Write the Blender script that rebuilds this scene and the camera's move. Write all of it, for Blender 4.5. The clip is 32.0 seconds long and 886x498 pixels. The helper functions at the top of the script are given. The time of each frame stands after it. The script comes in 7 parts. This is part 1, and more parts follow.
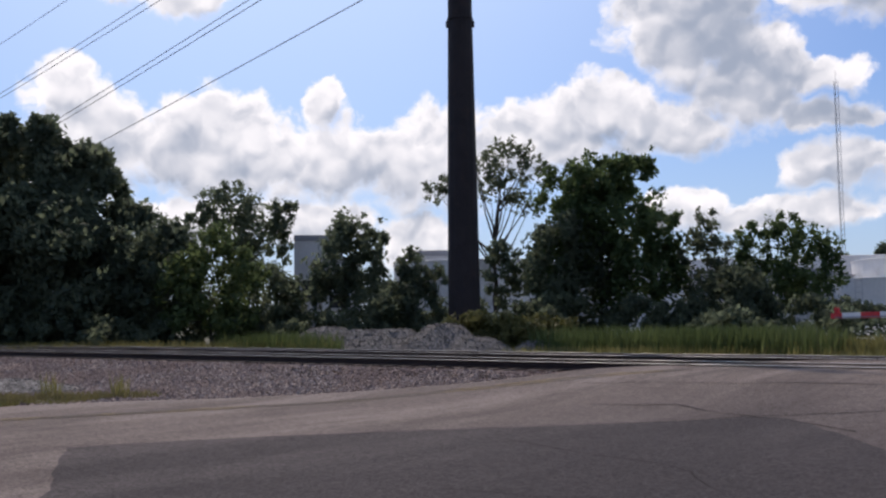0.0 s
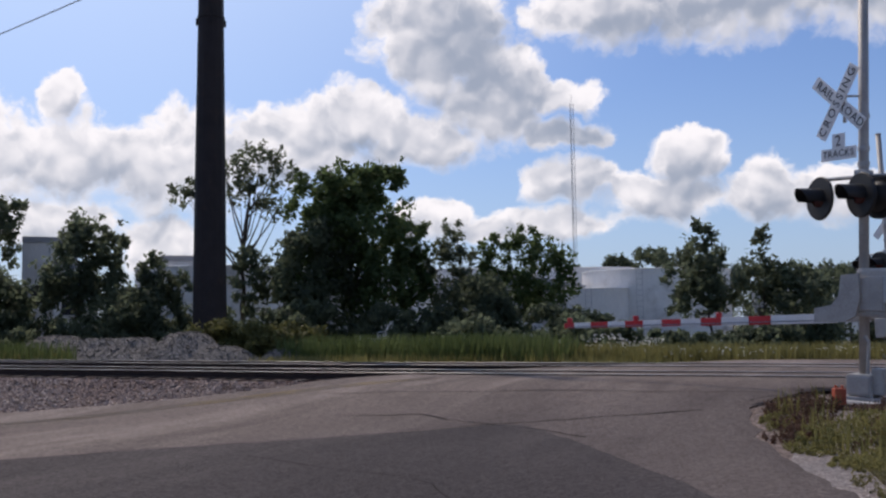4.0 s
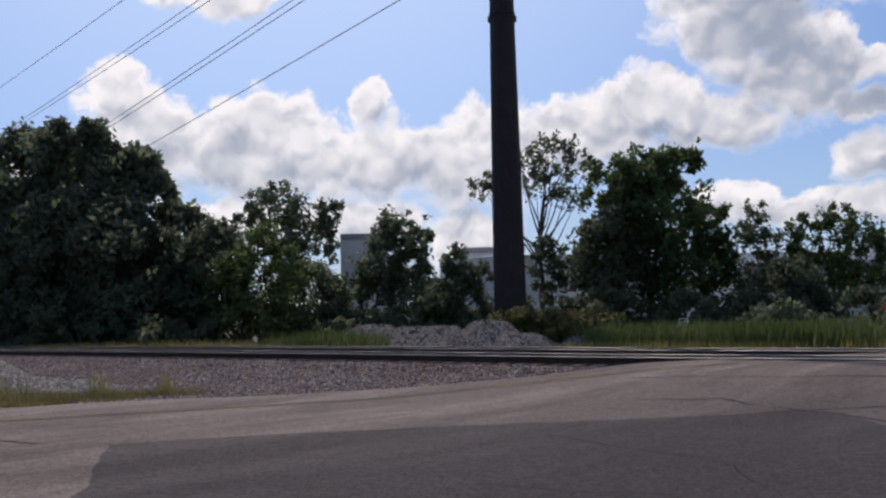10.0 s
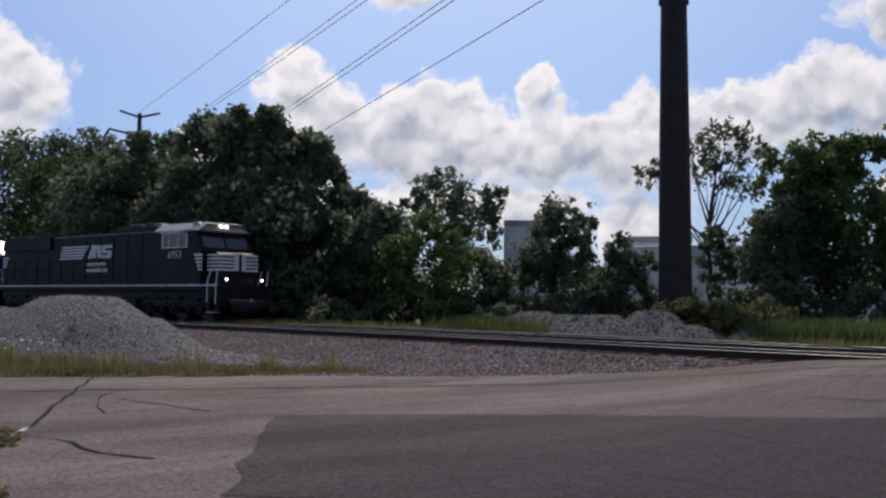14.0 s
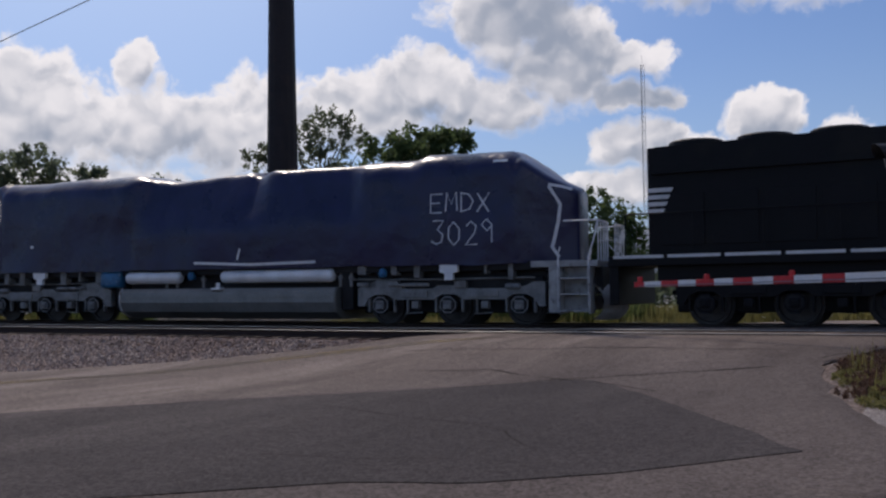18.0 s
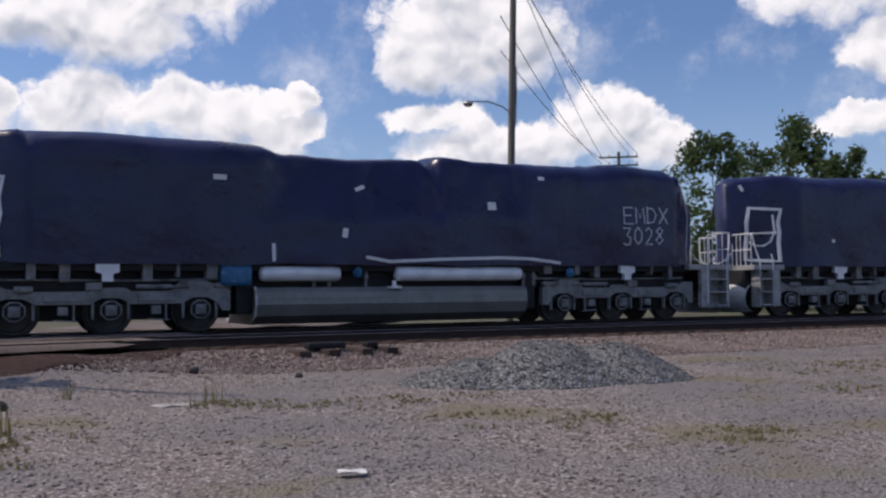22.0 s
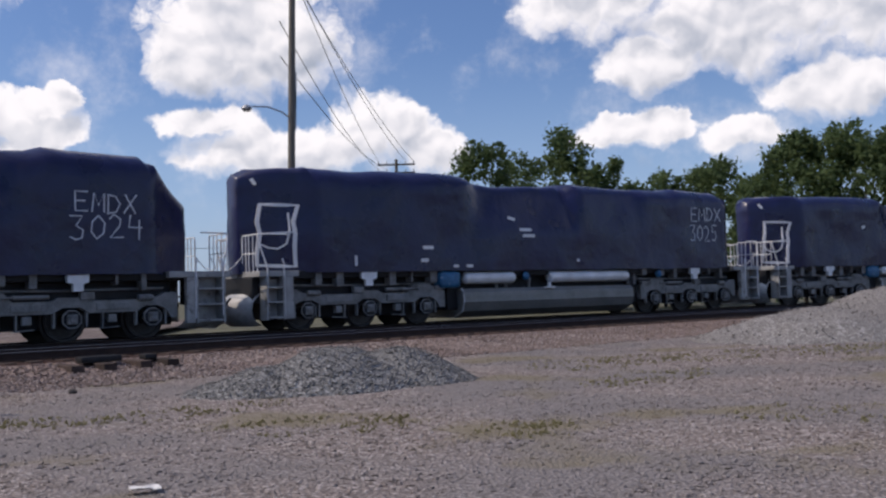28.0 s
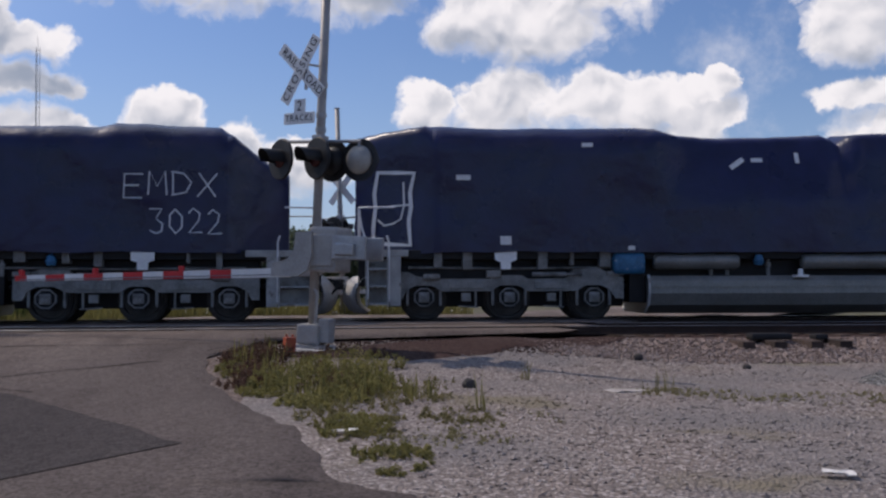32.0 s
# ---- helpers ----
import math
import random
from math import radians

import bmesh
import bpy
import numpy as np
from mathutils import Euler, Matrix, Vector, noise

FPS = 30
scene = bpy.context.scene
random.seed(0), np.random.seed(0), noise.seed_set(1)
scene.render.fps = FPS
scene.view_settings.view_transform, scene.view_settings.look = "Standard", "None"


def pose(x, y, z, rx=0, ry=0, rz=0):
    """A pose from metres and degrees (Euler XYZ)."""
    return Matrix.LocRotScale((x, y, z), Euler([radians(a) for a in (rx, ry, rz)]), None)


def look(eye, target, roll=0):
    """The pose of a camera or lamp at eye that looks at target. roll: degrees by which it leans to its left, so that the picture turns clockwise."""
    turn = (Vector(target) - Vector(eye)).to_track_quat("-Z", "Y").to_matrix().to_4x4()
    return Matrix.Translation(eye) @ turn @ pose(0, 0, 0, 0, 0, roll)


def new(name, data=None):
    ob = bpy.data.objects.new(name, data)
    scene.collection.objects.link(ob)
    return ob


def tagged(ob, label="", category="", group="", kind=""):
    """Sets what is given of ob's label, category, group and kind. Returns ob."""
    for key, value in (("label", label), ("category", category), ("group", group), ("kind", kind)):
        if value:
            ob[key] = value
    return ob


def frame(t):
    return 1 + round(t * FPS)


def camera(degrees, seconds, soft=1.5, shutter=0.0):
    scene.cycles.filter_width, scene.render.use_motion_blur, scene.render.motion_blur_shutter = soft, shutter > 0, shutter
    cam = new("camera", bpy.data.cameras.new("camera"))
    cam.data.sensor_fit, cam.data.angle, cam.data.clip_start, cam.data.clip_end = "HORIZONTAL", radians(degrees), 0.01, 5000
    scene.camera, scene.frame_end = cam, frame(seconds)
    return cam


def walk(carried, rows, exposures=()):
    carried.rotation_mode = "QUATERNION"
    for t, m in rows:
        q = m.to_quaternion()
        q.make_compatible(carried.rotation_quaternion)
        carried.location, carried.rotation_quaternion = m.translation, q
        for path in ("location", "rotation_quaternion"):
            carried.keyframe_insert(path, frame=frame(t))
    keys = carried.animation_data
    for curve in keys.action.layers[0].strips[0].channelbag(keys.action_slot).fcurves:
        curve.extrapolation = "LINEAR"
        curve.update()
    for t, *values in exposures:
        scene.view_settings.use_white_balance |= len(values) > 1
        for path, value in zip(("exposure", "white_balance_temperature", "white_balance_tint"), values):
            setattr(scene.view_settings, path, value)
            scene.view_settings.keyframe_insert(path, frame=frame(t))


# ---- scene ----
from mathutils.bvhtree import BVHTree

cam = camera(49.16, 32.0, soft=2.4)
# seconds, x, y, z, tilt, roll, yaw
PATH = (
    (0, -0.098, -0.118, 0.990, 94.32, 0.80, 38.34),
    (0.5, -0.208, -0.066, 1.010, 92.57, 0.18, 40.85),
    (1, -0.223, -0.031, 1.038, 92.12, 0.22, 41.66),
    (1.5, -0.202, 0.053, 1.082, 93.15, 0.37, 41.90),
    (2, -0.176, 0.085, 1.069, 93.69, 0.23, 35.21),
    (2.5, -0.157, 0.127, 1.058, 93.62, 0.90, 28.20),
    (3, -0.150, 0.152, 1.046, 93.37, 0.72, 22.12),
    (3.5, -0.154, 0.069, 1.050, 94.10, 0.28, 21.00),
    (4, -0.174, 0.077, 1.044, 94.52, 0.84, 23.63),
    (4.5, -0.136, 0.052, 1.038, 94.55, 1.01, 25.61),
    (6.5, -0.206, -0.031, 0.912, 95.39, -0.17, 24.69),
    (7, -0.210, 0.008, 0.959, 95.43, -0.24, 24.40),
    (7.5, -0.152, -0.006, 0.948, 95.34, 0.27, 25.18),
    (8, -0.118, 0.006, 0.937, 95.12, 0.49, 25.43),
    (8.5, -0.121, 0.003, 0.920, 94.86, 0.56, 25.77),
    (9, -0.125, 0.015, 0.913, 94.27, 0.70, 27.25),
    (9.5, -0.131, -0.051, 0.934, 94.45, 1.06, 33.50),
    (10, -0.077, 0.049, 0.952, 94.23, 1.37, 41.20),
    (10.5, -0.006, 0.128, 0.909, 94.61, 0.94, 44.36),
    (11, 0.014, 0.109, 0.944, 95.07, 1.15, 46.81),
    (11.5, -0.019, 0.103, 0.925, 94.80, -0.28, 47.70),
    (12, 0.013, 0.125, 0.903, 94.65, -0.45, 49.77),
    (12.5, 0.060, 0.139, 0.894, 94.20, -0.31, 51.94),
    (13, 0.027, 0.134, 0.894, 93.72, -0.75, 51.78),
    (13.5, 0.027, 0.136, 0.912, 93.37, -0.75, 51.38),
    (15.5, -0.221, -0.082, 0.939, 94.33, -0.59, 47.99),
    (16, -0.226, -0.046, 0.928, 93.21, -1.07, 45.97),
    (16.5, -0.153, -0.022, 0.946, 92.25, -1.19, 40.02),
    (17, -0.085, -0.093, 0.916, 92.49, -1.33, 33.41),
    (17.5, -0.048, -0.177, 0.925, 92.22, 0.05, 28.61),
    (18, -0.107, -0.145, 0.931, 92.50, 0.85, 27.69),
    (18.5, -0.103, -0.101, 0.919, 92.91, 1.02, 28.44),
    (19, -0.106, -0.079, 0.909, 93.19, 1.04, 28.91),
    (19.5, -0.088, -0.006, 0.901, 93.18, 1.11, 29.77),
    (20, -0.063, 0.009, 0.898, 93.26, 0.91, 28.47),
    (20.3, -0.041, 0.018, 0.938, 93.15, 0.59, 23.78),
    (20.5, 0.092, 0.032, 0.894, 93.15, 0.62, 17.56),
    (20.6, 0.026, -0.053, 0.856, 93.16, 0.65, 13.62),
    (20.8, 0.099, -0.074, 0.846, 93.46, 1.04, 5.23),
    (21.2, 0.189, -0.041, 0.898, 93.92, 0.28, -9.24),
    (21.4, 0.229, -0.000, 0.836, 93.49, -0.34, -15.74),
    (21.5, 0.194, -0.040, 0.862, 92.69, -0.76, -18.42),
    (21.7, 0.264, -0.034, 0.861, 92.88, -0.16, -23.49),
    (22, 0.261, -0.085, 0.886, 92.50, 0.69, -31.40),
    (22.2, 0.300, -0.105, 0.874, 92.68, 1.48, -35.83),
    (22.5, 0.250, -0.100, 0.883, 92.86, 1.11, -41.30),
    (23, 0.202, -0.066, 0.892, 92.95, 0.65, -47.03),
    (23.5, 0.174, -0.039, 0.887, 92.96, 0.50, -48.53),
    (24, 0.155, -0.023, 0.891, 92.48, 0.78, -47.82),
    (24.5, 0.167, 0.021, 0.886, 92.74, 1.14, -47.62),
    (25, 0.157, 0.045, 0.881, 92.67, 1.40, -46.69),
    (25.5, 0.147, 0.057, 0.890, 92.46, 1.41, -45.87),
    (27.5, 0.110, -0.064, 0.882, 92.71, 2.00, -44.70),
    (28, 0.111, -0.035, 0.878, 92.61, 1.79, -44.47),
    (28.5, 0.112, -0.023, 0.878, 92.40, 1.52, -42.54),
    (29, 0.121, -0.001, 0.875, 92.55, 1.34, -40.94),
    (29.5, 0.113, 0.017, 0.875, 92.63, 1.32, -39.46),
    (30, 0.105, 0.023, 0.869, 92.53, 1.28, -38.26),
    (30.5, 0.098, 0.041, 0.870, 92.31, 1.45, -36.11),
    (31, 0.053, 0.085, 0.864, 92.23, 1.34, -30.87),
    (31.4, -0.026, 0.074, 0.891, 91.74, 0.69, -22.68),
    (31.5, -0.050, 0.071, 0.878, 91.73, 0.67, -19.80),
    (32, -0.071, 0.105, 0.876, 92.03, 0.29, -7.00),
)
walk(cam, [(t, pose(*row)) for t, *row in PATH],
     exposures=[(t, stops, 6670, 16) for t, stops in ((0, .14), (2, .1), (4, .06), (8, .0), (10, .0), (13, -.04), (16, -.08), (18, -.15), (20, -.03), (21, -.04), (22.5, .12), (30, .08), (32, -.04))])

# ---- world, sun, exposure ----
SUN_AZ, SUN_EL = -51.0, 50.0

# clouds: bearing to the right of +y, height over the horizon, half width, half height, all in degrees
CLOUDS_WEST = ((-77, 11.5, 5.5, 4.5), (-67.8, 18.3, 1.7, .8), (-54.5, 18.8, 4.5, 1.6), (-60, 12.4, 2.6, 2.8), (-58, 10.3, 4.5, 3.6),
               (-51.5, 10, 5.5, 4), (-45.4, 12.6, 1.4, 2), (-45.5, 9.6, 5.5, 3.6), (-39, 9.4, 5.5, 3.8), (-63, 8, 4, 3), (-52, 6, 7, 2),
               (-39.5, 4.8, 3.4, 2.2), (-45, 6, 4, 2))
CLOUDS_NORTH = ((-23.6, 16.6, 5, 4.6), (-20.4, 13.4, 4.2, 4.2), (-28.5, 12.4, 4.5, 2.3), (-32, 10.5, 5, 2.8), (-25, 10.8, 4.5, 2.2),
                (-14, 18.0, 5, 2.5), (-6.5, 17.8, 6, 3.0), (1.5, 17.9, 6, 3.2), (-16.2, 13.2, 2.8, 1.3), (-16.4, 11, 3.2, 1.2),
                (-16, 8.4, 4, 1.7), (-8.9, 9.4, 2.8, 1.9), (-10.6, 7.2, 4.6, 2.1), (-4.7, 7.6, 1.8, 2.0), (-3, 7, 5, 2), (-17, 6, 6, 1.2),
                (-24, 6.4, 2.8, 1.5), (-20.6, 5.4, 3, .9))
CLOUDS_EAST = ((12, 15.3, 7.2, 3), (16, 16.8, 5, 2.6), (5.8, 10.2, 2.2, 1.8), (11, 10.6, 4.5, 2.3), (17, 10.3, 5, 2.2), 
               (22, 9.4, 3, 1.2), (33.8, 15.2, 6.8, 4.2), (30.5, 13.6, 3.5, 2.6), (31, 10.2, 3.4, 1.1), (35, 8.4, 6.5, 1.9), (40.8, 9.6, 4.2, 2.7), (21.7, 10.8, 2, 0.8), (21.3, 8.5, 2.6, 1.4), (15.2, 10.5, 4, 1.3), (23.2, 11.2, 0.9, 1.3))
CLOUDS_FAR_EAST = ((44.3, 8.4, 2.4, 1.7), (54, 16.7, 6, 2.8), (62, 14.8, 6.5, 4), (71, 15.6, 7, 4.8), (57, 12.7, 4, 1.8),
                   (67, 10.6, 5, 1.9), (56.5, 9.2, 4.5, 1.2), (62, 8.4, 3, 1.2), (46, 18.4, 5, 1), (90, 13, 9, 6), (110, 16, 12, 6))

# greyer undersides: the same, with a depth
CLOUD_SHADE = ((-21.6, 16.4, 4.4, 3.6, .8), (-19.5, 13.2, 3, 2.2, .6), (-15.4, 10.9, 3, 1.1, .9), (-8, 17.8, 8, 2.2, .85), (3, 17.6, 7, 2.2, .8), (-9, 8.6, 4, 2, .4), (-4.6, 7, 3, 2, .35), (-54, 9, 6, 2.6, .55), (-44, 8.6, 3.4, 1.6, .45),
               (-28, 10.6, 3.4, 1, .45), (35, 13.4, 4, 1.6, .4), (10, 13.8, 5, 1.2, .45), (60, 14.2, 5, 1.6, .35))


def link(nt, a, b):
    nt.links.new(a, b)


def node(nt, kind, op=None, **values):
    n = nt.nodes.new("ShaderNode" + kind)
    if op:
        n.operation = op
    for k, v in values.items():
        n.inputs[int(k[1:])].default_value = v
    return n


def feed(nt, n, *sources):
    for i, s in enumerate(sources):
        if s is not None:
            if isinstance(s, (int, float, tuple)):
                n.inputs[i].default_value = s
            else:
                nt.links.new(s, n.inputs[i])
    return n.outputs[0]


def math_(nt, op, a, b=None, c=None, clamp=False):
    n = node(nt, "Math", op)
    n.use_clamp = clamp
    return feed(nt, n, a, b, c)


def smooth(nt, v, lo, hi, a=0.0, b=1.0):
    n = nt.nodes.new("ShaderNodeMapRange")
    n.interpolation_type = "SMOOTHSTEP"
    return feed(nt, n, v, lo, hi, a, b)


def mix_rgb(nt, f, a, b):
    n = nt.nodes.new("ShaderNodeMix")
    n.data_type = "RGBA"
    for i, s in ((0, f), (6, a), (7, b)):
        if isinstance(s, (int, float, tuple)):
            n.inputs[i].default_value = s if isinstance(s, (int, float)) else (*s[:3], 1)
        else:
            nt.links.new(s, n.inputs[i])
    return n.outputs[2]


def make_world():
    w = bpy.data.worlds.new("sky")
    scene.world = w
    w.use_nodes = True
    nt = w.node_tree
    nt.nodes.clear()
    out = nt.nodes.new("ShaderNodeOutputWorld")
    bg = nt.nodes.new("ShaderNodeBackground")
    sky = nt.nodes.new("ShaderNodeTexSky")
    sky.sky_type, sky.sun_disc = "NISHITA", False
    sky.sun_elevation, sky.sun_rotation = radians(SUN_EL), radians(SUN_AZ)
    sky.air_density, sky.dust_density, sky.ozone_density = 1.1, .9, 2.6
    tc = nt.nodes.new("ShaderNodeTexCoord")
    sep = nt.nodes.new("ShaderNodeSeparateXYZ")
    link(nt, tc.outputs["Generated"], sep.inputs[0])
    az = math_(nt, "MULTIPLY", math_(nt, "ARCTAN2", sep.outputs[0], sep.outputs[1]), 57.2958)
    el = math_(nt, "MULTIPLY", math_(nt, "ARCSINE", sep.outputs[2]), 57.2958)
    com = nt.nodes.new("ShaderNodeCombineXYZ")
    link(nt, az, com.inputs[0]), link(nt, el, com.inputs[1])

    def fbm(scale, detail, shift, rough=.55):
        m = node(nt, "VectorMath", "ADD")
        feed(nt, m, com.outputs[0], shift)
        n = nt.nodes.new("ShaderNodeTexNoise")
        n.inputs["Scale"].default_value, n.inputs["Detail"].default_value, n.inputs["Roughness"].default_value = scale, detail, rough
        link(nt, m.outputs[0], n.inputs["Vector"])
        return n

    warp = fbm(.35, 3, (13, 5, 2), .5)
    off = node(nt, "VectorMath", "SUBTRACT")
    feed(nt, off, warp.outputs["Color"], (.5, .5, .5))
    big = node(nt, "VectorMath", "MULTIPLY")
    feed(nt, big, off.outputs[0], (2.6, 2.2, 0))
    at = node(nt, "VectorMath", "ADD")
    feed(nt, at, com.outputs[0], big.outputs[0])
    ripple = fbm(2.2, 4, (3, 8, 6), .55)
    off2 = node(nt, "VectorMath", "SUBTRACT")
    feed(nt, off2, ripple.outputs["Color"], (.5, .5, .5))
    small = node(nt, "VectorMath", "MULTIPLY")
    feed(nt, small, off2.outputs[0], (.55, .55, 0))
    at2 = node(nt, "VectorMath", "ADD")
    feed(nt, at2, at.outputs[0], small.outputs[0])

    gentle = node(nt, "VectorMath", "MULTIPLY")
    feed(nt, gentle, off2.outputs[0], (.25, .25, 0))
    mid = node(nt, "VectorMath", "ADD")
    feed(nt, mid, at.outputs[0], gentle.outputs[0])

    def banks(where, shift):
        far = None
        for a, e, wd, h in CLOUDS_WEST + CLOUDS_NORTH + CLOUDS_EAST + CLOUDS_FAR_EAST:
            s = node(nt, "VectorMath", "SUBTRACT")
            feed(nt, s, where, (a - shift[0], e - shift[1], 0))
            k = node(nt, "VectorMath", "MULTIPLY")
            feed(nt, k, s.outputs[0], (1 / wd, 1 / h, 0))
            d = node(nt, "VectorMath", "DOT_PRODUCT")
            feed(nt, d, k.outputs[0], k.outputs[0])
            far = d.outputs["Value"] if far is None else feed(nt, node(nt, "Math", "SMOOTH_MIN"), far, d.outputs["Value"], .25)
        return far

    def puffs(shift, sizes, where, soft=0.0):
        """Cauliflower heads of three sizes."""
        m = node(nt, "VectorMath", "ADD")
        feed(nt, m, where, (*shift, 0))
        total = None
        for scale, weight in sizes:
            v = nt.nodes.new("ShaderNodeTexVoronoi")
            v.voronoi_dimensions = "2D"
            v.inputs["Scale"].default_value = scale
            if soft:
                v.feature = "SMOOTH_F1"
                v.inputs["Smoothness"].default_value = soft
            link(nt, m.outputs[0], v.inputs["Vector"])
            w = math_(nt, "MULTIPLY", math_(nt, "SUBTRACT", .42, v.outputs["Distance"]), weight)
            total = w if total is None else math_(nt, "ADD", total, w)
        return total

    far = banks(at2.outputs[0], (0, 0))
    up = banks(at2.outputs[0], (-.3, 1.3))
    # scattered cumulus all round, outside the banks above
    wide = fbm(.045, 5, (3, 40, 9), .5)
    rest = smooth(nt, wide.outputs[0], .5, .68, 2.2, .3)
    behind = smooth(nt, math_(nt, "ABSOLUTE", az), 80, 105)
    above = smooth(nt, el, 22, 29)
    rest = math_(nt, "ADD", rest, math_(nt, "MULTIPLY", math_(nt, "SUBTRACT", 1.0, math_(nt, "MAXIMUM", behind, above)), 3.0))
    low = math_(nt, "MINIMUM", far, rest)
    sizes = ((.36, 1.0), (.95, .5), (2.3, .24), (5.2, .12))
    heads = puffs((0, 0), sizes, at2.outputs[0])
    mass, higher = (puffs(sh, ((.36, 1.0), (.8, .55)), mid.outputs[0], .35) for sh in ((0, 0), (-.15, .5)))
    body = math_(nt, "ADD", math_(nt, "SUBTRACT", .92, low), math_(nt, "MULTIPLY", heads, .62))
    under = smooth(nt, math_(nt, "SUBTRACT", up, far), -.5, .4, .85, .36)
    n_edge = nt.nodes.new("ShaderNodeMapRange")
    n_edge.interpolation_type = "SMOOTHSTEP"
    mask = feed(nt, n_edge, body, -.06, under, 0.0, 1.0)
    rim = math_(nt, "MULTIPLY", math_(nt, "SUBTRACT", up, far), .6)
    relief = math_(nt, "MULTIPLY", math_(nt, "SUBTRACT", mass, higher), 1.4)
    thick = smooth(nt, body, .05, .75)
    soft = fbm(.4, 3, (31, 17, 8), .5)
    front = math_(nt, "ADD", math_(nt, "ADD", smooth(nt, az, -62, -20, .34, .02), smooth(nt, az, -8, 14, 0, .36)), math_(nt, "MULTIPLY", math_(nt, "SUBTRACT", soft.outputs[0], .5), 1.5))
    light = math_(nt, "ADD", math_(nt, "ADD", front, rim), math_(nt, "ADD", relief, math_(nt, "MULTIPLY", math_(nt, "SUBTRACT", 1.0, thick), .95)))
    for a, e, wd, h, deep in CLOUD_SHADE:
        s = node(nt, "VectorMath", "SUBTRACT")
        feed(nt, s, at.outputs[0], (a, e, 0))
        k = node(nt, "VectorMath", "MULTIPLY")
        feed(nt, k, s.outputs[0], (1 / wd, 1 / h, 0))
        d = node(nt, "VectorMath", "LENGTH")
        link(nt, k.outputs[0], d.inputs[0])
        light = math_(nt, "SUBTRACT", light, smooth(nt, d.outputs["Value"], 1.2, .1, 0.0, deep * .85))
    light = smooth(nt, light, -.95, 1.4)
    cloud = mix_rgb(nt, light, (3.2, 3.8, 4.75, 1), (9.3, 9.35, 9.5, 1))
    haze = smooth(nt, el, 15, 0, 0, .5)
    tint = nt.nodes.new("ShaderNodeMix")
    tint.data_type, tint.blend_type = "RGBA", "MULTIPLY"
    tint.inputs[0].default_value = 1.0
    link(nt, sky.outputs[0], tint.inputs[6])
    tint.inputs[7].default_value = (.64, .78, 1.02, 1)
    # the paler sky round the sun
    toward = node(nt, "VectorMath", "DOT_PRODUCT")
    c_ = math.cos(radians(SUN_EL))
    feed(nt, toward, tc.outputs["Generated"], (c_ * math.sin(radians(SUN_AZ)), c_ * math.cos(radians(SUN_AZ)), math.sin(radians(SUN_EL))))
    pale = smooth(nt, toward.outputs["Value"], .66, .98, 0.0, .75)
    tinted = mix_rgb(nt, pale, tint.outputs[2], (6.8, 8.6, 11.0, 1))
    blue = mix_rgb(nt, haze, tinted, (3.9, 5.4, 7.9, 1))
    # thin torn veils between the eastern banks
    torn = fbm(.17, 7, (61, 23, 4), .62)
    veil = math_(nt, "MULTIPLY", smooth(nt, torn.outputs[0], .5, .8, 0.0, .55), smooth(nt, az, 0, 30))
    mask = math_(nt, "MAXIMUM", mask, veil)
    link(nt, mix_rgb(nt, math_(nt, "MULTIPLY", mask, .97), blue, cloud), bg.inputs[0])
    bg.inputs[1].default_value = .1
    link(nt, bg.outputs[0], out.inputs[0])


make_world()
sun = new("sun", bpy.data.lights.new("sun", "SUN"))
sun.data.energy, sun.data.angle, sun.data.color = 2.6, radians(1.0), (1, .9, .77)
ca, sa = math.cos(radians(SUN_EL)), math.sin(radians(SUN_EL))
sun.matrix_world = look((0, 0, 60), (-ca * math.sin(radians(SUN_AZ)), -ca * math.cos(radians(SUN_AZ)), 60 - sa))
scene.view_settings.exposure = 0.0

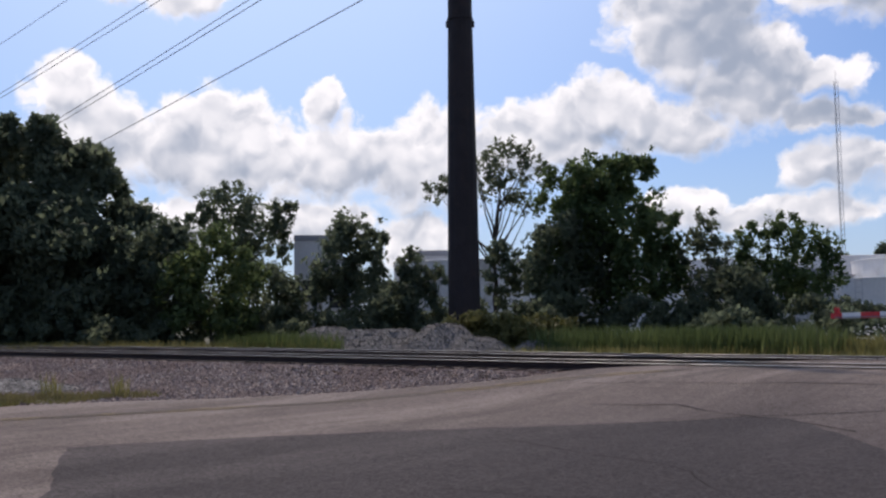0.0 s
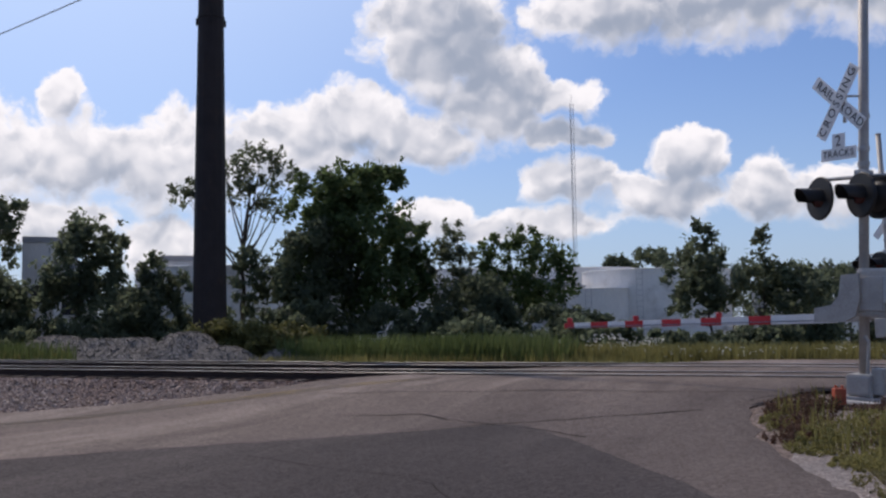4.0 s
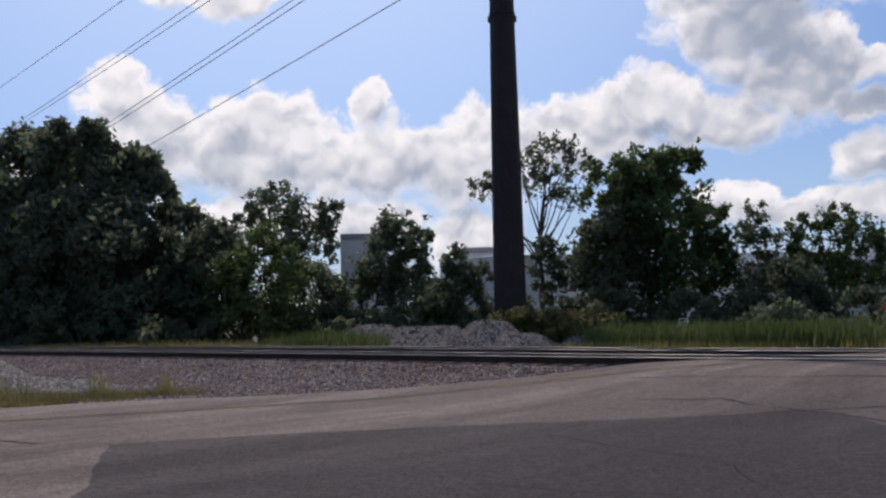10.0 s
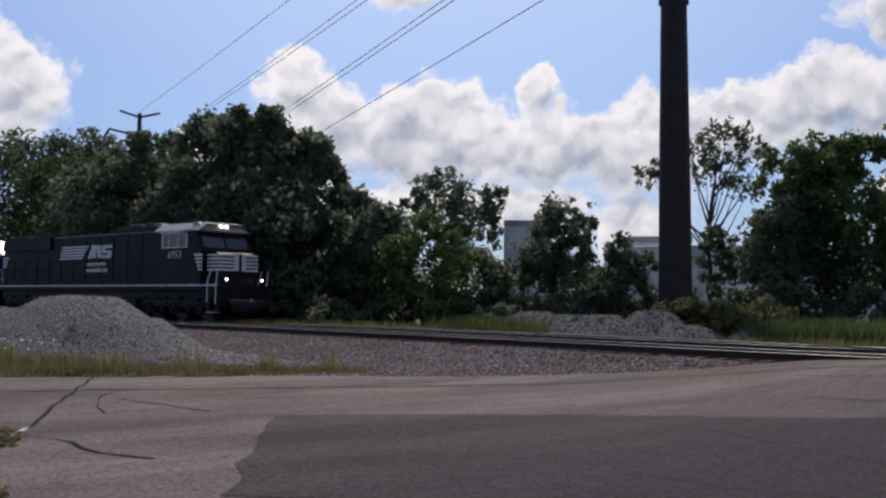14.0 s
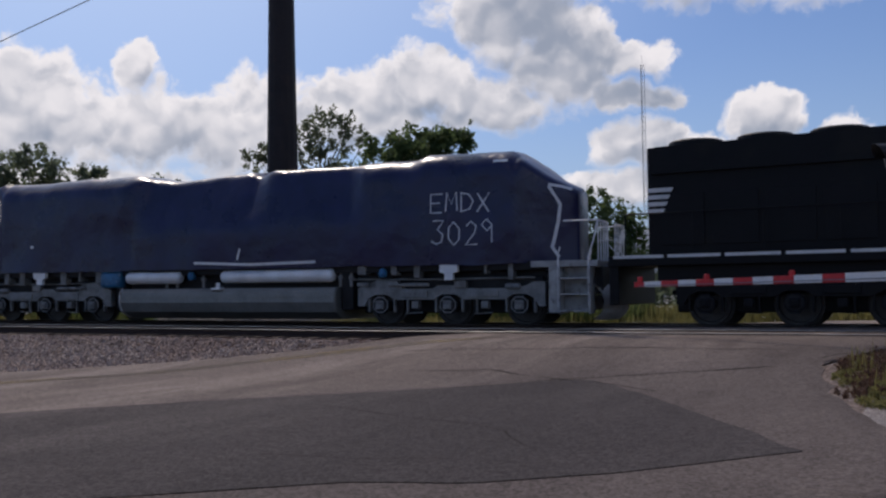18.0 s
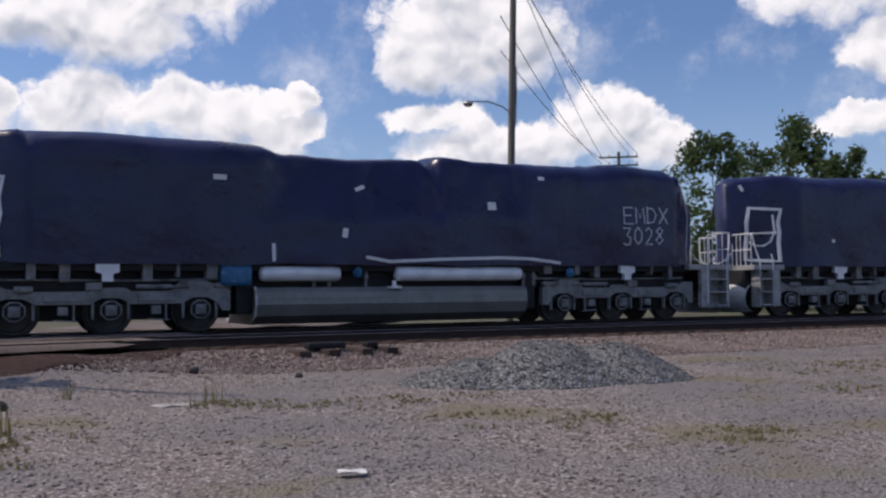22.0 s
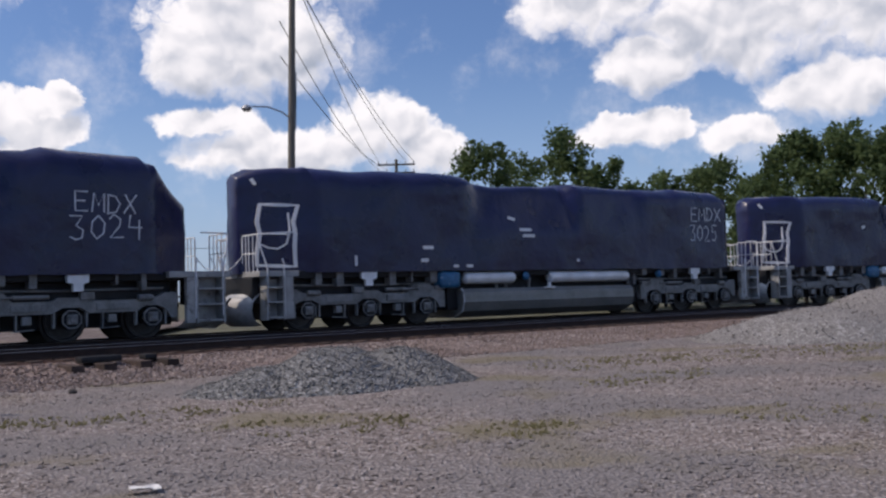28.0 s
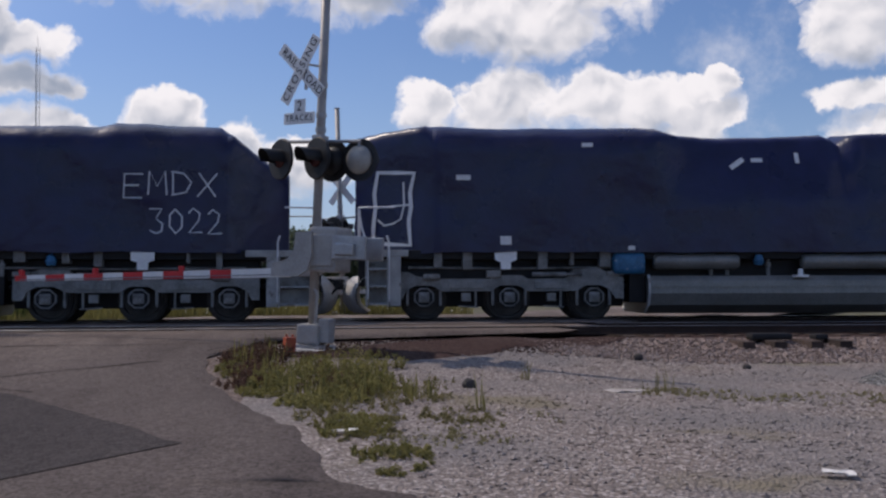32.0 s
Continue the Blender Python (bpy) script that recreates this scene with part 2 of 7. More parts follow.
# ---- materials ----
def mat(name, col, rough=.7, metal=0.0, var=.3, scale=3.0, fine=40.0, bump=.15, stain_or_sheen=None, stain_at=(.55, .72), stain_scale=1.2, spec=.4,
        piece=0.0, stretch=(1, 1, 1)):
    """Base colour broken up at two scales, an optional stain or painted sheen colour in patches, fine relief."""
    m = bpy.data.materials.new(name)
    m.use_nodes = True
    nt = m.node_tree
    b = nt.nodes["Principled BSDF"]
    tc = nt.nodes.new("ShaderNodeTexCoord")
    mp = nt.nodes.new("ShaderNodeMapping")
    mp.inputs["Scale"].default_value = stretch
    link(nt, tc.outputs["Object"], mp.inputs[0])

    def noise_(s, detail=5):
        n = nt.nodes.new("ShaderNodeTexNoise")
        n.inputs["Scale"].default_value, n.inputs["Detail"].default_value = s, detail
        link(nt, mp.outputs[0], n.inputs["Vector"])
        return n.outputs[0]

    a, f = noise_(scale), noise_(fine, 3)
    lo, hi = tuple(c * (1 - var) for c in col), tuple(min(1, c * (1 + var)) for c in col)
    c = mix_rgb(nt, smooth(nt, math_(nt, "ADD", math_(nt, "MULTIPLY", a, .6), math_(nt, "MULTIPLY", f, .4)), .32, .68), lo, hi)
    if stain_or_sheen:
        c = mix_rgb(nt, math_(nt, "MULTIPLY", smooth(nt, noise_(stain_scale, 8), *stain_at), .85), c, stain_or_sheen)
    if piece:
        oi = nt.nodes.new("ShaderNodeObjectInfo")
        h = nt.nodes.new("ShaderNodeHueSaturation")
        link(nt, c, h.inputs["Color"])
        link(nt, smooth(nt, oi.outputs["Random"], 0, 1, 1 - piece, 1 + piece), h.inputs["Value"])
        c = h.outputs[0]
    link(nt, c, b.inputs["Base Color"])
    link(nt, math_(nt, "ADD", math_(nt, "MULTIPLY", a, .25), max(0, rough - .12), clamp=True), b.inputs["Roughness"])
    b.inputs["Metallic"].default_value = metal
    b.inputs["Specular IOR Level"].default_value = spec
    if bump:
        bp = nt.nodes.new("ShaderNodeBump")
        bp.inputs["Strength"].default_value, bp.inputs["Distance"].default_value = min(1, bump), .02 / max(.2, fine / 40)
        link(nt, f, bp.inputs["Height"])
        link(nt, bp.outputs[0], b.inputs["Normal"])
    return m


def glow(name, col, strength):
    m = bpy.data.materials.new(name)
    m.use_nodes = True
    b = m.node_tree.nodes["Principled BSDF"]
    b.inputs["Base Color"].default_value = (*col, 1)
    b.inputs["Emission Color"].default_value, b.inputs["Emission Strength"].default_value = (*col, 1), strength
    return m


def gravel(name, cols, size=30.0, bump=.8, patch=None, patch_at=(.58, .7), big=.35):
    """Loose stone: cells of several greys and browns with relief, broad drifts, an optional overgrown patch colour."""
    m = bpy.data.materials.new(name)
    m.use_nodes = True
    nt = m.node_tree
    b = nt.nodes["Principled BSDF"]
    tc = nt.nodes.new("ShaderNodeTexCoord")
    v = nt.nodes.new("ShaderNodeTexVoronoi")
    v.inputs["Scale"].default_value = size
    link(nt, tc.outputs["Object"], v.inputs["Vector"])
    sep = nt.nodes.new("ShaderNodeSeparateColor")
    link(nt, v.outputs["Color"], sep.inputs[0])

    def noise_(s, d=6):
        n = nt.nodes.new("ShaderNodeTexNoise")
        n.inputs["Scale"].default_value, n.inputs["Detail"].default_value = s, d
        link(nt, tc.outputs["Object"], n.inputs["Vector"])
        return n.outputs[0]

    c = mix_rgb(nt, sep.outputs[0], cols[0], cols[1])
    c = mix_rgb(nt, smooth(nt, sep.outputs[1], .72, .8), c, cols[2])
    c = mix_rgb(nt, math_(nt, "MULTIPLY", smooth(nt, noise_(big), .4, .65), .8), c, cols[3])
    # cell edges darkened: shade in the gaps between stones, put into the colour
    dark = smooth(nt, v.outputs["Distance"], .25, .8, 1, .6)
    h = nt.nodes.new("ShaderNodeHueSaturation")
    link(nt, c, h.inputs["Color"]), link(nt, dark, h.inputs["Value"])
    c = h.outputs[0]
    if patch:
        c = mix_rgb(nt, math_(nt, "MULTIPLY", smooth(nt, noise_(.5, 9), *patch_at), .8), c, patch)
    link(nt, c, b.inputs["Base Color"])
    b.inputs["Roughness"].default_value = .95
    b.inputs["Specular IOR Level"].default_value = .08
    bp = nt.nodes.new("ShaderNodeBump")
    bp.inputs["Strength"].default_value, bp.inputs["Distance"].default_value = bump, .6 / size
    link(nt, math_(nt, "SUBTRACT", 1.0, v.outputs["Distance"]), bp.inputs["Height"])
    link(nt, bp.outputs[0], b.inputs["Normal"])
    return m


def leaf(name, dark, light, through_=.35):
    """Foliage: leaves differ one from another and let some light through."""
    m = bpy.data.materials.new(name)
    m.use_nodes = True
    nt = m.node_tree
    b = nt.nodes["Principled BSDF"]
    g = nt.nodes.new("ShaderNodeNewGeometry")
    tc = nt.nodes.new("ShaderNodeTexCoord")
    n = nt.nodes.new("ShaderNodeTexNoise")
    n.inputs["Scale"].default_value = .35
    link(nt, tc.outputs["Object"], n.inputs["Vector"])
    f = math_(nt, "ADD", math_(nt, "MULTIPLY", g.outputs["Random Per Island"], .6), math_(nt, "MULTIPLY", smooth(nt, n.outputs[0], .35, .65), .4))
    c = mix_rgb(nt, f, dark, light)
    link(nt, c, b.inputs["Base Color"])
    b.inputs["Roughness"].default_value = .6
    b.inputs["Specular IOR Level"].default_value = .12
    tr = nt.nodes.new("ShaderNodeBsdfTranslucent")
    link(nt, c, tr.inputs[0])
    mx = nt.nodes.new("ShaderNodeMixShader")
    mx.inputs[0].default_value = through_
    link(nt, b.outputs[0], mx.inputs[1]), link(nt, tr.outputs[0], mx.inputs[2])
    link(nt, mx.outputs[0], nt.nodes["Material Output"].inputs[0])
    return m


def asphalt(name, col, dark, pale, worn=1.0, toned=None):
    """Worn asphalt: exposed stone, oil-dark drifts drawn out along the traffic, dusty pale drifts."""
    m = bpy.data.materials.new(name)
    m.use_nodes = True
    nt = m.node_tree
    b = nt.nodes["Principled BSDF"]
    tc = nt.nodes.new("ShaderNodeTexCoord")

    def noise_(s, d, turn=0.0, stretch=(1, 1, 1), rough=.6):
        mp = nt.nodes.new("ShaderNodeMapping")
        mp.inputs["Rotation"].default_value, mp.inputs["Scale"].default_value = (0, 0, turn), stretch
        link(nt, tc.outputs["Object"], mp.inputs[0])
        n = nt.nodes.new("ShaderNodeTexNoise")
        n.inputs["Scale"].default_value, n.inputs["Detail"].default_value, n.inputs["Roughness"].default_value = s, d, rough
        link(nt, mp.outputs[0], n.inputs["Vector"])
        return n.outputs[0]

    c = mix_rgb(nt, math_(nt, "MULTIPLY", smooth(nt, noise_(.32, 7), .44, .66), .75), col, dark)
    c = mix_rgb(nt, math_(nt, "MULTIPLY", smooth(nt, noise_(.5, 6, .55, (1, .2, 1)), .46, .64), .85 * worn), c, pale)
    c = mix_rgb(nt, math_(nt, "MULTIPLY", smooth(nt, noise_(.8, 8, .9, (1, .12, 1), .65), .5, .68), .75), c, dark)
    if toned:
        # a broad round stretch of darker colour with a ragged edge
        ox, oy, near, far, deep = toned
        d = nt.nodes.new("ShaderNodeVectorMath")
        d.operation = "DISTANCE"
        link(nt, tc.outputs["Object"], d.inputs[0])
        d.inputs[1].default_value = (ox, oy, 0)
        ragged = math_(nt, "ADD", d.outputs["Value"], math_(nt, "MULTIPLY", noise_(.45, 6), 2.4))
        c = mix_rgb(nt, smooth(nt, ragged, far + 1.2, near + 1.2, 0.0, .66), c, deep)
    v = nt.nodes.new("ShaderNodeTexVoronoi")
    v.inputs["Scale"].default_value = 42
    link(nt, tc.outputs["Object"], v.inputs["Vector"])
    sep = nt.nodes.new("ShaderNodeSeparateColor")
    link(nt, v.outputs["Color"], sep.inputs[0])
    grain = math_(nt, "ADD", math_(nt, "MULTIPLY", sep.outputs[0], .55), math_(nt, "MULTIPLY", noise_(9, 5), .45))
    h = nt.nodes.new("ShaderNodeHueSaturation")
    link(nt, c, h.inputs["Color"]), link(nt, smooth(nt, grain, .1, .9, .6, 1.42), h.inputs["Value"])
    link(nt, h.outputs[0], b.inputs["Base Color"])
    b.inputs["Roughness"].default_value = .88
    b.inputs["Specular IOR Level"].default_value = .08
    bp = nt.nodes.new("ShaderNodeBump")
    bp.inputs["Strength"].default_value, bp.inputs["Distance"].default_value = .5, .012
    link(nt, math_(nt, "ADD", math_(nt, "SUBTRACT", 1.0, v.outputs["Distance"]), math_(nt, "MULTIPLY", noise_(3, 4), 1.5)), bp.inputs["Height"])
    link(nt, bp.outputs[0], b.inputs["Normal"])
    return m


ASPHALT = asphalt("old_asphalt", (.15, .122, .11), (.088, .071, .065), (.215, .178, .16), toned=(1.2, 9.5, 6.0, 11.5, (.062, .052, .053)))
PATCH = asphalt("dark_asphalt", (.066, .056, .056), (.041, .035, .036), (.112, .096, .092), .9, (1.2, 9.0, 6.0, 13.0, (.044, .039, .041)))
SEAM = mat("tar_seam", (.035, .031, .03), .95, var=.3, spec=.03)
YELLOW = mat("worn_yellow_line", (.21, .16, .085), .85, var=.25, scale=2, fine=30, stain_or_sheen=(.12, .108, .1), stain_scale=.8, stain_at=(.4, .55), spec=.06)
WHITE_LINE = mat("worn_white_line", (.45, .43, .4), .85, var=.2, scale=3, stain_or_sheen=(.13, .12, .11), stain_scale=2.5, stain_at=(.5, .62), spec=.06)
LOT = gravel("lot_gravel", ((.33, .278, .256), (.175, .146, .135), (.46, .41, .39), (.235, .217, .217)), 29, 1.0, patch=(.2, .172, .12), patch_at=(.56, .68))
SOIL = mat("field_soil", (.09, .085, .05), .95, var=.4, scale=.4, fine=12, bump=.4, stain_or_sheen=(.05, .07, .025), stain_scale=.15)
BALLAST = gravel("ballast", ((.385, .298, .256), (.215, .165, .142), (.5, .42, .375), (.33, .245, .206)), 15, 1.0)
PALE_BALLAST = gravel("pale_ballast", ((.33, .262, .236), (.19, .146, .132), (.43, .365, .34), (.285, .22, .197)), 17, .9)
VERGE = gravel("verge_gravel", ((.225, .18, .163), (.14, .11, .1), (.31, .26, .242), (.195, .15, .134)), 18, 1.0, patch=(.14, .125, .06))
HEAP = gravel("heap_stone", ((.22, .207, .196), (.125, .118, .112), (.32, .305, .292), (.19, .178, .168)), 16, 1.0)
PALE_HEAP = gravel("pale_heap_gravel", ((.3, .283, .272), (.19, .178, .17), (.4, .382, .37), (.26, .24, .228)), 20, .9)
BLUE_STONE = gravel("blue_grey_stone", ((.27, .268, .266), (.15, .149, .15), (.37, .366, .364), (.24, .237, .236)), 20, 1.0)
BED = gravel("dark_track_bed", ((.08, .05, .045), (.05, .032, .03), (.12, .086, .078), (.068, .041, .037)), 20, .8)
RAIL = mat("rail_side", (.05, .032, .026), .75, .3, var=.35, scale=6, fine=60)
RAIL_TOP = mat("rail_head", (.4, .38, .37), .34, 1.0, var=.1, scale=2, fine=30, bump=.03)
TIE = mat("creosote_tie", (.05, .034, .028), .85, var=.4, scale=5, fine=50, bump=.5, piece=.35)
# the tarp's paler patches put mottled highlights into the colour
TARP = mat("navy_tarp", (.0115, .0135, .058), .29, var=.25, scale=.8, fine=2.4, bump=.3, stain_or_sheen=(.017, .02, .062), stain_scale=.3, stain_at=(.5, .7), spec=.46)
TAPE = mat("white_tape", (.72, .72, .73), .5, var=.08, scale=8)
PAINT_MARK = mat("white_hand_paint", (.6, .62, .66), .6, var=.15, scale=14, stain_or_sheen=(.05, .06, .12), stain_scale=9, stain_at=(.6, .75))
TRUCK = mat("truck_grey", (.225, .225, .22), .6, .2, var=.35, scale=3, fine=25, stain_or_sheen=(.1, .097, .092), stain_scale=2.2)
TANK_GREY = mat("fuel_tank_grey", (.215, .215, .205), .4, .3, var=.2, scale=1.5, fine=20, bump=.05)
LIGHT_GREY = mat("light_grey_cylinder", (.8, .81, .82), .45, .1, var=.15, scale=2)
PLOW_GREY = mat("pale_plow_paint", (.5, .5, .5), .6, .1, var=.25, scale=3, stain_or_sheen=(.25, .23, .21), stain_scale=3)
PLATFORM_GREY = mat("platform_grey", (.34, .34, .335), .55, .1, var=.25, scale=3, stain_or_sheen=(.1, .09, .08), stain_scale=4)
DARK_STEEL = mat("dark_steel", (.02, .02, .022), .6, .3, var=.4, scale=3)
WHEEL = mat("wheel_steel", (.06, .055, .052), .5, .6, var=.3, scale=4)
BLUE_WRAP = mat("blue_wrap", (.03, .14, .27), .35, var=.3, scale=7, stain_or_sheen=(.3, .4, .5), stain_scale=6, stain_at=(.62, .7))
NS_BLACK = mat("loco_black", (.006, .006, .008), .45, .0, var=.3, scale=1.2, fine=14, bump=.04, stain_or_sheen=(.012, .011, .01), stain_scale=.8, spec=.18)
NS_WHITE = mat("loco_white", (.62, .62, .62), .45, var=.12, scale=5)
CAB_ROOF = mat("pale_cab_roof", (.3, .3, .295), .5, var=.15, scale=3)
GLASS = mat("cab_glass", (.012, .014, .016), .06, .0, var=.1, bump=0, spec=.8)
LAMP_ON = glow("lit_headlight", (1, .93, .8), 4.0)
GALV = mat("galvanized_steel", (.4, .4, .41), .45, .6, var=.2, scale=4, fine=40)
ALU = mat("painted_aluminium_grey", (.36, .345, .33), .55, .15, var=.18, scale=3, stain_or_sheen=(.22, .21, .2), stain_scale=2)
SIGN_WHITE = mat("sign_white", (.75, .75, .75), .4, var=.08, scale=4)
SIGN_BLACK = mat("sign_black", (.015, .015, .017), .5, var=.2)
LENS = mat("signal_lens", (.06, .014, .013), .2, var=.2, bump=0)
LENS_BACK = mat("signal_back_plate", (.35, .34, .32), .4, var=.15, scale=6)
RED = mat("reflective_red", (.55, .03, .035), .45, var=.15, scale=6)
ORANGE = mat("red_orange_marker", (.38, .075, .035), .6, var=.2, scale=8)
CORTEN = mat("weathering_steel", (.03, .024, .025), .75, .2, var=.35, scale=1.2, fine=20, bump=.2, stain_or_sheen=(.045, .03, .027), stain_scale=1.5)
WOOD_POLE = mat("weathered_pole", (.17, .15, .125), .9, var=.3, scale=3, fine=30, stretch=(6, 6, .4))
WIRE = mat("wire", (.2, .21, .24), .6, .4, var=.1, bump=0)
TANK_WHITE = mat("tank_white", (.78, .765, .74), .7, var=.08, scale=.35, fine=6, bump=.05, stain_or_sheen=(.45, .42, .38), stain_scale=.4)
SLAB = mat("dusty_concrete", (.4, .37, .35), .95, var=.25, scale=3, fine=25, bump=.5, stain_or_sheen=(.24, .21, .195), stain_scale=3, spec=.1)
CONCRETE = mat("pale_concrete", (.6, .58, .55), .85, var=.15, scale=.5, fine=8, stain_or_sheen=(.3, .28, .26), stain_scale=.5)
ROOF_GREY = mat("roof_grey", (.3, .3, .31), .7, var=.2, scale=.6)
DARK_OPENING = mat("dark_opening", (.02, .02, .022), .7)
BARK = mat("bark", (.075, .06, .048), .95, var=.4, scale=6, fine=40, bump=.6, stretch=(4, 4, .6))
LEAF_DARK = leaf("leaf_dark_green", (.092, .118, .08), (.18, .212, .135), .7)
LEAF_MID = leaf("leaf_mid_green", (.06, .094, .04), (.135, .185, .075), .56)
LEAF_LIGHT = leaf("leaf_olive", (0.085, 0.09, 0.032), (0.18, 0.172, 0.065), 0.42)
LEAF_BLUE = leaf("leaf_grey_green", (.088, .108, .07), (.17, .195, .125), .62)
LEAF_LIGHT_GREEN = leaf("leaf_light_green", (.075, .105, .04), (.16, .21, .085), .58)
REED = leaf("reed_green", (.055, .082, .028), (.15, .185, .07), .45)
LOT_STRAW = leaf("lot_straw", (.15, .137, .06), (.29, .26, .135), .4)
DRY = leaf("dry_grass", (.12, .108, .045), (.27, .235, .115), .38)
WEED = leaf("weed_green", (.115, .115, .042), (.3, .27, .105), .46)
RUST_WEED = leaf("reddish_weed", (.07, .04, .03), (.17, .1, .07), .3)
FLOWER = mat("white_flowers", (.75, .75, .68), .7, var=.1)
PAPER = mat("scrap_paper", (.75, .73, .7), .8, var=.1)
STONE_DARK = mat("dark_lump", (.05, .045, .045), .9, var=.3)


# ---- mesh helpers ----
class Mesh:
    """Vertices and faces gathered for one mesh."""

    def __init__(self):
        self.v, self.f = [], []

    def add(self, verts, faces):
        n = len(self.v)
        self.v += [tuple(p) for p in verts]
        self.f += [tuple(i + n for i in q) for q in faces]
        return self

    def box(self, x0, x1, y0, y1, z0, z1, cut=0.0):
        if cut <= 0:
            return self.add([(x, y, z) for x in (x0, x1) for y in (y0, y1) for z in (z0, z1)],
                            [(0, 1, 3, 2), (4, 6, 7, 5), (0, 4, 5, 1), (2, 3, 7, 6), (0, 2, 6, 4), (1, 5, 7, 3)])
        bm = bmesh.new()
        bmesh.ops.create_cube(bm, size=1, matrix=Matrix.Translation(((x0 + x1) / 2, (y0 + y1) / 2, (z0 + z1) / 2)) @ Matrix.Diagonal((x1 - x0, y1 - y0, z1 - z0, 1)))
        bmesh.ops.bevel(bm, geom=list(bm.edges), offset=cut, segments=2, profile=.6, affect="EDGES")
        self.bm(bm)
        return self

    def bm(self, bm):
        bm.verts.index_update()
        self.add([v.co for v in bm.verts], [[v.index for v in f.verts] for f in bm.faces])
        bm.free()

    def cyl(self, p, q, r, n=12, r2=None, caps=True):
        p, q = Vector(p), Vector(q)
        r2 = r if r2 is None else r2
        d = (q - p).normalized()
        a = d.orthogonal().normalized()
        b = d.cross(a)
        ring = [(math.cos(2 * math.pi * i / n), math.sin(2 * math.pi * i / n)) for i in range(n)]
        vs = [p + (a * c + b * s) * r for c, s in ring] + [q + (a * c + b * s) * r2 for c, s in ring]
        fs = [(i, (i + 1) % n, n + (i + 1) % n, n + i) for i in range(n)]
        if caps:
            fs += [tuple(reversed(range(n))), tuple(range(n, 2 * n))]
        return self.add(vs, fs)

    def tube(self, pts, r, n=6):
        """One bent round bar through the points."""
        pts = [Vector(q) for q in pts]
        side, vs, last = None, [], len(pts) - 1
        for i, q in enumerate(pts):
            d = ((pts[min(i + 1, last)] - q).normalized() + (q - pts[max(i - 1, 0)]).normalized()).normalized()
            side = d.orthogonal() if side is None else side - d * side.dot(d)
            side = side.normalized() if side.length > 1e-6 else d.orthogonal().normalized()
            up = d.cross(side)
            vs += [q + (side * math.cos(2 * math.pi * k / n) + up * math.sin(2 * math.pi * k / n)) * r for k in range(n)]
        fs = [(i * n + k, i * n + (k + 1) % n, (i + 1) * n + (k + 1) % n, (i + 1) * n + k) for i in range(last) for k in range(n)]
        return self.add(vs, fs + [tuple(range(n)), tuple(range(last * n, last * n + n))])

    def prism(self, outline, y0, y1):
        """An outline in x and z, drawn out along y."""
        n = len(outline)
        return self.add([(x, y0, z) for x, z in outline] + [(x, y1, z) for x, z in outline],
                        [tuple(range(n)), tuple(reversed(range(n, 2 * n)))] + [(i, n + i, n + (i + 1) % n, (i + 1) % n) for i in range(n)])

    def lathe(self, p, profile, n=16, axis="z"):
        """Rings of (radius, height) about an axis through p."""
        vs, fs = [], []
        for r, h in profile:
            for i in range(n):
                c, s = math.cos(2 * math.pi * i / n) * r, math.sin(2 * math.pi * i / n) * r
                vs.append({"z": (p[0] + c, p[1] + s, p[2] + h), "y": (p[0] + c, p[1] + h, p[2] + s), "x": (p[0] + h, p[1] + c, p[2] + s)}[axis])
        for k in range(len(profile) - 1):
            fs += [(k * n + i, k * n + (i + 1) % n, (k + 1) * n + (i + 1) % n, (k + 1) * n + i) for i in range(n)]
        fs += [tuple(range(n)), tuple(range((len(profile) - 1) * n, len(profile) * n))]
        return self.add(vs, fs)

    def data(self, name, material, shade=False):
        me = bpy.data.meshes.new(name)
        me.from_pydata(self.v, [], self.f)
        bm = bmesh.new()
        bm.from_mesh(me)
        bmesh.ops.recalc_face_normals(bm, faces=bm.faces)
        bm.to_mesh(me)
        bm.free()
        if shade:
            me.shade_smooth()
        me.materials.append(material)
        return me


def part(name, m, material, parent, label="", shade=False):
    ob = new(name, m.data(name, material, shade) if isinstance(m, Mesh) else m)
    ob.parent = parent
    if label:
        ob["label"] = label
    return ob


def thing(name, label, category, at=None, group="", kind="", mesh=None, material=None, shade=False):
    ob = new(name, mesh.data(name, material, shade) if mesh else None)
    if at is not None:
        ob.matrix_basis = at
    return tagged(ob, label, category, group, kind)


def sheet(name, verts, faces, material, shade=False):
    """A mesh straight from arrays, for large counts."""
    me = bpy.data.meshes.new(name)
    me.from_pydata(verts.tolist() if hasattr(verts, "tolist") else verts, [], faces.tolist() if hasattr(faces, "tolist") else faces)
    if shade:
        me.shade_smooth()
    me.materials.append(material)
    return me


def text_mesh(name, body, size, material, depth=.004, space=1.0):
    cu = bpy.data.curves.new(name, "FONT")
    cu.body, cu.size, cu.align_x, cu.align_y, cu.extrude, cu.space_character = body, size, "CENTER", "CENTER", depth, space
    cu.resolution_u = 3
    ob = bpy.data.objects.new(name, cu)
    me = bpy.data.meshes.new_from_object(ob)
    bpy.data.objects.remove(ob)
    me.name = name
    me.materials.clear()
    me.materials.append(material)
    return me

# ---- the line of the two tracks ----
APEX_X, APEX_Y, RADIUS, WEST_END, EAST_END, SPACING = -5.0, 24.3, 220.0, -48.0, 68.0, 4.0


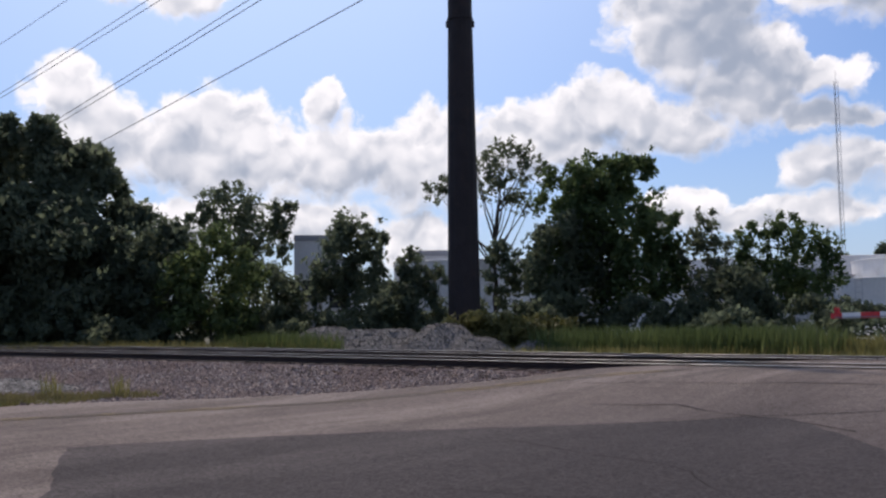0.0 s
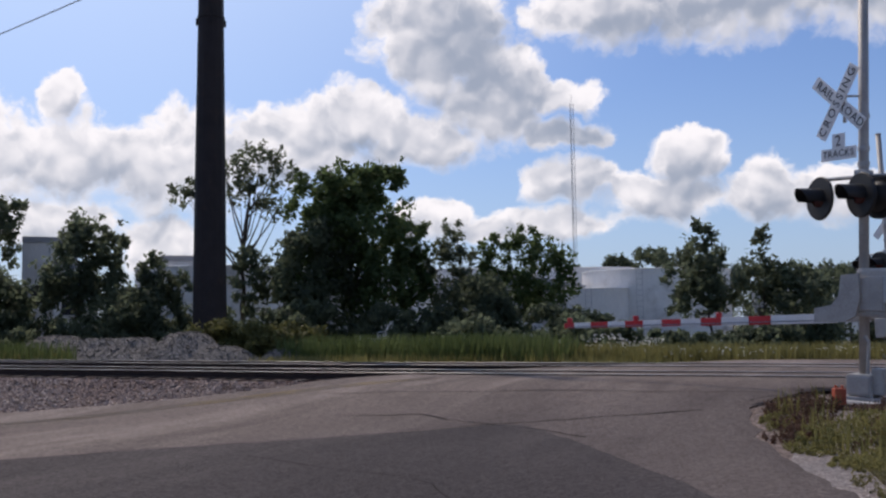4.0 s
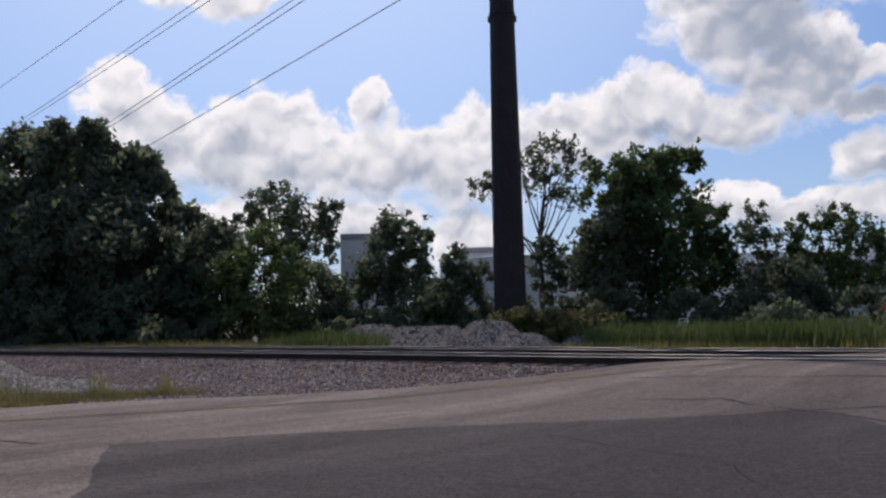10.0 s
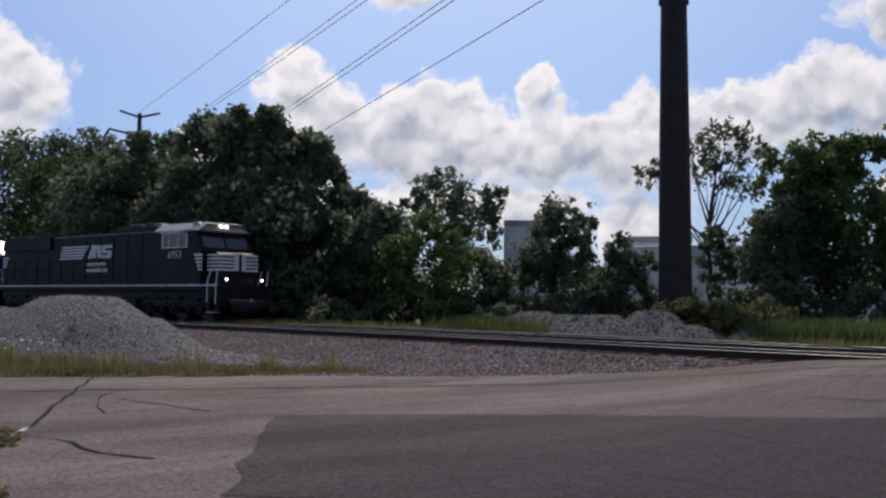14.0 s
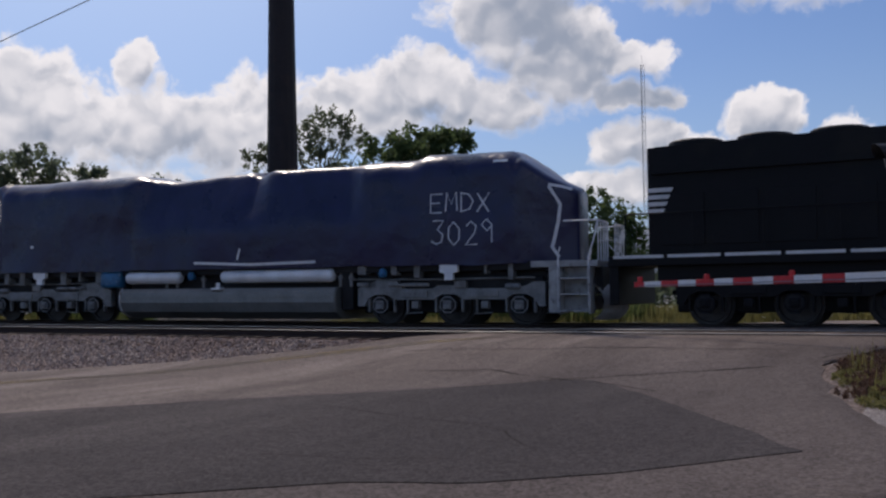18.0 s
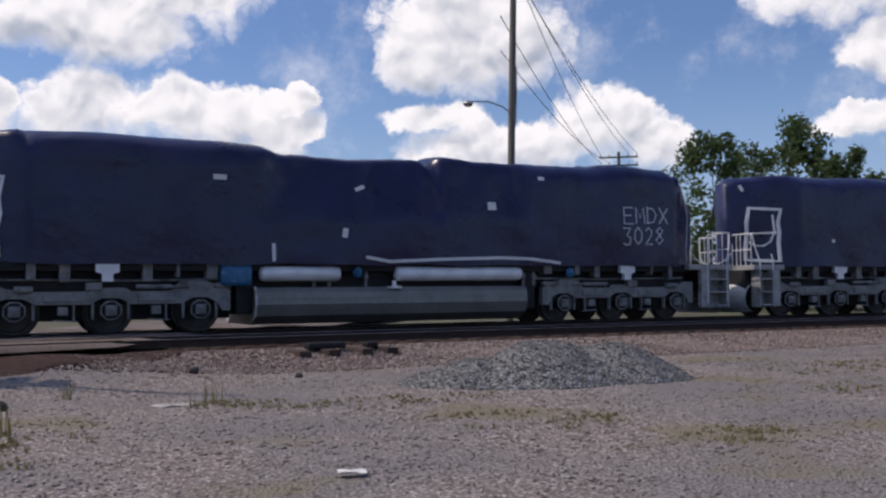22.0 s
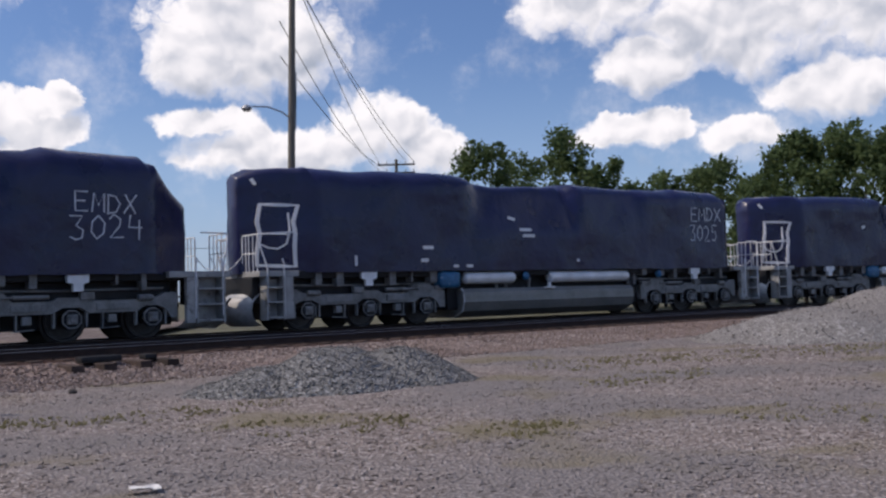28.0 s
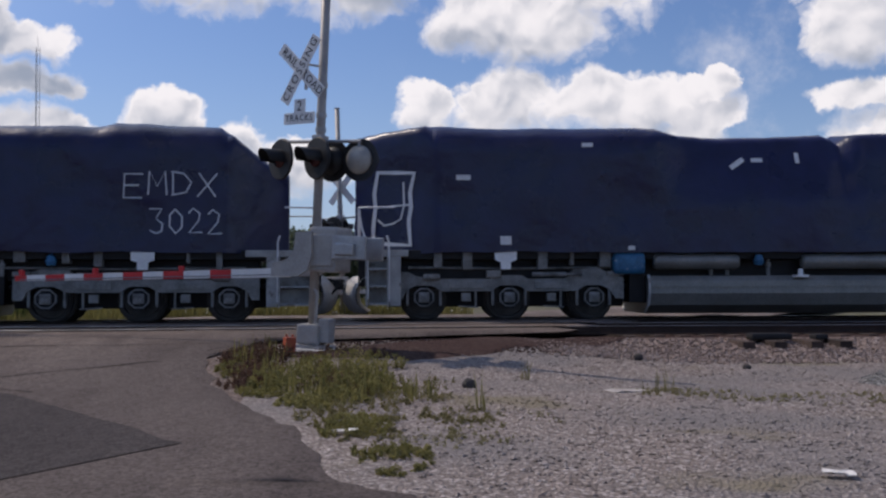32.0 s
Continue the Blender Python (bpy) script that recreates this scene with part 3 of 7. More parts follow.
def on_track(s, toward=0.0):
    """Place and heading at s metres along the far track, toward metres nearer to the road side."""
    c = min(max(s, WEST_END), EAST_END)
    th, e = c / RADIUS, s - c
    x, y = APEX_X + RADIUS * math.sin(th) + e * math.cos(th), APEX_Y - RADIUS * (1 - math.cos(th)) - e * math.sin(th)
    return x - toward * math.sin(th), y - toward * math.cos(th), -th


def off_track(x, y):
    """Distance of a place from the far track's centre line, toward the road side."""
    s = x - APEX_X
    for _ in range(4):
        px, py, h = on_track(s)
        s += (x - px) * math.cos(h) + (y - py) * math.sin(h)
    px, py, h = on_track(s)
    return (x - px) * math.sin(h) - (y - py) * math.cos(h)


def ease(v, a, b):
    t = min(max((v - a) / (b - a), 0), 1)
    return t * t * (3 - 2 * t)


GRADE_S, GRADE_Z = (-170, -60, -36, -8, 10, 45, 170), (.6, .36, .23, .03, .0, -.09, -.25)


def track_z(s):
    return float(np.interp(s, GRADE_S, GRADE_Z))


def ground_z(x, y):
    d = off_track(x, y) if abs(x) < 150 and -60 < y < 90 else 99
    ramp = .3 * ease(-d, -12.5, -7) * (1 - ease(abs(x - .2), 2.5, 6.5)) if d > 2 else 0
    return -.46 - .2 * ease(-d, 3, 9) + ramp + .07 * (noise.noise((x * .15, y * .15, 0)) + .4 * noise.noise((x * .6, y * .6, 3))) * .5


def road_z(x, y):
    d = off_track(x, y)
    return -.385 + .37 * ease(-d, -12.5, -6.2) - .33 * ease(-d, 3, 12)


def build_ground():
    near = np.arange(-64, 64.1, 1.0)
    xs = np.concatenate(([-4500, -1800, -700, -300, -160, -100, -80], near, [80, 100, 160, 300, 700, 1800, 4500]))
    ys = np.concatenate(([-4500, -1800, -700, -300, -120, -50, -20, -10], np.arange(-6, 62.1, 1.0), [70, 90, 140, 300, 700, 1800, 4500]))
    v = [(x, y, ground_z(x, y) - (.3 if -25 < x < 24 and all(paved(x + i, y + j) for i in (-.9, .9) for j in (-.9, .9)) else 0)) for y in ys for x in xs]
    n = len(xs)
    lot, soil, verge = [], [], []
    for j in range(len(ys) - 1):
        for i in range(n - 1):
            q = (j * n + i, j * n + i + 1, (j + 1) * n + i + 1, (j + 1) * n + i)
            cx, cy = (xs[i] + xs[i + 1]) / 2, (ys[j] + ys[j + 1]) / 2
            (verge if -60 < cx < -.5 and 9 < cy < 30 and off_track(cx, cy) > 2 else lot if abs(cx) < 70 and -25 < cy < 30 and off_track(cx, cy) > 2 else soil).append(q)
    me = bpy.data.meshes.new("ground")
    me.from_pydata(v, [], lot + soil + verge)
    me.materials.append(LOT), me.materials.append(SOIL), me.materials.append(VERGE)
    me.polygons.foreach_set("material_index", [0] * len(lot) + [1] * len(soil) + [2] * len(verge))
    me.shade_smooth()
    tagged(new("ground", me), "open ground of pale crushed stone and overgrown field soil", "ground", kind="structure")


ROAD_LEFT = ((-60, -75), (-34, -22), (-23, -1.5), (-19.5, 4.9), (-18, 7.4), (-16.5, 10.5), (-15.4, 11.8), (-14.3, 12.8), (-13.2, 13.7), (-12.2, 14.6), (-11.4, 15.5), (-10.9, 16.4),
             (-10.5, 17.8), (-9.6, 20.6), (-7.4, 23.8), (-3, 29), (5, 38), (30, 66))
ROAD_RIGHT = ((2, -75), (2, -22), (2, -3), (1.5, 3), (.95, 4.8), (.5, 5.9), (-.05, 6.9), (-.25, 8.9), (-.8, 10.4), (-1.5, 13), (-1.85, 15.2), (-1.2, 16.9),
              (.8, 17.4), (4.6, 18.6), (6.8, 22), (12, 29), (19, 38), (42, 64))


def paved(x, y):
    poly, inside = list(ROAD_LEFT) + list(reversed(ROAD_RIGHT)), False
    for (ax, ay), (bx, by) in zip(poly, poly[1:] + poly[:1]):
        if (ay > y) != (by > y) and x < (bx - ax) * (y - ay) / (by - ay) + ax:
            inside = not inside
    # keep off the very edge
    return inside


def build_road():
    cols, steps, v, f = 30, 5, [], []
    pts = []
    for i in range(len(ROAD_LEFT) - 1):
        for k in range(steps):
            t = k / steps
            mixp = lambda a, b: ((1 - t) * a[0] + t * b[0], (1 - t) * a[1] + t * b[1])
            pts.append((mixp(ROAD_LEFT[i], ROAD_LEFT[i + 1]), mixp(ROAD_RIGHT[i], ROAD_RIGHT[i + 1])))
    for r, (a, b) in enumerate(pts):
        wob = .14 * noise.noise((r * .9, 1, 5)), .18 * noise.noise((r * .9, 7, 2))
        for c in range(cols + 1):
            t = c / cols
            x, y = (1 - t) * (a[0] + wob[0]) + t * (b[0] + wob[1]), (1 - t) * a[1] + t * (b[1] + wob[1])
            edge = min(t, 1 - t) * cols
            v.append((x, y, road_z(x, y) + .012 * noise.noise((x * .35, y * .35, 0)) - (.06 if edge < .5 else 0)))
    n = cols + 1
    f = [(r * n + c, r * n + c + 1, (r + 1) * n + c + 1, (r + 1) * n + c) for r in range(len(pts) - 1) for c in range(cols)]
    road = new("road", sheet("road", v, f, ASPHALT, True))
    tagged(road, "worn grey asphalt road and apron rising over a level crossing", "road", kind="structure")
    return road


def ribbon(points, width, lift=.006, rag=.0):
    """A strip laid on the road along a line of points."""
    v, f = [], []
    dense = []
    for (ax, ay), (bx, by) in zip(points, points[1:]):
        n = max(2, int(math.hypot(bx - ax, by - ay) / .35))
        dense += [(ax + (bx - ax) * i / n, ay + (by - ay) * i / n) for i in range(n)]
    dense.append(points[-1])
    for i, (x, y) in enumerate(dense):
        a, b = dense[max(0, i - 1)], dense[min(len(dense) - 1, i + 1)]
        d = Vector((b[0] - a[0], b[1] - a[1])).normalized()
        w = width * (1 + rag * noise.noise((x * 2, y * 2, 4)))
        ox, oy = rag * .12 * noise.noise((x * 1.3, y * 1.3, 9)), rag * .12 * noise.noise((x * 1.3, y * 1.3, 2))
        for s in (-1, 1):
            px, py = x - d.y * s * w / 2 + ox, y + d.x * s * w / 2 + oy
            v.append((px, py, road_z(px, py) + .012 * noise.noise((px * .35, py * .35, 0)) + lift))
    f = [(2 * i, 2 * i + 1, 2 * i + 3, 2 * i + 2) for i in range(len(dense) - 1)]
    return v, f


def build_markings(road):
    def lay(name, pts, width, material, label="", lift=.006, rag=0.0):
        part(name, sheet(name, *ribbon(pts, width, lift, rag), material), material, road, label)

    mid = [(-33, -27), (-19.5, -3), (-15.8, 4.2), (-13.2, 10), (-11.3, 13.8), (-8.2, 18.0)]
    for o in (-.11, .11):
        lay("centre_line", [(x + o, y - o * .5) for x, y in mid], .1, YELLOW, "faded yellow centre line")
    lay("edge_line", [(-7.2, 1.2), (-9.55, 2.52), (-10.95, 3.3)], .07, WHITE_LINE, "worn white line across the roadside")
    lay("seam", [(-10.9, 3.28), (-13.2, 4.3), (-17.8, 6.38)], .045, SEAM, "tar seam across the roadside", .007, .5)
    lay("crack", [(-11.8, 4.4), (-13.4, 4.9), (-15.2, 5.9)], .02, SEAM, "", .007, 1.0)
    lay("crack", [(-11.2, 2.9), (-10.3, 3.1), (-8.7, 3.33), (-8.05, 3.43)], .035, SEAM, "", .009, 1.4)
    for pts in ([(-10.4, 6.05), (-9.6, 7.35), (-8.4, 9.15), (-7.0, 10.75), (-5.9, 12.05), (-5.0, 12.95), (-3.6, 13.9), (-2.4, 14.6)], [(-13.5, 5.2), (-12.4, 5.5), (-11.3, 5.6)],
                [(-9.2, 15.5), (-5.5, 16.2), (-1.5, 16.3)], [(-3.4, 12.1), (-6.5, 13.6), (-7.8, 13.3)], [(-6.6, 9.2), (-4.2, 8.4), (-3.1, 7.2)],
                [(-1.9, 15.5), (-.9, 16.5), (.4, 16.9), (2.5, 17.3)], [(-5.2, 6.2), (-3.6, 6.6)]):
        lay("crack", pts, .028, SEAM, "", .008, 1.3)
    # the darker newer square of asphalt, ringed by its seam
    outline = [(-10.4, 6.0), (-9.6, 7.3), (-8.4, 9.1), (-7.0, 10.7), (-5.9, 12.0), (-5.0, 12.9), (-4.6, 12.9), (-3.95, 12.3), (-2.85, 10.6), (-1.65, 8.8), (-1.2, 8.05), (-2.25, 6.6), (-3.0, 5.9), (-3.9, 5.5), (-5.2, 4.3), (-6.2, 3.25), (-8.2, 4.45)]
    v, f = [], []
    cx, cy = -5.6, 8.0
    dense = []
    for (ax, ay), (bx, by) in zip(outline, outline[1:] + outline[:1]):
        dense += [(ax + (bx - ax) * i / 8, ay + (by - ay) * i / 8) for i in range(8)]
    rings = 9
    for k in range(rings + 1):
        for x, y in dense:
            w = .09 * noise.noise((x * 1.7, y * 1.7, 1)) if k == rings else 0
            px, py = cx + (x - cx) * (k / rings) + w, cy + (y - cy) * (k / rings) + w
            v.append((px, py, road_z(px, py) + .012 * noise.noise((px * .35, py * .35, 0)) + .007))
    n = len(dense)
    f = [(k * n + i, k * n + (i + 1) % n, (k + 1) * n + (i + 1) % n, (k + 1) * n + i) for k in range(rings) for i in range(n)]
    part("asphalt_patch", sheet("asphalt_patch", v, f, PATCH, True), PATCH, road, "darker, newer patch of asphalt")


def build_ballast():
    prof = ((-4.6, -.62), (-2.4, -.24), (-1.3, -.2), (1.3, -.2), (2.0, -.24), (2.7, -.2), (5.3, -.2), (5.62, -.21), (6.7, -.36), (9.5, -.5))
    v, f, n = [], [], len(prof)
    ss = np.arange(-170, 171, 1.0)
    for s in ss:
        for k_, (d, z) in enumerate(prof):
            x, y, _ = on_track(s, d)
            dip = .12 if paved(x, y) and abs(x) < 30 else 0
            v.append((x, y, z + track_z(s) * (1 if k_ not in (0, len(prof) - 1) else .2) + .05 * noise.noise((x * .9, y * .9, 1)) * (abs(z) > .21) - dip))
    f = [(i * n + k, (i + 1) * n + k, (i + 1) * n + k + 1, i * n + k + 1) for i in range(len(ss) - 1) for k in range(n - 1)]
    me = sheet("ballast_bed", v, f, BALLAST, True)
    me.materials.append(BED), me.materials.append(PALE_BALLAST)
    me.polygons.foreach_set("material_index", [1 if 0 < k < (9 if 3 < s_ < 9 else 7 if s_ > 3 else 8) else 2 if s_ > 3 else 0 for s_ in ss[:-1] for k in range(n - 1)])
    tagged(new("ballast_bed", me), "brown crushed-stone bed under two railway tracks", "ballast", kind="structure")


def build_oily_strip():
    """Dark oily dirt that runs from the road's end beside the signal to the ties."""
    v, f, ss, m = [], [], np.arange(4.5, 11.01, .18), 12
    for s in ss:
        d0 = float(np.interp(s, (4.5, 5.2, 6.2, 7.1, 8.0, 8.8), (8.7, 8.4, 7.5, 6.9, 6.1, 5.6)))
        d1 = float(np.interp(s, (4.5, 5.2, 6.1, 7.0, 7.8, 8.5, 9.6, 11), (8.8, 9.1, 9.3, 9.35, 8.9, 8.2, 7.3, 5.7))) + .35 * noise.noise((s * 1.6, 3, 7)) + .15 * noise.noise((s * 5, 1, 2))
        for k in range(m + 1):
            d = d0 + (max(d1, d0 + .05) - d0) * k / m
            x, y, _ = on_track(s, d)
            bed = np.interp(d, (5.3, 5.62, 6.7, 9.5), (-.2, -.21, -.36, -.5)) + track_z(s) * np.interp(d, (6.7, 9.5), (1, .2))
            v.append((x, y, max(float(bed), ground_z(x, y)) + .03 - .035 * (k in (0, m)) + .012 * noise.noise((x * 4, y * 4, 5))))
    f = [(i * (m + 1) + k, (i + 1) * (m + 1) + k, (i + 1) * (m + 1) + k + 1, i * (m + 1) + k + 1) for i in range(len(ss) - 1) for k in range(m)]
    tagged(new("oily_dirt", sheet("oily_dirt", v, f, BED, True)), "dark oily dirt between the signal and the rails", "dirt", kind="structure")


def build_tracks():
    for label, off in (("far", 0.0), ("near", SPACING)):
        track = thing("railway_track", "steel rails on dark wooden ties, the %s of two tracks" % label, "railway track", group="tracks")
        for side in (-.755, .755):
            foot, head = Mesh(), Mesh()
            for m, prof in ((foot, ((-.07, -.172), (.07, -.172), (.07, -.16), (.012, -.14), (.012, -.045), (.034, -.035), (.034, -.006), (-.034, -.006), (-.034, -.035), (-.012, -.045), (-.012, -.14), (-.07, -.16))),
                            (head, ((-.033, -.006), (.033, -.006), (.026, .0), (-.026, .0)))):
                n, vs, ss = len(prof), [], np.arange(-170, 171, 2.0)
                for s in ss:
                    for d, z in prof:
                        x, y, _ = on_track(s, off + side + d)
                        vs.append((x, y, z + track_z(s)))
                m.add(vs, [(i * n + k, i * n + (k + 1) % n, (i + 1) * n + (k + 1) % n, (i + 1) * n + k) for i in range(len(ss) - 1) for k in range(n)])
            rail = part("rail", foot, RAIL, track, "rusty steel rail")
            part("running_surface", head, RAIL_TOP, rail, "polished rail head")
            # dark wheel grooves in the crossing's paving
            gv, gf = [], []
            ss = [s for s in np.arange(-9, 20, .5)]
            for s in ss:
                for d in (-.12, .12):
                    x, y, _ = on_track(s, off + side + d)
                    gv.append((x, y, road_z(x, y) + .016))
            on = [i for i in range(len(ss) - 1) if paved(gv[2 * i][0], gv[2 * i][1])]
            gv = gv[2 * on[0]:2 * on[-1] + 2]
            gf = [(2 * i, 2 * i + 1, 2 * i + 3, 2 * i + 2) for i in range(len(gv) // 2 - 1)]
            part("groove", sheet("groove", gv, gf, SEAM), SEAM, rail)
        me = Mesh().box(-.115, .115, -1.3, 1.3, -.36, -.172, .012).data("tie", TIE)
        lo, hi = (-75, 75) if off else (-45, 45)
        for i, s in enumerate(np.arange(lo, hi, .56)):
            x, y, h = on_track(s, off)
            if paved(x, y) and abs(x) < 12:
                continue
            t = new("tie", me)
            t.parent = track
            t.matrix_basis = pose(x + random.uniform(-.03, .03), y + random.uniform(-.05, .05), track_z(s) + random.uniform(-.012, .0), 0, 0, math.degrees(h) + random.uniform(-1, 1))


build_ground()
road = build_road()
build_markings(road)
build_ballast()
build_oily_strip()
build_tracks()

# ---- the train ----
START, SPEED, PITCH = -250.76, 13.777, 23.133
STROKES = {"E": "1,1 0,1 0,0 1,0|0,.52 .8,.52", "M": "0,0 .08,1 .5,.35 .92,1 1,0", "D": "0,0 0,1|-.1,1 .6,.92 1,.55 .7,.12 -.1,0", "X": "0,1 1,0|0,0 1,1",
           "0": ".5,1 .1,.75 .05,.3 .45,0 .9,.25 .95,.7 .5,1", "1": ".2,.8 .55,1 .55,0", "2": ".05,.8 .4,1 .85,.8 .75,.5 .05,0 1,.02", "3": ".05,1 .9,1 .45,.6 .9,.4 .8,.08 .4,0 0,.12",
           "4": ".15,1 .05,.45 1,.45|.8,.8 .8,-.1", "5": "1,1 .15,1 .1,.55 .7,.6 .95,.3 .6,0 0,.08", "6": ".8,1 .2,.6 .1,.2 .5,0 .9,.2 .6,.5 .15,.35", "7": "0,1 1,1 .4,0",
           "8": ".5,.52 .1,.78 .5,1 .9,.78 .5,.52 .05,.25 .5,0 .95,.25 .5,.52", "9": ".9,.7 .5,.5 .1,.75 .5,1 .9,.75 .8,0"}


def drape(over, pts, half, thick=.022, loop=False):
    """A strip of tape or paint along points in x and z, laid on the near side of a hood."""
    dense = []
    ends = list(zip(pts, pts[1:] + (pts[:1] if loop else [])))
    for (ax, az), (bx, bz) in ends:
        n = max(1, int(math.hypot(bx - ax, bz - az) / .3))
        dense += [(ax + (bx - ax) * k / n, az + (bz - az) * k / n) for k in range(n)]
    if not loop:
        dense.append(pts[-1])
    n, v = len(dense), []
    for i, (x, z) in enumerate(dense):
        a = dense[(i - 1) % n] if loop or i else dense[0]
        b = dense[(i + 1) % n] if loop or i < n - 1 else dense[-1]
        d = Vector((b[0] - a[0], b[1] - a[1]))
        d = d.normalized() if d.length > 1e-6 else Vector((1, 0))
        for s in (-1, 1):
            px, pz = x - d.y * s * half, z + d.x * s * half
            hit = over.ray_cast(Vector((px, -6, pz)), Vector((0, 1, 0)))[0]
            y = hit.y if hit and hit.y < 0 else -1.5
            v += [(px, y - thick, pz), (px, y + .02, pz)]
    f = []
    for i in range(n if loop else n - 1):
        a, b = 4 * i, 4 * ((i + 1) % n)
        f += [(a, a + 2, b + 2, b), (a, b, b + 1, a + 1), (a + 2, a + 3, b + 3, b + 2)]
    if not loop:
        f += [(0, 1, 3, 2), (4 * n - 4, 4 * n - 3, 4 * n - 1, 4 * n - 2)]
    return Mesh().add(v, f)


def hand_paint(over, parent, body, x, z, wide, h, rnd, r=.019):
    """Characters as brush strokes on the near side of a hood."""
    w = wide * .2
    gap = (wide - len(body) * w) / (len(body) - 1)
    for ch in body:
        lift, lean = rnd.uniform(-.04, .04), rnd.uniform(-.06, .08)
        m = Mesh()
        for run in STROKES[ch].split("|"):
            pts = []
            for p in run.split():
                a, b = map(float, p.split(","))
                pts.append((x + a * w + lean * b * h, z + b * h + lift))
            piece = drape(over, pts, r, .012)
            m.add(piece.v, piece.f)
        part("painted_character", m, PAINT_MARK, parent, "white hand-painted character")
        x += w + gap


CACHE = {}


def kept(name, make, material, shade=False):
    if name not in CACHE:
        CACHE[name] = make().data(name, material, shade)
    return CACHE[name]


def side_frame(y):
    """A cast beam, high over the axles and heavier at the end toward the tank, with thin pedestal legs."""
    m = Mesh()
    s = 1 if y > 0 else -1
    m.prism(((-2.72, .5), (-2.72, 1.14), (-2.4, 1.14), (-2.2, 1.04), (-1.75, .98), (-.45, .98), (-.3, 1.06), (.3, 1.06), (.45, .98), (1.35, .98), (1.55, 1.2), (2.15, 1.22), (2.45, 1.1), (2.75, 1.0), (2.75, .5),
             (2.55, .5), (2.42, .72), (2.2, .82), (1.86, .82), (1.6, .68), (.45, .68), (.2, .82), (-.2, .82), (-.45, .68), (-1.6, .68), (-1.86, .82), (-2.2, .82), (-2.42, .72), (-2.55, .5)), y - .1, y + .1)
    for ax in (-2.03, 0, 2.03):
        for dx in (-.42, .36):
            m.box(ax + dx, ax + dx + .06, y - .06, y + .06, .34, .78, .015)
    m.box(-1.45, -.6, *sorted((y + s * .08, y + s * .14)), .74, .92, .02)
    m.box(.6, 1.4, *sorted((y + s * .08, y + s * .14)), .74, .92, .02)
    return m


def brake_rigging(y, x):
    """A shoe on its hanger and the lever beside it, between two wheels."""
    m = Mesh().box(x - .12, x + .1, y - .12, y + .06, .44, .64, .03)
    m.box(x + .2, x + .25, y - .04, y + .04, .3, .7, .012)
    return m.tube([(x - .2, y - .02, .33), (x + .3, y - .02, .3)], .018, 6)


def spring_cap(y, x):
    s = 1 if y > 0 else -1
    return Mesh().lathe((x - .2, y + s * .12, 1.02), ((.001, 0), (.07, .01), (.085, .05), (.085, .36), (.07, .4), (.001, .4)), 10, "x")


def bolster():
    m = Mesh().box(-2.9, 2.9, -.62, .62, .3, 1.0, .05).box(-2.6, 2.6, -1.06, 1.06, .98, 1.28, .03)
    for y in (-.95, .95):
        m.tube([(-2.9, y, .8), (2.9, y, .8)], .06, 8)
    return m


def damper(y):
    s = 1 if y > 0 else -1
    return Mesh().lathe((.55, y + s * .14, 1.08), ((.001, 0), (.055, 0), (.055, .8), (.03, .82), (.03, 1.2), (.001, 1.2)), 10, "x")


def frame_lug(y, x0, x1, z0, z1):
    s = 1 if y > 0 else -1
    return Mesh().box(x0, x1, *sorted((y, y + s * .17)), z0, z1, .025)


def axle_box(y):
    """An eight-sided yoke round a square bearing cap."""
    m = Mesh()
    s = 1 if y > 0 else -1
    turn = [math.radians(22.5 + 45 * k) for k in range(9)]
    m.tube([(.235 * math.cos(a), y + s * .05, .54 + .22 * math.sin(a)) for a in turn], .024, 6)
    m.box(-.125, .125, *sorted((y, y + s * .13)), .42, .66, .03)
    m.box(-.07, .07, *sorted((y, y + s * .16)), .47, .61, .02)
    return m


def axle_plate(y):
    s = 1 if y > 0 else -1
    return Mesh().prism([(.25 * math.cos(math.radians(22.5 + 45 * k)), .52 + .25 * math.sin(math.radians(22.5 + 45 * k))) for k in range(8)], *sorted((y - s * .05, y + s * .06)))


def wheel_set():
    m = Mesh()
    for y in (-.76, .76):
        s = 1 if y > 0 else -1
        m.lathe((0, y, .508), ((.57, -s * .07), (.57, -s * .04), (.508, -s * .03), (.503, s * .07), (.44, s * .07), (.42, s * .03), (.16, s * .03), (.14, s * .09), (.001, s * .09)), 26, "y")
    m.cyl((0, -1.1, .508), (0, 1.1, .508), .1, 10)
    return m


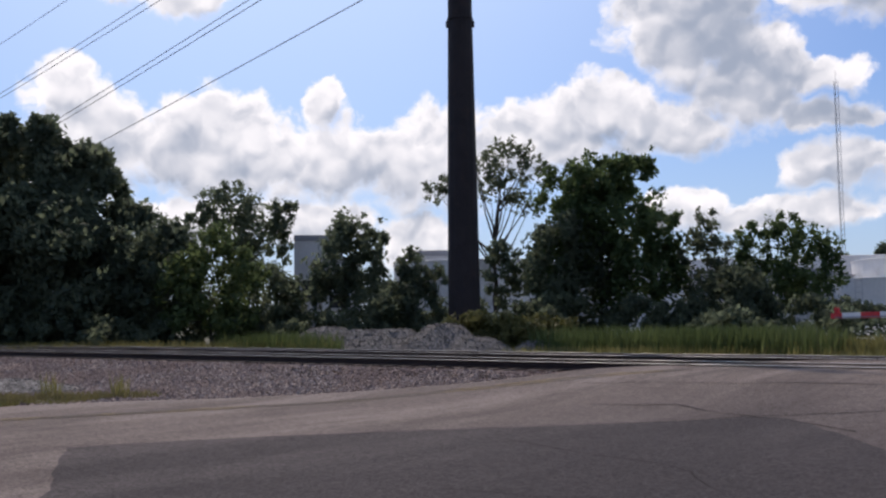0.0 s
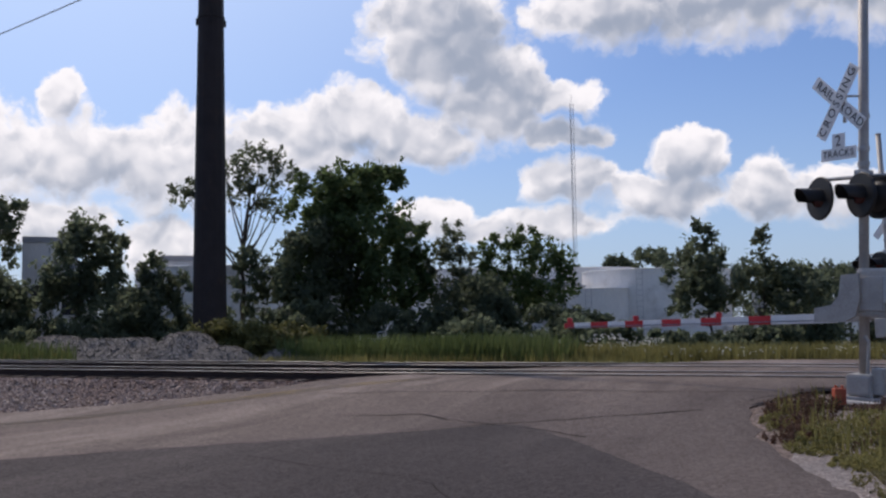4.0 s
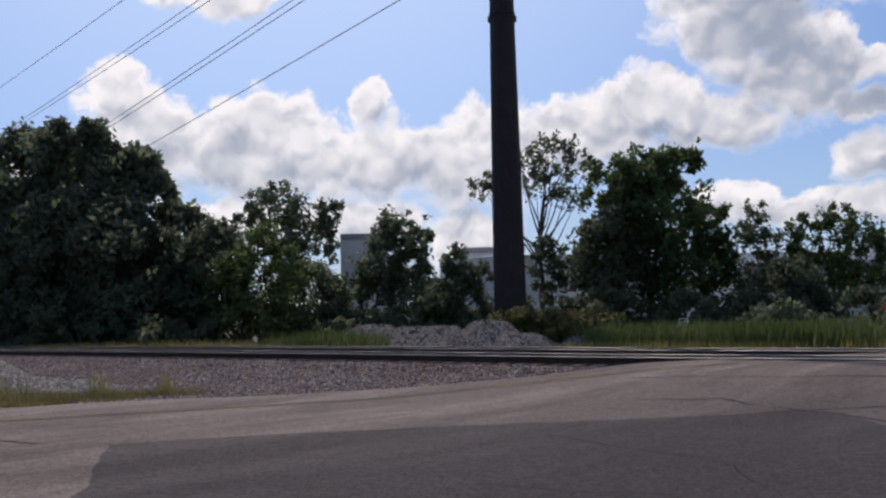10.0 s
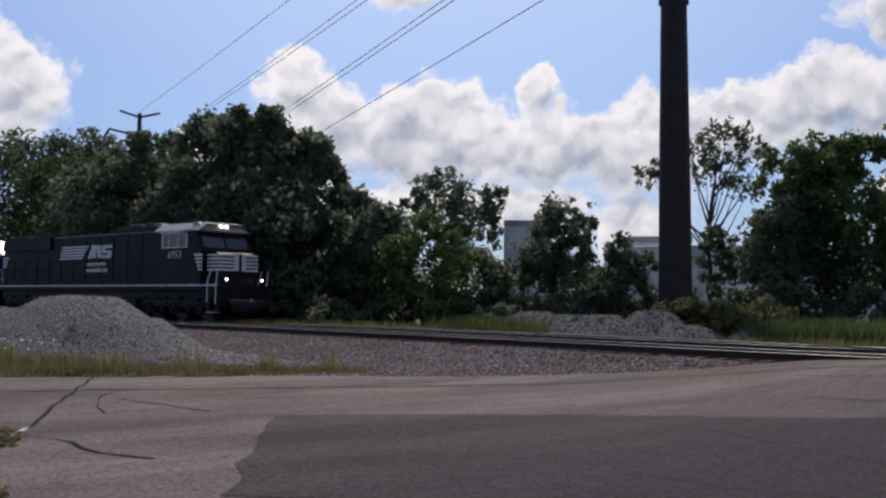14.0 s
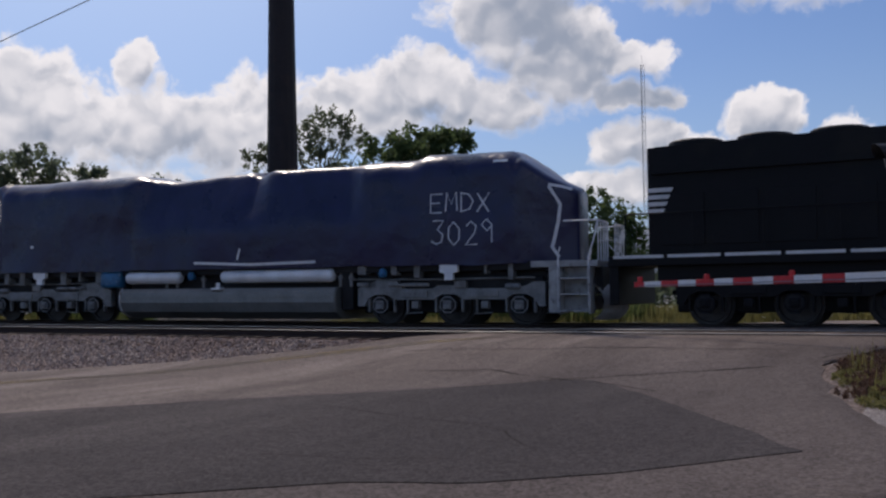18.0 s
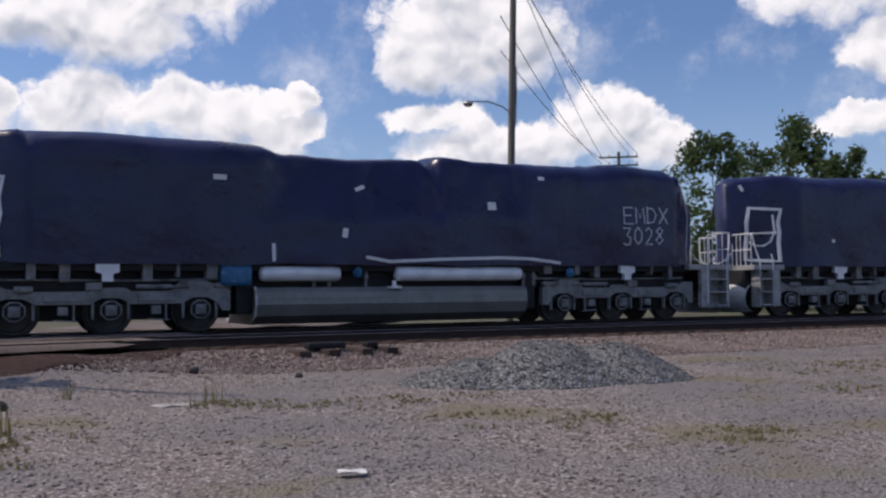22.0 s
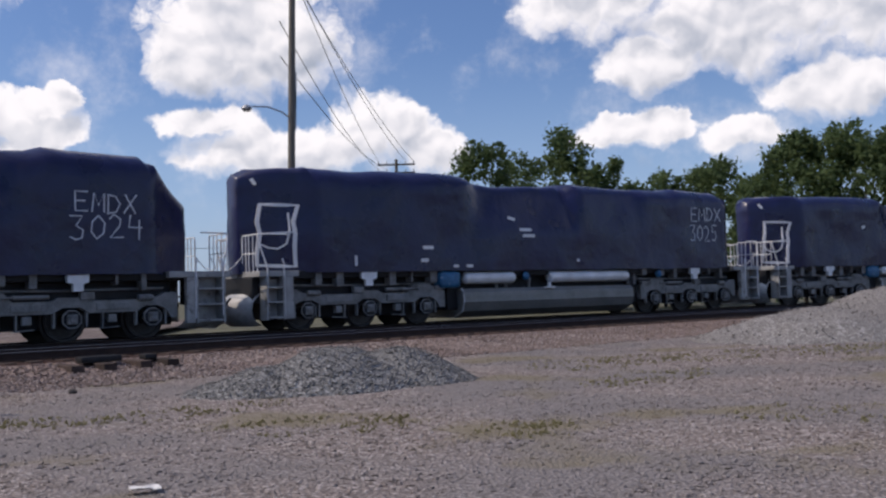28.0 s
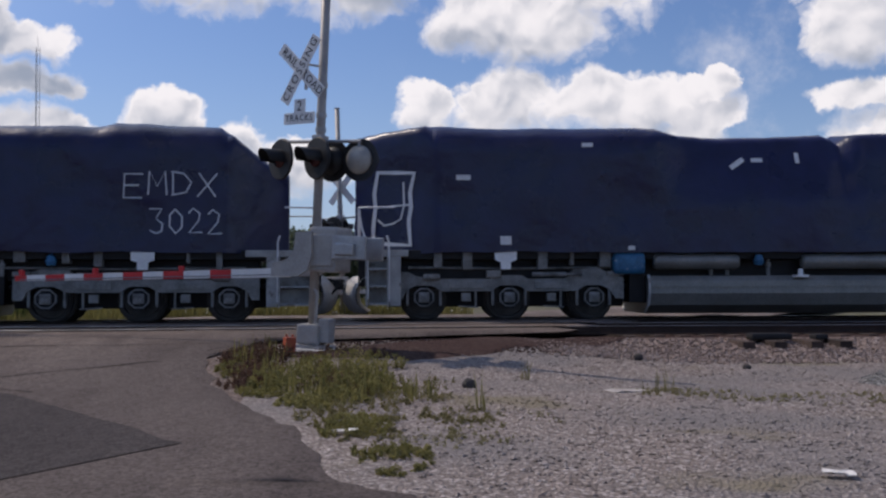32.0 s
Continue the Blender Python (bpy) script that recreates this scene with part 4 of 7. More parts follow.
def add_truck(root, x, paint, flip=1):
    """flip turns the truck end for end, the heavy end of its frames toward the tank."""
    dark = DARK_STEEL if paint is TRUCK else paint
    tr = part("truck", kept("bolster_" + paint.name, bolster, dark), dark, root, "six-wheel truck")
    tr.matrix_basis = pose(x, 0, 0, 0, 0, 180 if flip > 0 else 0)
    for y in (-1.18, 1.18):
        part("side_frame", kept("side_frame%d_%s" % (y > 0, paint.name), lambda: side_frame(y), paint), paint, tr, "cast side frame")
        part("damper", kept("damper%d_%s" % (y > 0, paint.name), lambda: damper(y), paint), paint, tr)
        for bx in (-1.02, 1.02):
            part("brake_rigging", kept("brake%.1f%d_%s" % (bx, y > 0, paint.name), lambda: brake_rigging(y, bx), paint), paint, tr)
        part("spring_cap", kept("spring_cap%d_%s" % (y > 0, paint.name), lambda: spring_cap(y, -1.85), paint, True), paint, tr)
        for k, lug in enumerate(((-.55, -.2, 1.0, 1.18), (2.35, 2.75, 1.05, 1.16))):
            part("frame_lug", kept("lug%d%d_%s" % (k, y > 0, paint.name), lambda: frame_lug(y, *lug), paint), paint, tr)
    for ax in (-2.03, 0, 2.03):
        w = part("wheel_set", kept("wheel_set", wheel_set, WHEEL, False), WHEEL, tr)
        w.location = (ax, 0, 0)
        for y in (-1.26, 1.26):
            b = part("axle_box", kept("axle_box%d_%s" % (y > 0, paint.name), lambda: axle_box(y), paint), paint, tr)
            p = part("axle_plate", kept("axle_plate%d" % (y > 0), lambda: axle_plate(y), DARK_STEEL), DARK_STEEL, tr)
            b.location = p.location = (ax, 0, 0)


def fuel_tank():
    m = Mesh()
    pr = ((-1.0, .13), (-1.42, .34), (-1.52, .62), (-1.5, .92), (-1.38, 1.04), (1.38, 1.04), (1.5, .92), (1.52, .62), (1.42, .34), (1.0, .13))
    n = len(pr)
    xs = (-3.87, -3.84, 3.8, 3.83)
    v = [(x, y * (.97 if i in (0, 3) else 1), z) for i, x in enumerate(xs) for y, z in pr]
    m.add(v, [tuple(range(n)), tuple(range(3 * n, 4 * n))] + [(k * n + i, k * n + (i + 1) % n, (k + 1) * n + (i + 1) % n, (k + 1) * n + i) for k in range(3) for i in range(n)])
    for y in (-1.5, 1.5):
        m.box(-3.8, 3.75, y - .03, y + .03, .76, .79)
    return m


def tank_rim(s):
    return Mesh().tube([(-3.88, s * y, z) for y, z in ((1.02, .15), (1.42, .34), (1.53, .62), (1.51, .92), (1.39, 1.05))], .03, 6)


def reservoir(x0, x1, y):
    return Mesh().lathe((x0, y, 1.38), ((.05, .0), (.15, .03), (.19, .1), (.19, x1 - x0 - .1), (.15, x1 - x0 - .03), (.05, x1 - x0)), 16, "x")


# the two ends differ: panel, inner and outer side of the steps, from the middle of the unit
ENDS = {1: (10.08, 10.34, 11.12), -1: (9.78, 10.06, 10.56)}


def deck_plate(s):
    return Mesh().box(*sorted((s * 9.6, s * (ENDS[s][2] + .24))), -1.5, 1.5, 1.5, 1.66, .02)


def end_sill(s):
    e = ENDS[s][2]
    return Mesh().box(*sorted((s * (e + .06), s * (e + .24))), -1.05, 1.05, .8, 1.5, .02)


def tread(s, y, z):
    _, a, b = ENDS[s]
    m = Mesh().box(*sorted((s * (a + .05), s * (b - .02))), *sorted((y * 1.12, y * 1.52)), z, z + .05, .01)
    return m.box(*sorted((s * (a + .05), s * (b - .02))), *sorted((y * 1.1, y * 1.13)), z, z + .4)


def stringer(s, y, x):
    return Mesh().box(*sorted((s * x, s * (x + .05))), *sorted((y * 1.1, y * 1.54)), .32, 1.5, .01)


def add_platform(root, s):
    deck = part("end_deck", kept("deck%d" % s, lambda: deck_plate(s), PLATFORM_GREY), PLATFORM_GREY, root, "grey end deck")
    part("end_sill", kept("end_sill%d" % s, lambda: end_sill(s), DARK_STEEL), DARK_STEEL, deck)
    for y in (-1, 1):
        for z in (.36, .78, 1.18):
            part("step", kept("step%d%d%.2f" % (s, y, z), lambda: tread(s, y, z), PLATFORM_GREY), PLATFORM_GREY, deck)
        part("step_panel", kept("panel%d%d" % (s, y), lambda: Mesh().box(*sorted((s * ENDS[s][0], s * (ENDS[s][1] - .02))), *sorted((y * 1.34, y * 1.5)), .34, 1.5, .015), PLATFORM_GREY), PLATFORM_GREY, deck)
        for x in ENDS[s][1:]:
            part("step_side", kept("side%d%d%.2f" % (s, y, x), lambda: stringer(s, y, x), PLATFORM_GREY), PLATFORM_GREY, deck)


def plow(s):
    """A blade swept back from the middle and curled like a scoop, with thickness."""
    m = Mesh()
    v, rows = [], ((.14, .0), (.24, .26), (.4, .44), (.6, .5), (.8, .42), (.96, .24), (1.05, .0))
    for k in range(13):
        y = -1.1 + 2.2 * k / 12
        lead = .36 * (1 - abs(y) / 1.1)
        for z, fwd in rows:
            v.append((s * (ENDS[s][2] + .02 + fwd * .6 + lead), y, z + .1 * max(0, abs(y) - .8) * (z < .3)))
    n = len(rows)
    f = [(k * n + i, (k + 1) * n + i, (k + 1) * n + i + 1, k * n + i + 1) for k in range(12) for i in range(n - 1)]
    m.add(v, f)
    m.add([(x - s * .03, y, z) for x, y, z in v], f)
    return m


def step_grab(s, y, outer):
    a = y * 1.5
    _, x0, x1 = ENDS[s]
    if outer:
        return Mesh().tube([(s * x1, a, .5), (s * x1, a, 1.75), (s * (x1 + .14), a * .97, 2.2), (s * (x1 + .22), a * .93, 2.66)], .024)
    return Mesh().tube([(s * x0, a, .45), (s * x0, a, 1.85), (s * (x0 + .05), a, 2.0)], .024)


def end_rail(s, y):
    """The side rail and the balusters across one half of the end."""
    m = Mesh()
    a, e = y * 1.5, ENDS[s][2] + .22
    m.tube([(s * (e - .85), a, 2.66), (s * (e - .22), a, 2.66), (s * (e - .03), a * .93, 2.66), (s * e, a * .75, 2.66), (s * e, a * .3, 2.66), (s * e, a * .27, 2.6), (s * e, a * .27, 1.66)], .022)
    for k in (.9, .72, .55, .42):
        m.tube([(s * e, a * k, 1.66), (s * e, a * k, 2.66)], .017)
    m.tube([(s * e, a * .9, 2.15), (s * e, a * .27, 2.15)], .017)
    m.tube([(s * e, a * .27, 2.1), (s * (e + .25), a * .2, 1.8), (s * (e + .3), 0, 1.72)], .015)
    return m


def coupler(s):
    m = Mesh()
    m.box(*sorted((s * 11.2, s * 11.55)), -.12, .12, .72, .98, .03)
    m.prism([(s * 11.5, .7), (s * 11.63, .74), (s * 11.63, 1.0), (s * 11.5, 1.0)], -.2, .16)
    for y in (-.5, .5):
        m.tube([(s * 11.2, y, .95), (s * 11.4, y, .7), (s * 11.55, y * .8, .5), (s * 11.6, y * .5, .62)], .03)
    return m


def add_under_gear(root, y):
    """Brackets, pipes and fittings hanging under the deck on one side."""
    rnd = random.Random(5)
    for x in (-8.9, -8.2, -6.4, -5.7, -4.9, 4.6, 5.6, 6.3, 8.3, 9.0):
        w, h = rnd.uniform(.04, .14), rnd.uniform(.1, .32)
        part("bracket", kept("bracket%d%.1f" % (y > 0, x), lambda: Mesh().box(x - w, x + w, *sorted((y * 1.05, y * 1.35)), 1.5 - h, 1.62, .02), TRUCK), TRUCK, root)
    for a, b in ((-9.6, -4.2), (4.1, 9.6)):
        part("brake_pipe", kept("pipe%d%.1f" % (y > 0, a), lambda: Mesh().tube([(a, y * 1.15, 1.25), ((a + b) / 2, y * 1.17, 1.22), (b, y * 1.15, 1.25)], .03), TRUCK), TRUCK, root)
    for x in (-2.3, -1.9, -.9, 3.85, 4.2):
        part("valve", kept("valve%d%.2f" % (y > 0, x), lambda: Mesh().lathe((x, y * 1.2, 1.05), ((.001, 0), (.05, 0), (.05, .2), (.08, .22), (.08, .3), (.04, .32), (.04, .45), (.001, .45)), 8), TRUCK), TRUCK, root)
    for x, z in ((5.3, 1.42), (-1.2, 1.42)):
        part("wrapped_valve", kept("wrap%d%.1f" % (y > 0, x), lambda: Mesh().lathe((x, y * 1.4, z - .14), ((.001, 0), (.1, .02), (.13, .12), (.09, .24), (.001, .28)), 9), BLUE_WRAP), BLUE_WRAP, root, "small valve in blue wrap")


def sander(x, y):
    return Mesh().prism([(x - .26, 1.66), (x + .26, 1.66), (x + .26, 1.42), (x + .12, 1.37), (x + .12, 1.2), (x - .12, 1.2), (x - .12, 1.37), (x - .26, 1.42)], y - .06, y + .06)


def plan_half(x):
    """Half width of the wrapped hood: its corners are cut back at both ends."""
    return float(np.interp(x, (-10.9, -10.85, -9.05, -8.9, 9.15, 9.3, 10.55, 10.6), (.3, .36, 1.45, 1.5, 1.5, 1.44, .48, .42)))


def tarp_hood(seed):
    """The wrapped upper body: one sheet drawn over the hood, slack between the high points, with folds."""
    rnd = random.Random(seed)
    j = lambda a: rnd.uniform(-a, a)
    a0, a1, a2, a3 = -3.3 + j(.4), .95 + j(.25), 1.3 + j(.15), 4.4 + j(1.4)
    prof = [(-10.9, 4.42), (-10.6, 4.58), (-9.9, 4.63 + j(.03)), (-8.9, 4.67), (-6, 4.68 + j(.03)), (a0 - .15, 4.67), (a0 + .3, 4.55), (-2.1, 4.46 + j(.06)), (-.6, 4.55 + j(.06)), (a1 - .3, 4.62 + j(.05)),
            (a1, 4.44 + j(.06)), (a2, 4.63 + j(.03)), (3.5, 4.58 + j(.05)), (6.3, 4.57), (6.55, 4.68), (9.0, 4.63), (9.45, 4.3), (10.0, 3.88), (10.35, 3.68), (10.6, 3.58)]
    slack_at = ((-11, 0), (a0 - .25, 0), (a0 + .5, .9 + j(.1)), (a1 - .4, 1.0), (a1, 1.08), (a2 + .15, .35 + j(.25)), (a3, .5 + j(.4)), (a3 + .5, 0), (11, 0))
    xs = np.unique(np.concatenate((np.arange(-10.8, 10.55, .2), [-10.9, -10.85, -9.05, -8.9, a0, a1, a2, 9.15, 9.3, 10.55, 10.6])))
    roof = np.interp(xs, [p[0] for p in prof], [p[1] for p in prof])
    slack = np.interp(xs, [p[0] for p in slack_at], [p[1] for p in slack_at])
    vs, fs = [], []
    ring = 34
    wave = lambda q: 1 - 2 * abs(noise.noise(q))
    for x, top, sl in zip(xs, roof, slack):
        half = plan_half(x)
        low = 1.6 + .05 * noise.noise((x * .8, seed, 0))
        for k in range(ring + 1):
            u = k / ring
            side = -1 if u < .5 else 1
            t = u * 2 if u < .5 else (1 - u) * 2
            r = min(.2 + .28 * max(0, 1 - sl * 2) * (abs(x) < 9.2), half * .5)
            if t < .66:
                y, z = half, low + (top - r - low) * t / .66
            elif t < .82:
                a = (t - .66) / .16 * math.pi / 2
                b = (t - .66) / .16
                y, z = half - r * (.4 * (1 - math.cos(a)) + .6 * b ** 1.3), top - r + (r - .06) * (.4 * math.sin(a) + .6 * b)
            else:
                y, z = (half - r) * (1 - (t - .82) / .18), top - .06 + .06 * (t - .82) / .18
            h = max(0, (z - 2.85) / (top - 2.85))
            y -= sl * .52 * h * (1 if t < .82 else max(0, (half - r) and y / max(.01, half - r)))
            z -= sl * .05 * (t > .6) * (1 - abs(t - .75) * 2)
            fold = .075 * noise.noise((x * .45 + seed, z * .55, side)) + .035 * noise.noise((x * 1.3 + seed, z * 1.0, side * 3)) + .03 * sl * noise.noise((x * .9 + z * 1.2, z * 2.6 - x * .3, seed + side))
            loose = max(0, -8.8 - x) / 2 + .5 * max(0, x - 9.0) / 1.5
            fold += .06 * loose * noise.noise((x * 2.4, z * 2.6 + seed, side * 2)) + .03 * loose * noise.noise((x * 5.5, z * 4.5, seed))
            pleat = .028 * sl * max(0, wave((x * .45 + z * .5 + seed, z * 3.2, side)) - .55) + .03 * max(0, wave((x * 2.1 + seed, z * .5, side + 4)) - .6) * (1 - h * .5)
            vs.append((x, side * max(.0, y + (fold + pleat) * (t < .86)), z + fold * (t > .6) * .7 + pleat * (t > .7)))
    n = ring + 1
    fs = [(i * n + k, i * n + k + 1, (i + 1) * n + k + 1, (i + 1) * n + k) for i in range(len(xs) - 1) for k in range(ring)]
    fs += [tuple(range(n)), tuple(range((len(xs) - 1) * n, len(xs) * n))]
    return Mesh().add(vs, fs)


# painted marks: x, width, foot and height of the letters, then of the number
MARKS = {"3029": (6.81, 1.67, 3.0, .5, 6.83, 1.8, 2.15, .62), "3028": (7.15, 1.65, 2.87, .48, 7.1, 1.5, 2.23, .5), "3027": (6.98, 2.1, 3.03, .5, 7.03, 1.98, 2.33, .54),
         "3026": (6.85, 1.75, 3.28, .46, 6.78, 1.95, 2.62, .5), "3025": (7.2, 1.7, 3.42, .5, 7.07, 1.6, 2.66, .6), "3024": (7.22, 1.5, 3.08, .46, 7.09, 1.8, 2.46, .56),
         "3021": (7.45, 1.62, 2.8, .56, 7.62, 1.8, 1.93, .72), "3023": (7.28, 2.05, 2.78, .54, 7.36, 1.9, 1.97, .58), "3022": (6.87, 2.05, 2.88, .54, 7.46, 1.6, 2.06, .56)}
# scraps of tape: x, z, length, width, tilt
SCRAPS = {"3029": ((-7.6, 2.44, .12, .1, 0), (.61, 2.03, .34, .06, 1.3), (8.8, 4.3, .4, .07, 0)),
          "3028": ((-4.76, 3.69, .32, .12, 0), (-1.07, 3.59, .26, .1, .4), (-1.57, 2.41, .24, .14, 1.4), (2.74, 3.23, .26, .22, 0), (4.32, 4.05, .2, .1, 0), (-3.43, 1.9, .44, .09, 1.6)),
          "3027": ((-3.17, 2.77, .26, .16, .4), (-3.17, 4.1, .3, .1, 1.0), (-2.6, 4.2, .5, .12, -.1), (5.09, 3.11, .26, .2, 0), (-8.29, 1.75, .14, .12, 0), (-10.05, 3.85, .3, .18, 0), (-10.1, 3.66, .4, .08, 0)),
          "3026": ((7.01, 4.1, .16, .14, 0), (2.4, 1.75, .22, .14, 0), (-5.0, 3.3, .26, .12, .3)),
          "3025": ((-1.75, 3.29, .3, .1, -.2), (-1.2, 2.93, .5, .1, 0), (-1.1, 2.73, .5, .1, 0), (-5.2, 2.32, .4, .11, 0), (-5.35, 1.93, .26, .11, 0), (-7.75, 1.93, .3, .08, 1.6), (-4.15, 1.75, .2, .09, 0), (-3.62, 1.75, .26, .09, 0), (1.1, 1.92, .14, .1, 0)),
          "3024": ((5.0, 1.75, .14, .12, 0), (-6.6, 3.7, .3, .12, .2)),
          "3021": ((2.15, 4.15, .32, .1, 0), (5.1, 4.2, .26, .09, 0), (4.1, 3.75, .34, .1, 0), (6.78, 4.25, .14, .1, 0), (7.25, 4.15, .2, .16, .3), (-7.0, 4.1, .2, .12, .2), (-4.4, 3.3, .24, .16, 0), (-1.0, 2.5, .24, .16, 0)),
          "3023": ((-8.3, 3.37, .34, .12, 0), (-5.35, 4.15, .26, .1, 0), (-7.3, 1.88, .26, .2, 0), (-1.65, 3.75, .4, .12, .6), (-1.15, 3.84, .28, .1, 0), (-.15, 3.9, .26, .1, 1.6), (3.0, 3.62, .32, .14, .1), (5.6, 4.08, .12, .1, 0), (-4.3, 1.7, .16, .1, 0)),
          "3022": ((-6.0, 3.6, .3, .12, .1), (.6, 3.3, .26, .12, 0), (3.4, 4.0, .24, .1, .3), (-1.8, 2.2, .22, .16, 0))}
# longer lines of tape
STRIPES = {"3028": (((-1.01, 1.8), (-.33, 1.69), (1.2, 1.76), (3.0, 1.81), (3.9, 1.79), (4.94, 1.68)),), "3029": (((-1.0, 1.8), (1.0, 1.72), (3.2, 1.76)),),
           "3026": (((8.8, 2.69), (9.22, 2.27), (9.63, 1.85)),)}
HATCH = {"3024": ((-.5, 4.22), (.56, 4.4), (.6, 4.16), (-.35, 3.95))}


def wrapped_unit(number, seed):
    root = thing("wrapped_locomotive", "locomotive wrapped in dark blue tarpaulin, hand-painted %s, grey trucks" % number, "locomotive", group="wrapped locomotives in the train")
    cover = tarp_hood(seed)
    over = BVHTree.FromPolygons([Vector(p) for p in cover.v], cover.f)
    hood = part("tarpaulin", cover, TARP, root, "dark blue tarpaulin drawn tight over the hood", True)
    rnd = random.Random(seed)
    x, wide, z, h, x2, wide2, z2, h2 = MARKS[number]
    hand_paint(over, hood, "EMDX", x, z, wide, h, rnd)
    hand_paint(over, hood, number, x2, z2, wide2, h2, rnd)
    for x, z, w, h, a in SCRAPS[number]:
        part("tape_scrap", drape(over, [(x - math.cos(a) * w / 2, z - math.sin(a) * w / 2), (x + math.cos(a) * w / 2, z + math.sin(a) * w / 2)], h / 2), TAPE, hood, "scrap of white tape")
    for line in STRIPES.get(number, ()):
        part("tape_strip", drape(over, list(line), .04), TAPE, hood, "long strip of white tape")
    if number in HATCH:
        part("taped_patch", drape(over, list(HATCH[number]), .035, loop=True), TAPE, hood, "patch outlined in white tape")
    j = lambda a=.04: rnd.uniform(-a, a)
    door = [(-9.54 + j(.02), 1.78), (-9.58 + j(.03), 2.35), (-9.54 + j(.03), 2.7), (-9.57 + j(.03), 3.05), (-9.46 + j(.03), 3.5 + j()), (-10.34 + j(.03), 3.56 + j()), (-10.4 + j(.03), 3.05), (-10.38 + j(.03), 2.72), (-10.42 + j(.03), 2.2), (-10.44 + j(.02), 1.84)]
    part("taped_doorway", drape(over, door, .048, .03, True), TAPE, hood, "doorway outlined in white tape")
    part("doorway_tape", drape(over, [(-9.7 + j(), 3.3), (-9.68 + j(), 2.75), (-9.76 + j(), 2.42), (-9.95, 2.28 + j()), (-10.18, 2.3 + j()), (-10.34, 2.42)], .022, .03), TAPE, hood, "thin line of tape inside the doorway")
    part("doorway_tape", drape(over, [(-9.55, 2.72 + j()), (-10.4, 2.68 + j())], .022, .034), TAPE, hood, "thin line of tape across the doorway")
    part("corner_tape", drape(over, [(-10.55, 4.28), (-10.45 + j(), 4.1)], .04, .03), TAPE, hood)
    if number == "3027":
        h = plan_half(10.6) - .06
        for y0, y1, z0, z1 in ((-h, -h + .07, 1.8, 3.4), (-h, .1, 3.4, 3.47), (.03, .1, 2.1, 3.4)):
            part("nose_tape", Mesh().box(10.59, 10.625, y0, y1, z0, z1), TAPE, hood, "white tape on the end of the wrapped hood")
    if number in ("3029", "3028"):
        part("corner_tape", drape(over, [(9.95, 3.62), (10.2, 3.15), (10.14, 2.68), (10.0, 2.03), (10.15, 1.77)], .035, .03), TAPE, hood, "crooked line of white tape down the corner")
        part("corner_tape", drape(over, [(9.95, 3.66), (10.22, 3.62), (10.45, 3.55)], .035, .034), TAPE, hood, "white tape along the corner's top")
    for s in (-1, 1):
        add_platform(root, s)
        part("snow_plow", kept("plow%d" % s, lambda: plow(s), PLOW_GREY, True), PLOW_GREY, root, "pale grey pilot plow")
        for y in (-1, 1):
            part("handrail", kept("rails%d%d" % (s, y), lambda: end_rail(s, y), TAPE), TAPE, root, "white end handrail")
            for o in (0, 1):
                part("step_grab", kept("grab%d%d%d" % (s, y, o), lambda: step_grab(s, y, o), TAPE), TAPE, root, "white grab rail by the steps")
            part("sand_box", kept("sand_box%d%d" % (s, y), lambda: sander(s * 7.3, y * 1.42), LIGHT_GREY), LIGHT_GREY, root)
        part("coupler", kept("coupler%d" % s, lambda: coupler(s), DARK_STEEL), DARK_STEEL, root)
        add_truck(root, s * 7.2, TRUCK, s)
    part("underframe", kept("underframe", lambda: Mesh().box(-10.3, 10.3, -1.3, 1.3, 1.44, 1.66, .02), DARK_STEEL), DARK_STEEL, root)
    part("centre_sill", kept("centre_sill", lambda: Mesh().box(-9.9, 9.9, -.95, .95, .95, 1.44, .03).box(-4.3, -3.9, -1.2, 1.2, .4, 1.44, .03).box(3.9, 4.25, -1.2, 1.2, .4, 1.44, .03), DARK_STEEL), DARK_STEEL, root)
    part("fuel_tank", kept("fuel_tank", fuel_tank, TANK_GREY), TANK_GREY, root, "long grey fuel tank")
    for y in (-1, 1):
        part("tank_rim", kept("tank_rim%d" % y, lambda: tank_rim(y), PLOW_GREY), PLOW_GREY, root, "pale rim round the tank's end")
    for y in (-1.3, 1.3):
        tone = TANK_GREY if number in ("3021", "3023", "3022") else LIGHT_GREY
        for a, b in ((-3.75, -1.64), (-.14, 3.72)):
            part("air_reservoir", kept("res%.2f%d%s" % (a, y > 0, tone.name), lambda: reservoir(a, b, y), tone, True), tone, root)
        add_under_gear(root, 1 if y > 0 else -1)
    for y in (-1, 1):
        part("filler_cap", kept("filler%d" % y, lambda: Mesh().lathe((-.2, y * 1.44, 1.0), ((.001, 0), (.2, 0), (.2, .05), (.06, .06), (.06, .2), (.001, .2)), 10), LIGHT_GREY), LIGHT_GREY, root, "pale tank filler")
    part("wrapped_fitting", kept("blue_box", lambda: Mesh().box(-4.72, -3.95, -1.5, -1.0, 1.08, 1.6, .12), BLUE_WRAP, True), BLUE_WRAP, root, "fitting in glossy blue wrap")
    return root


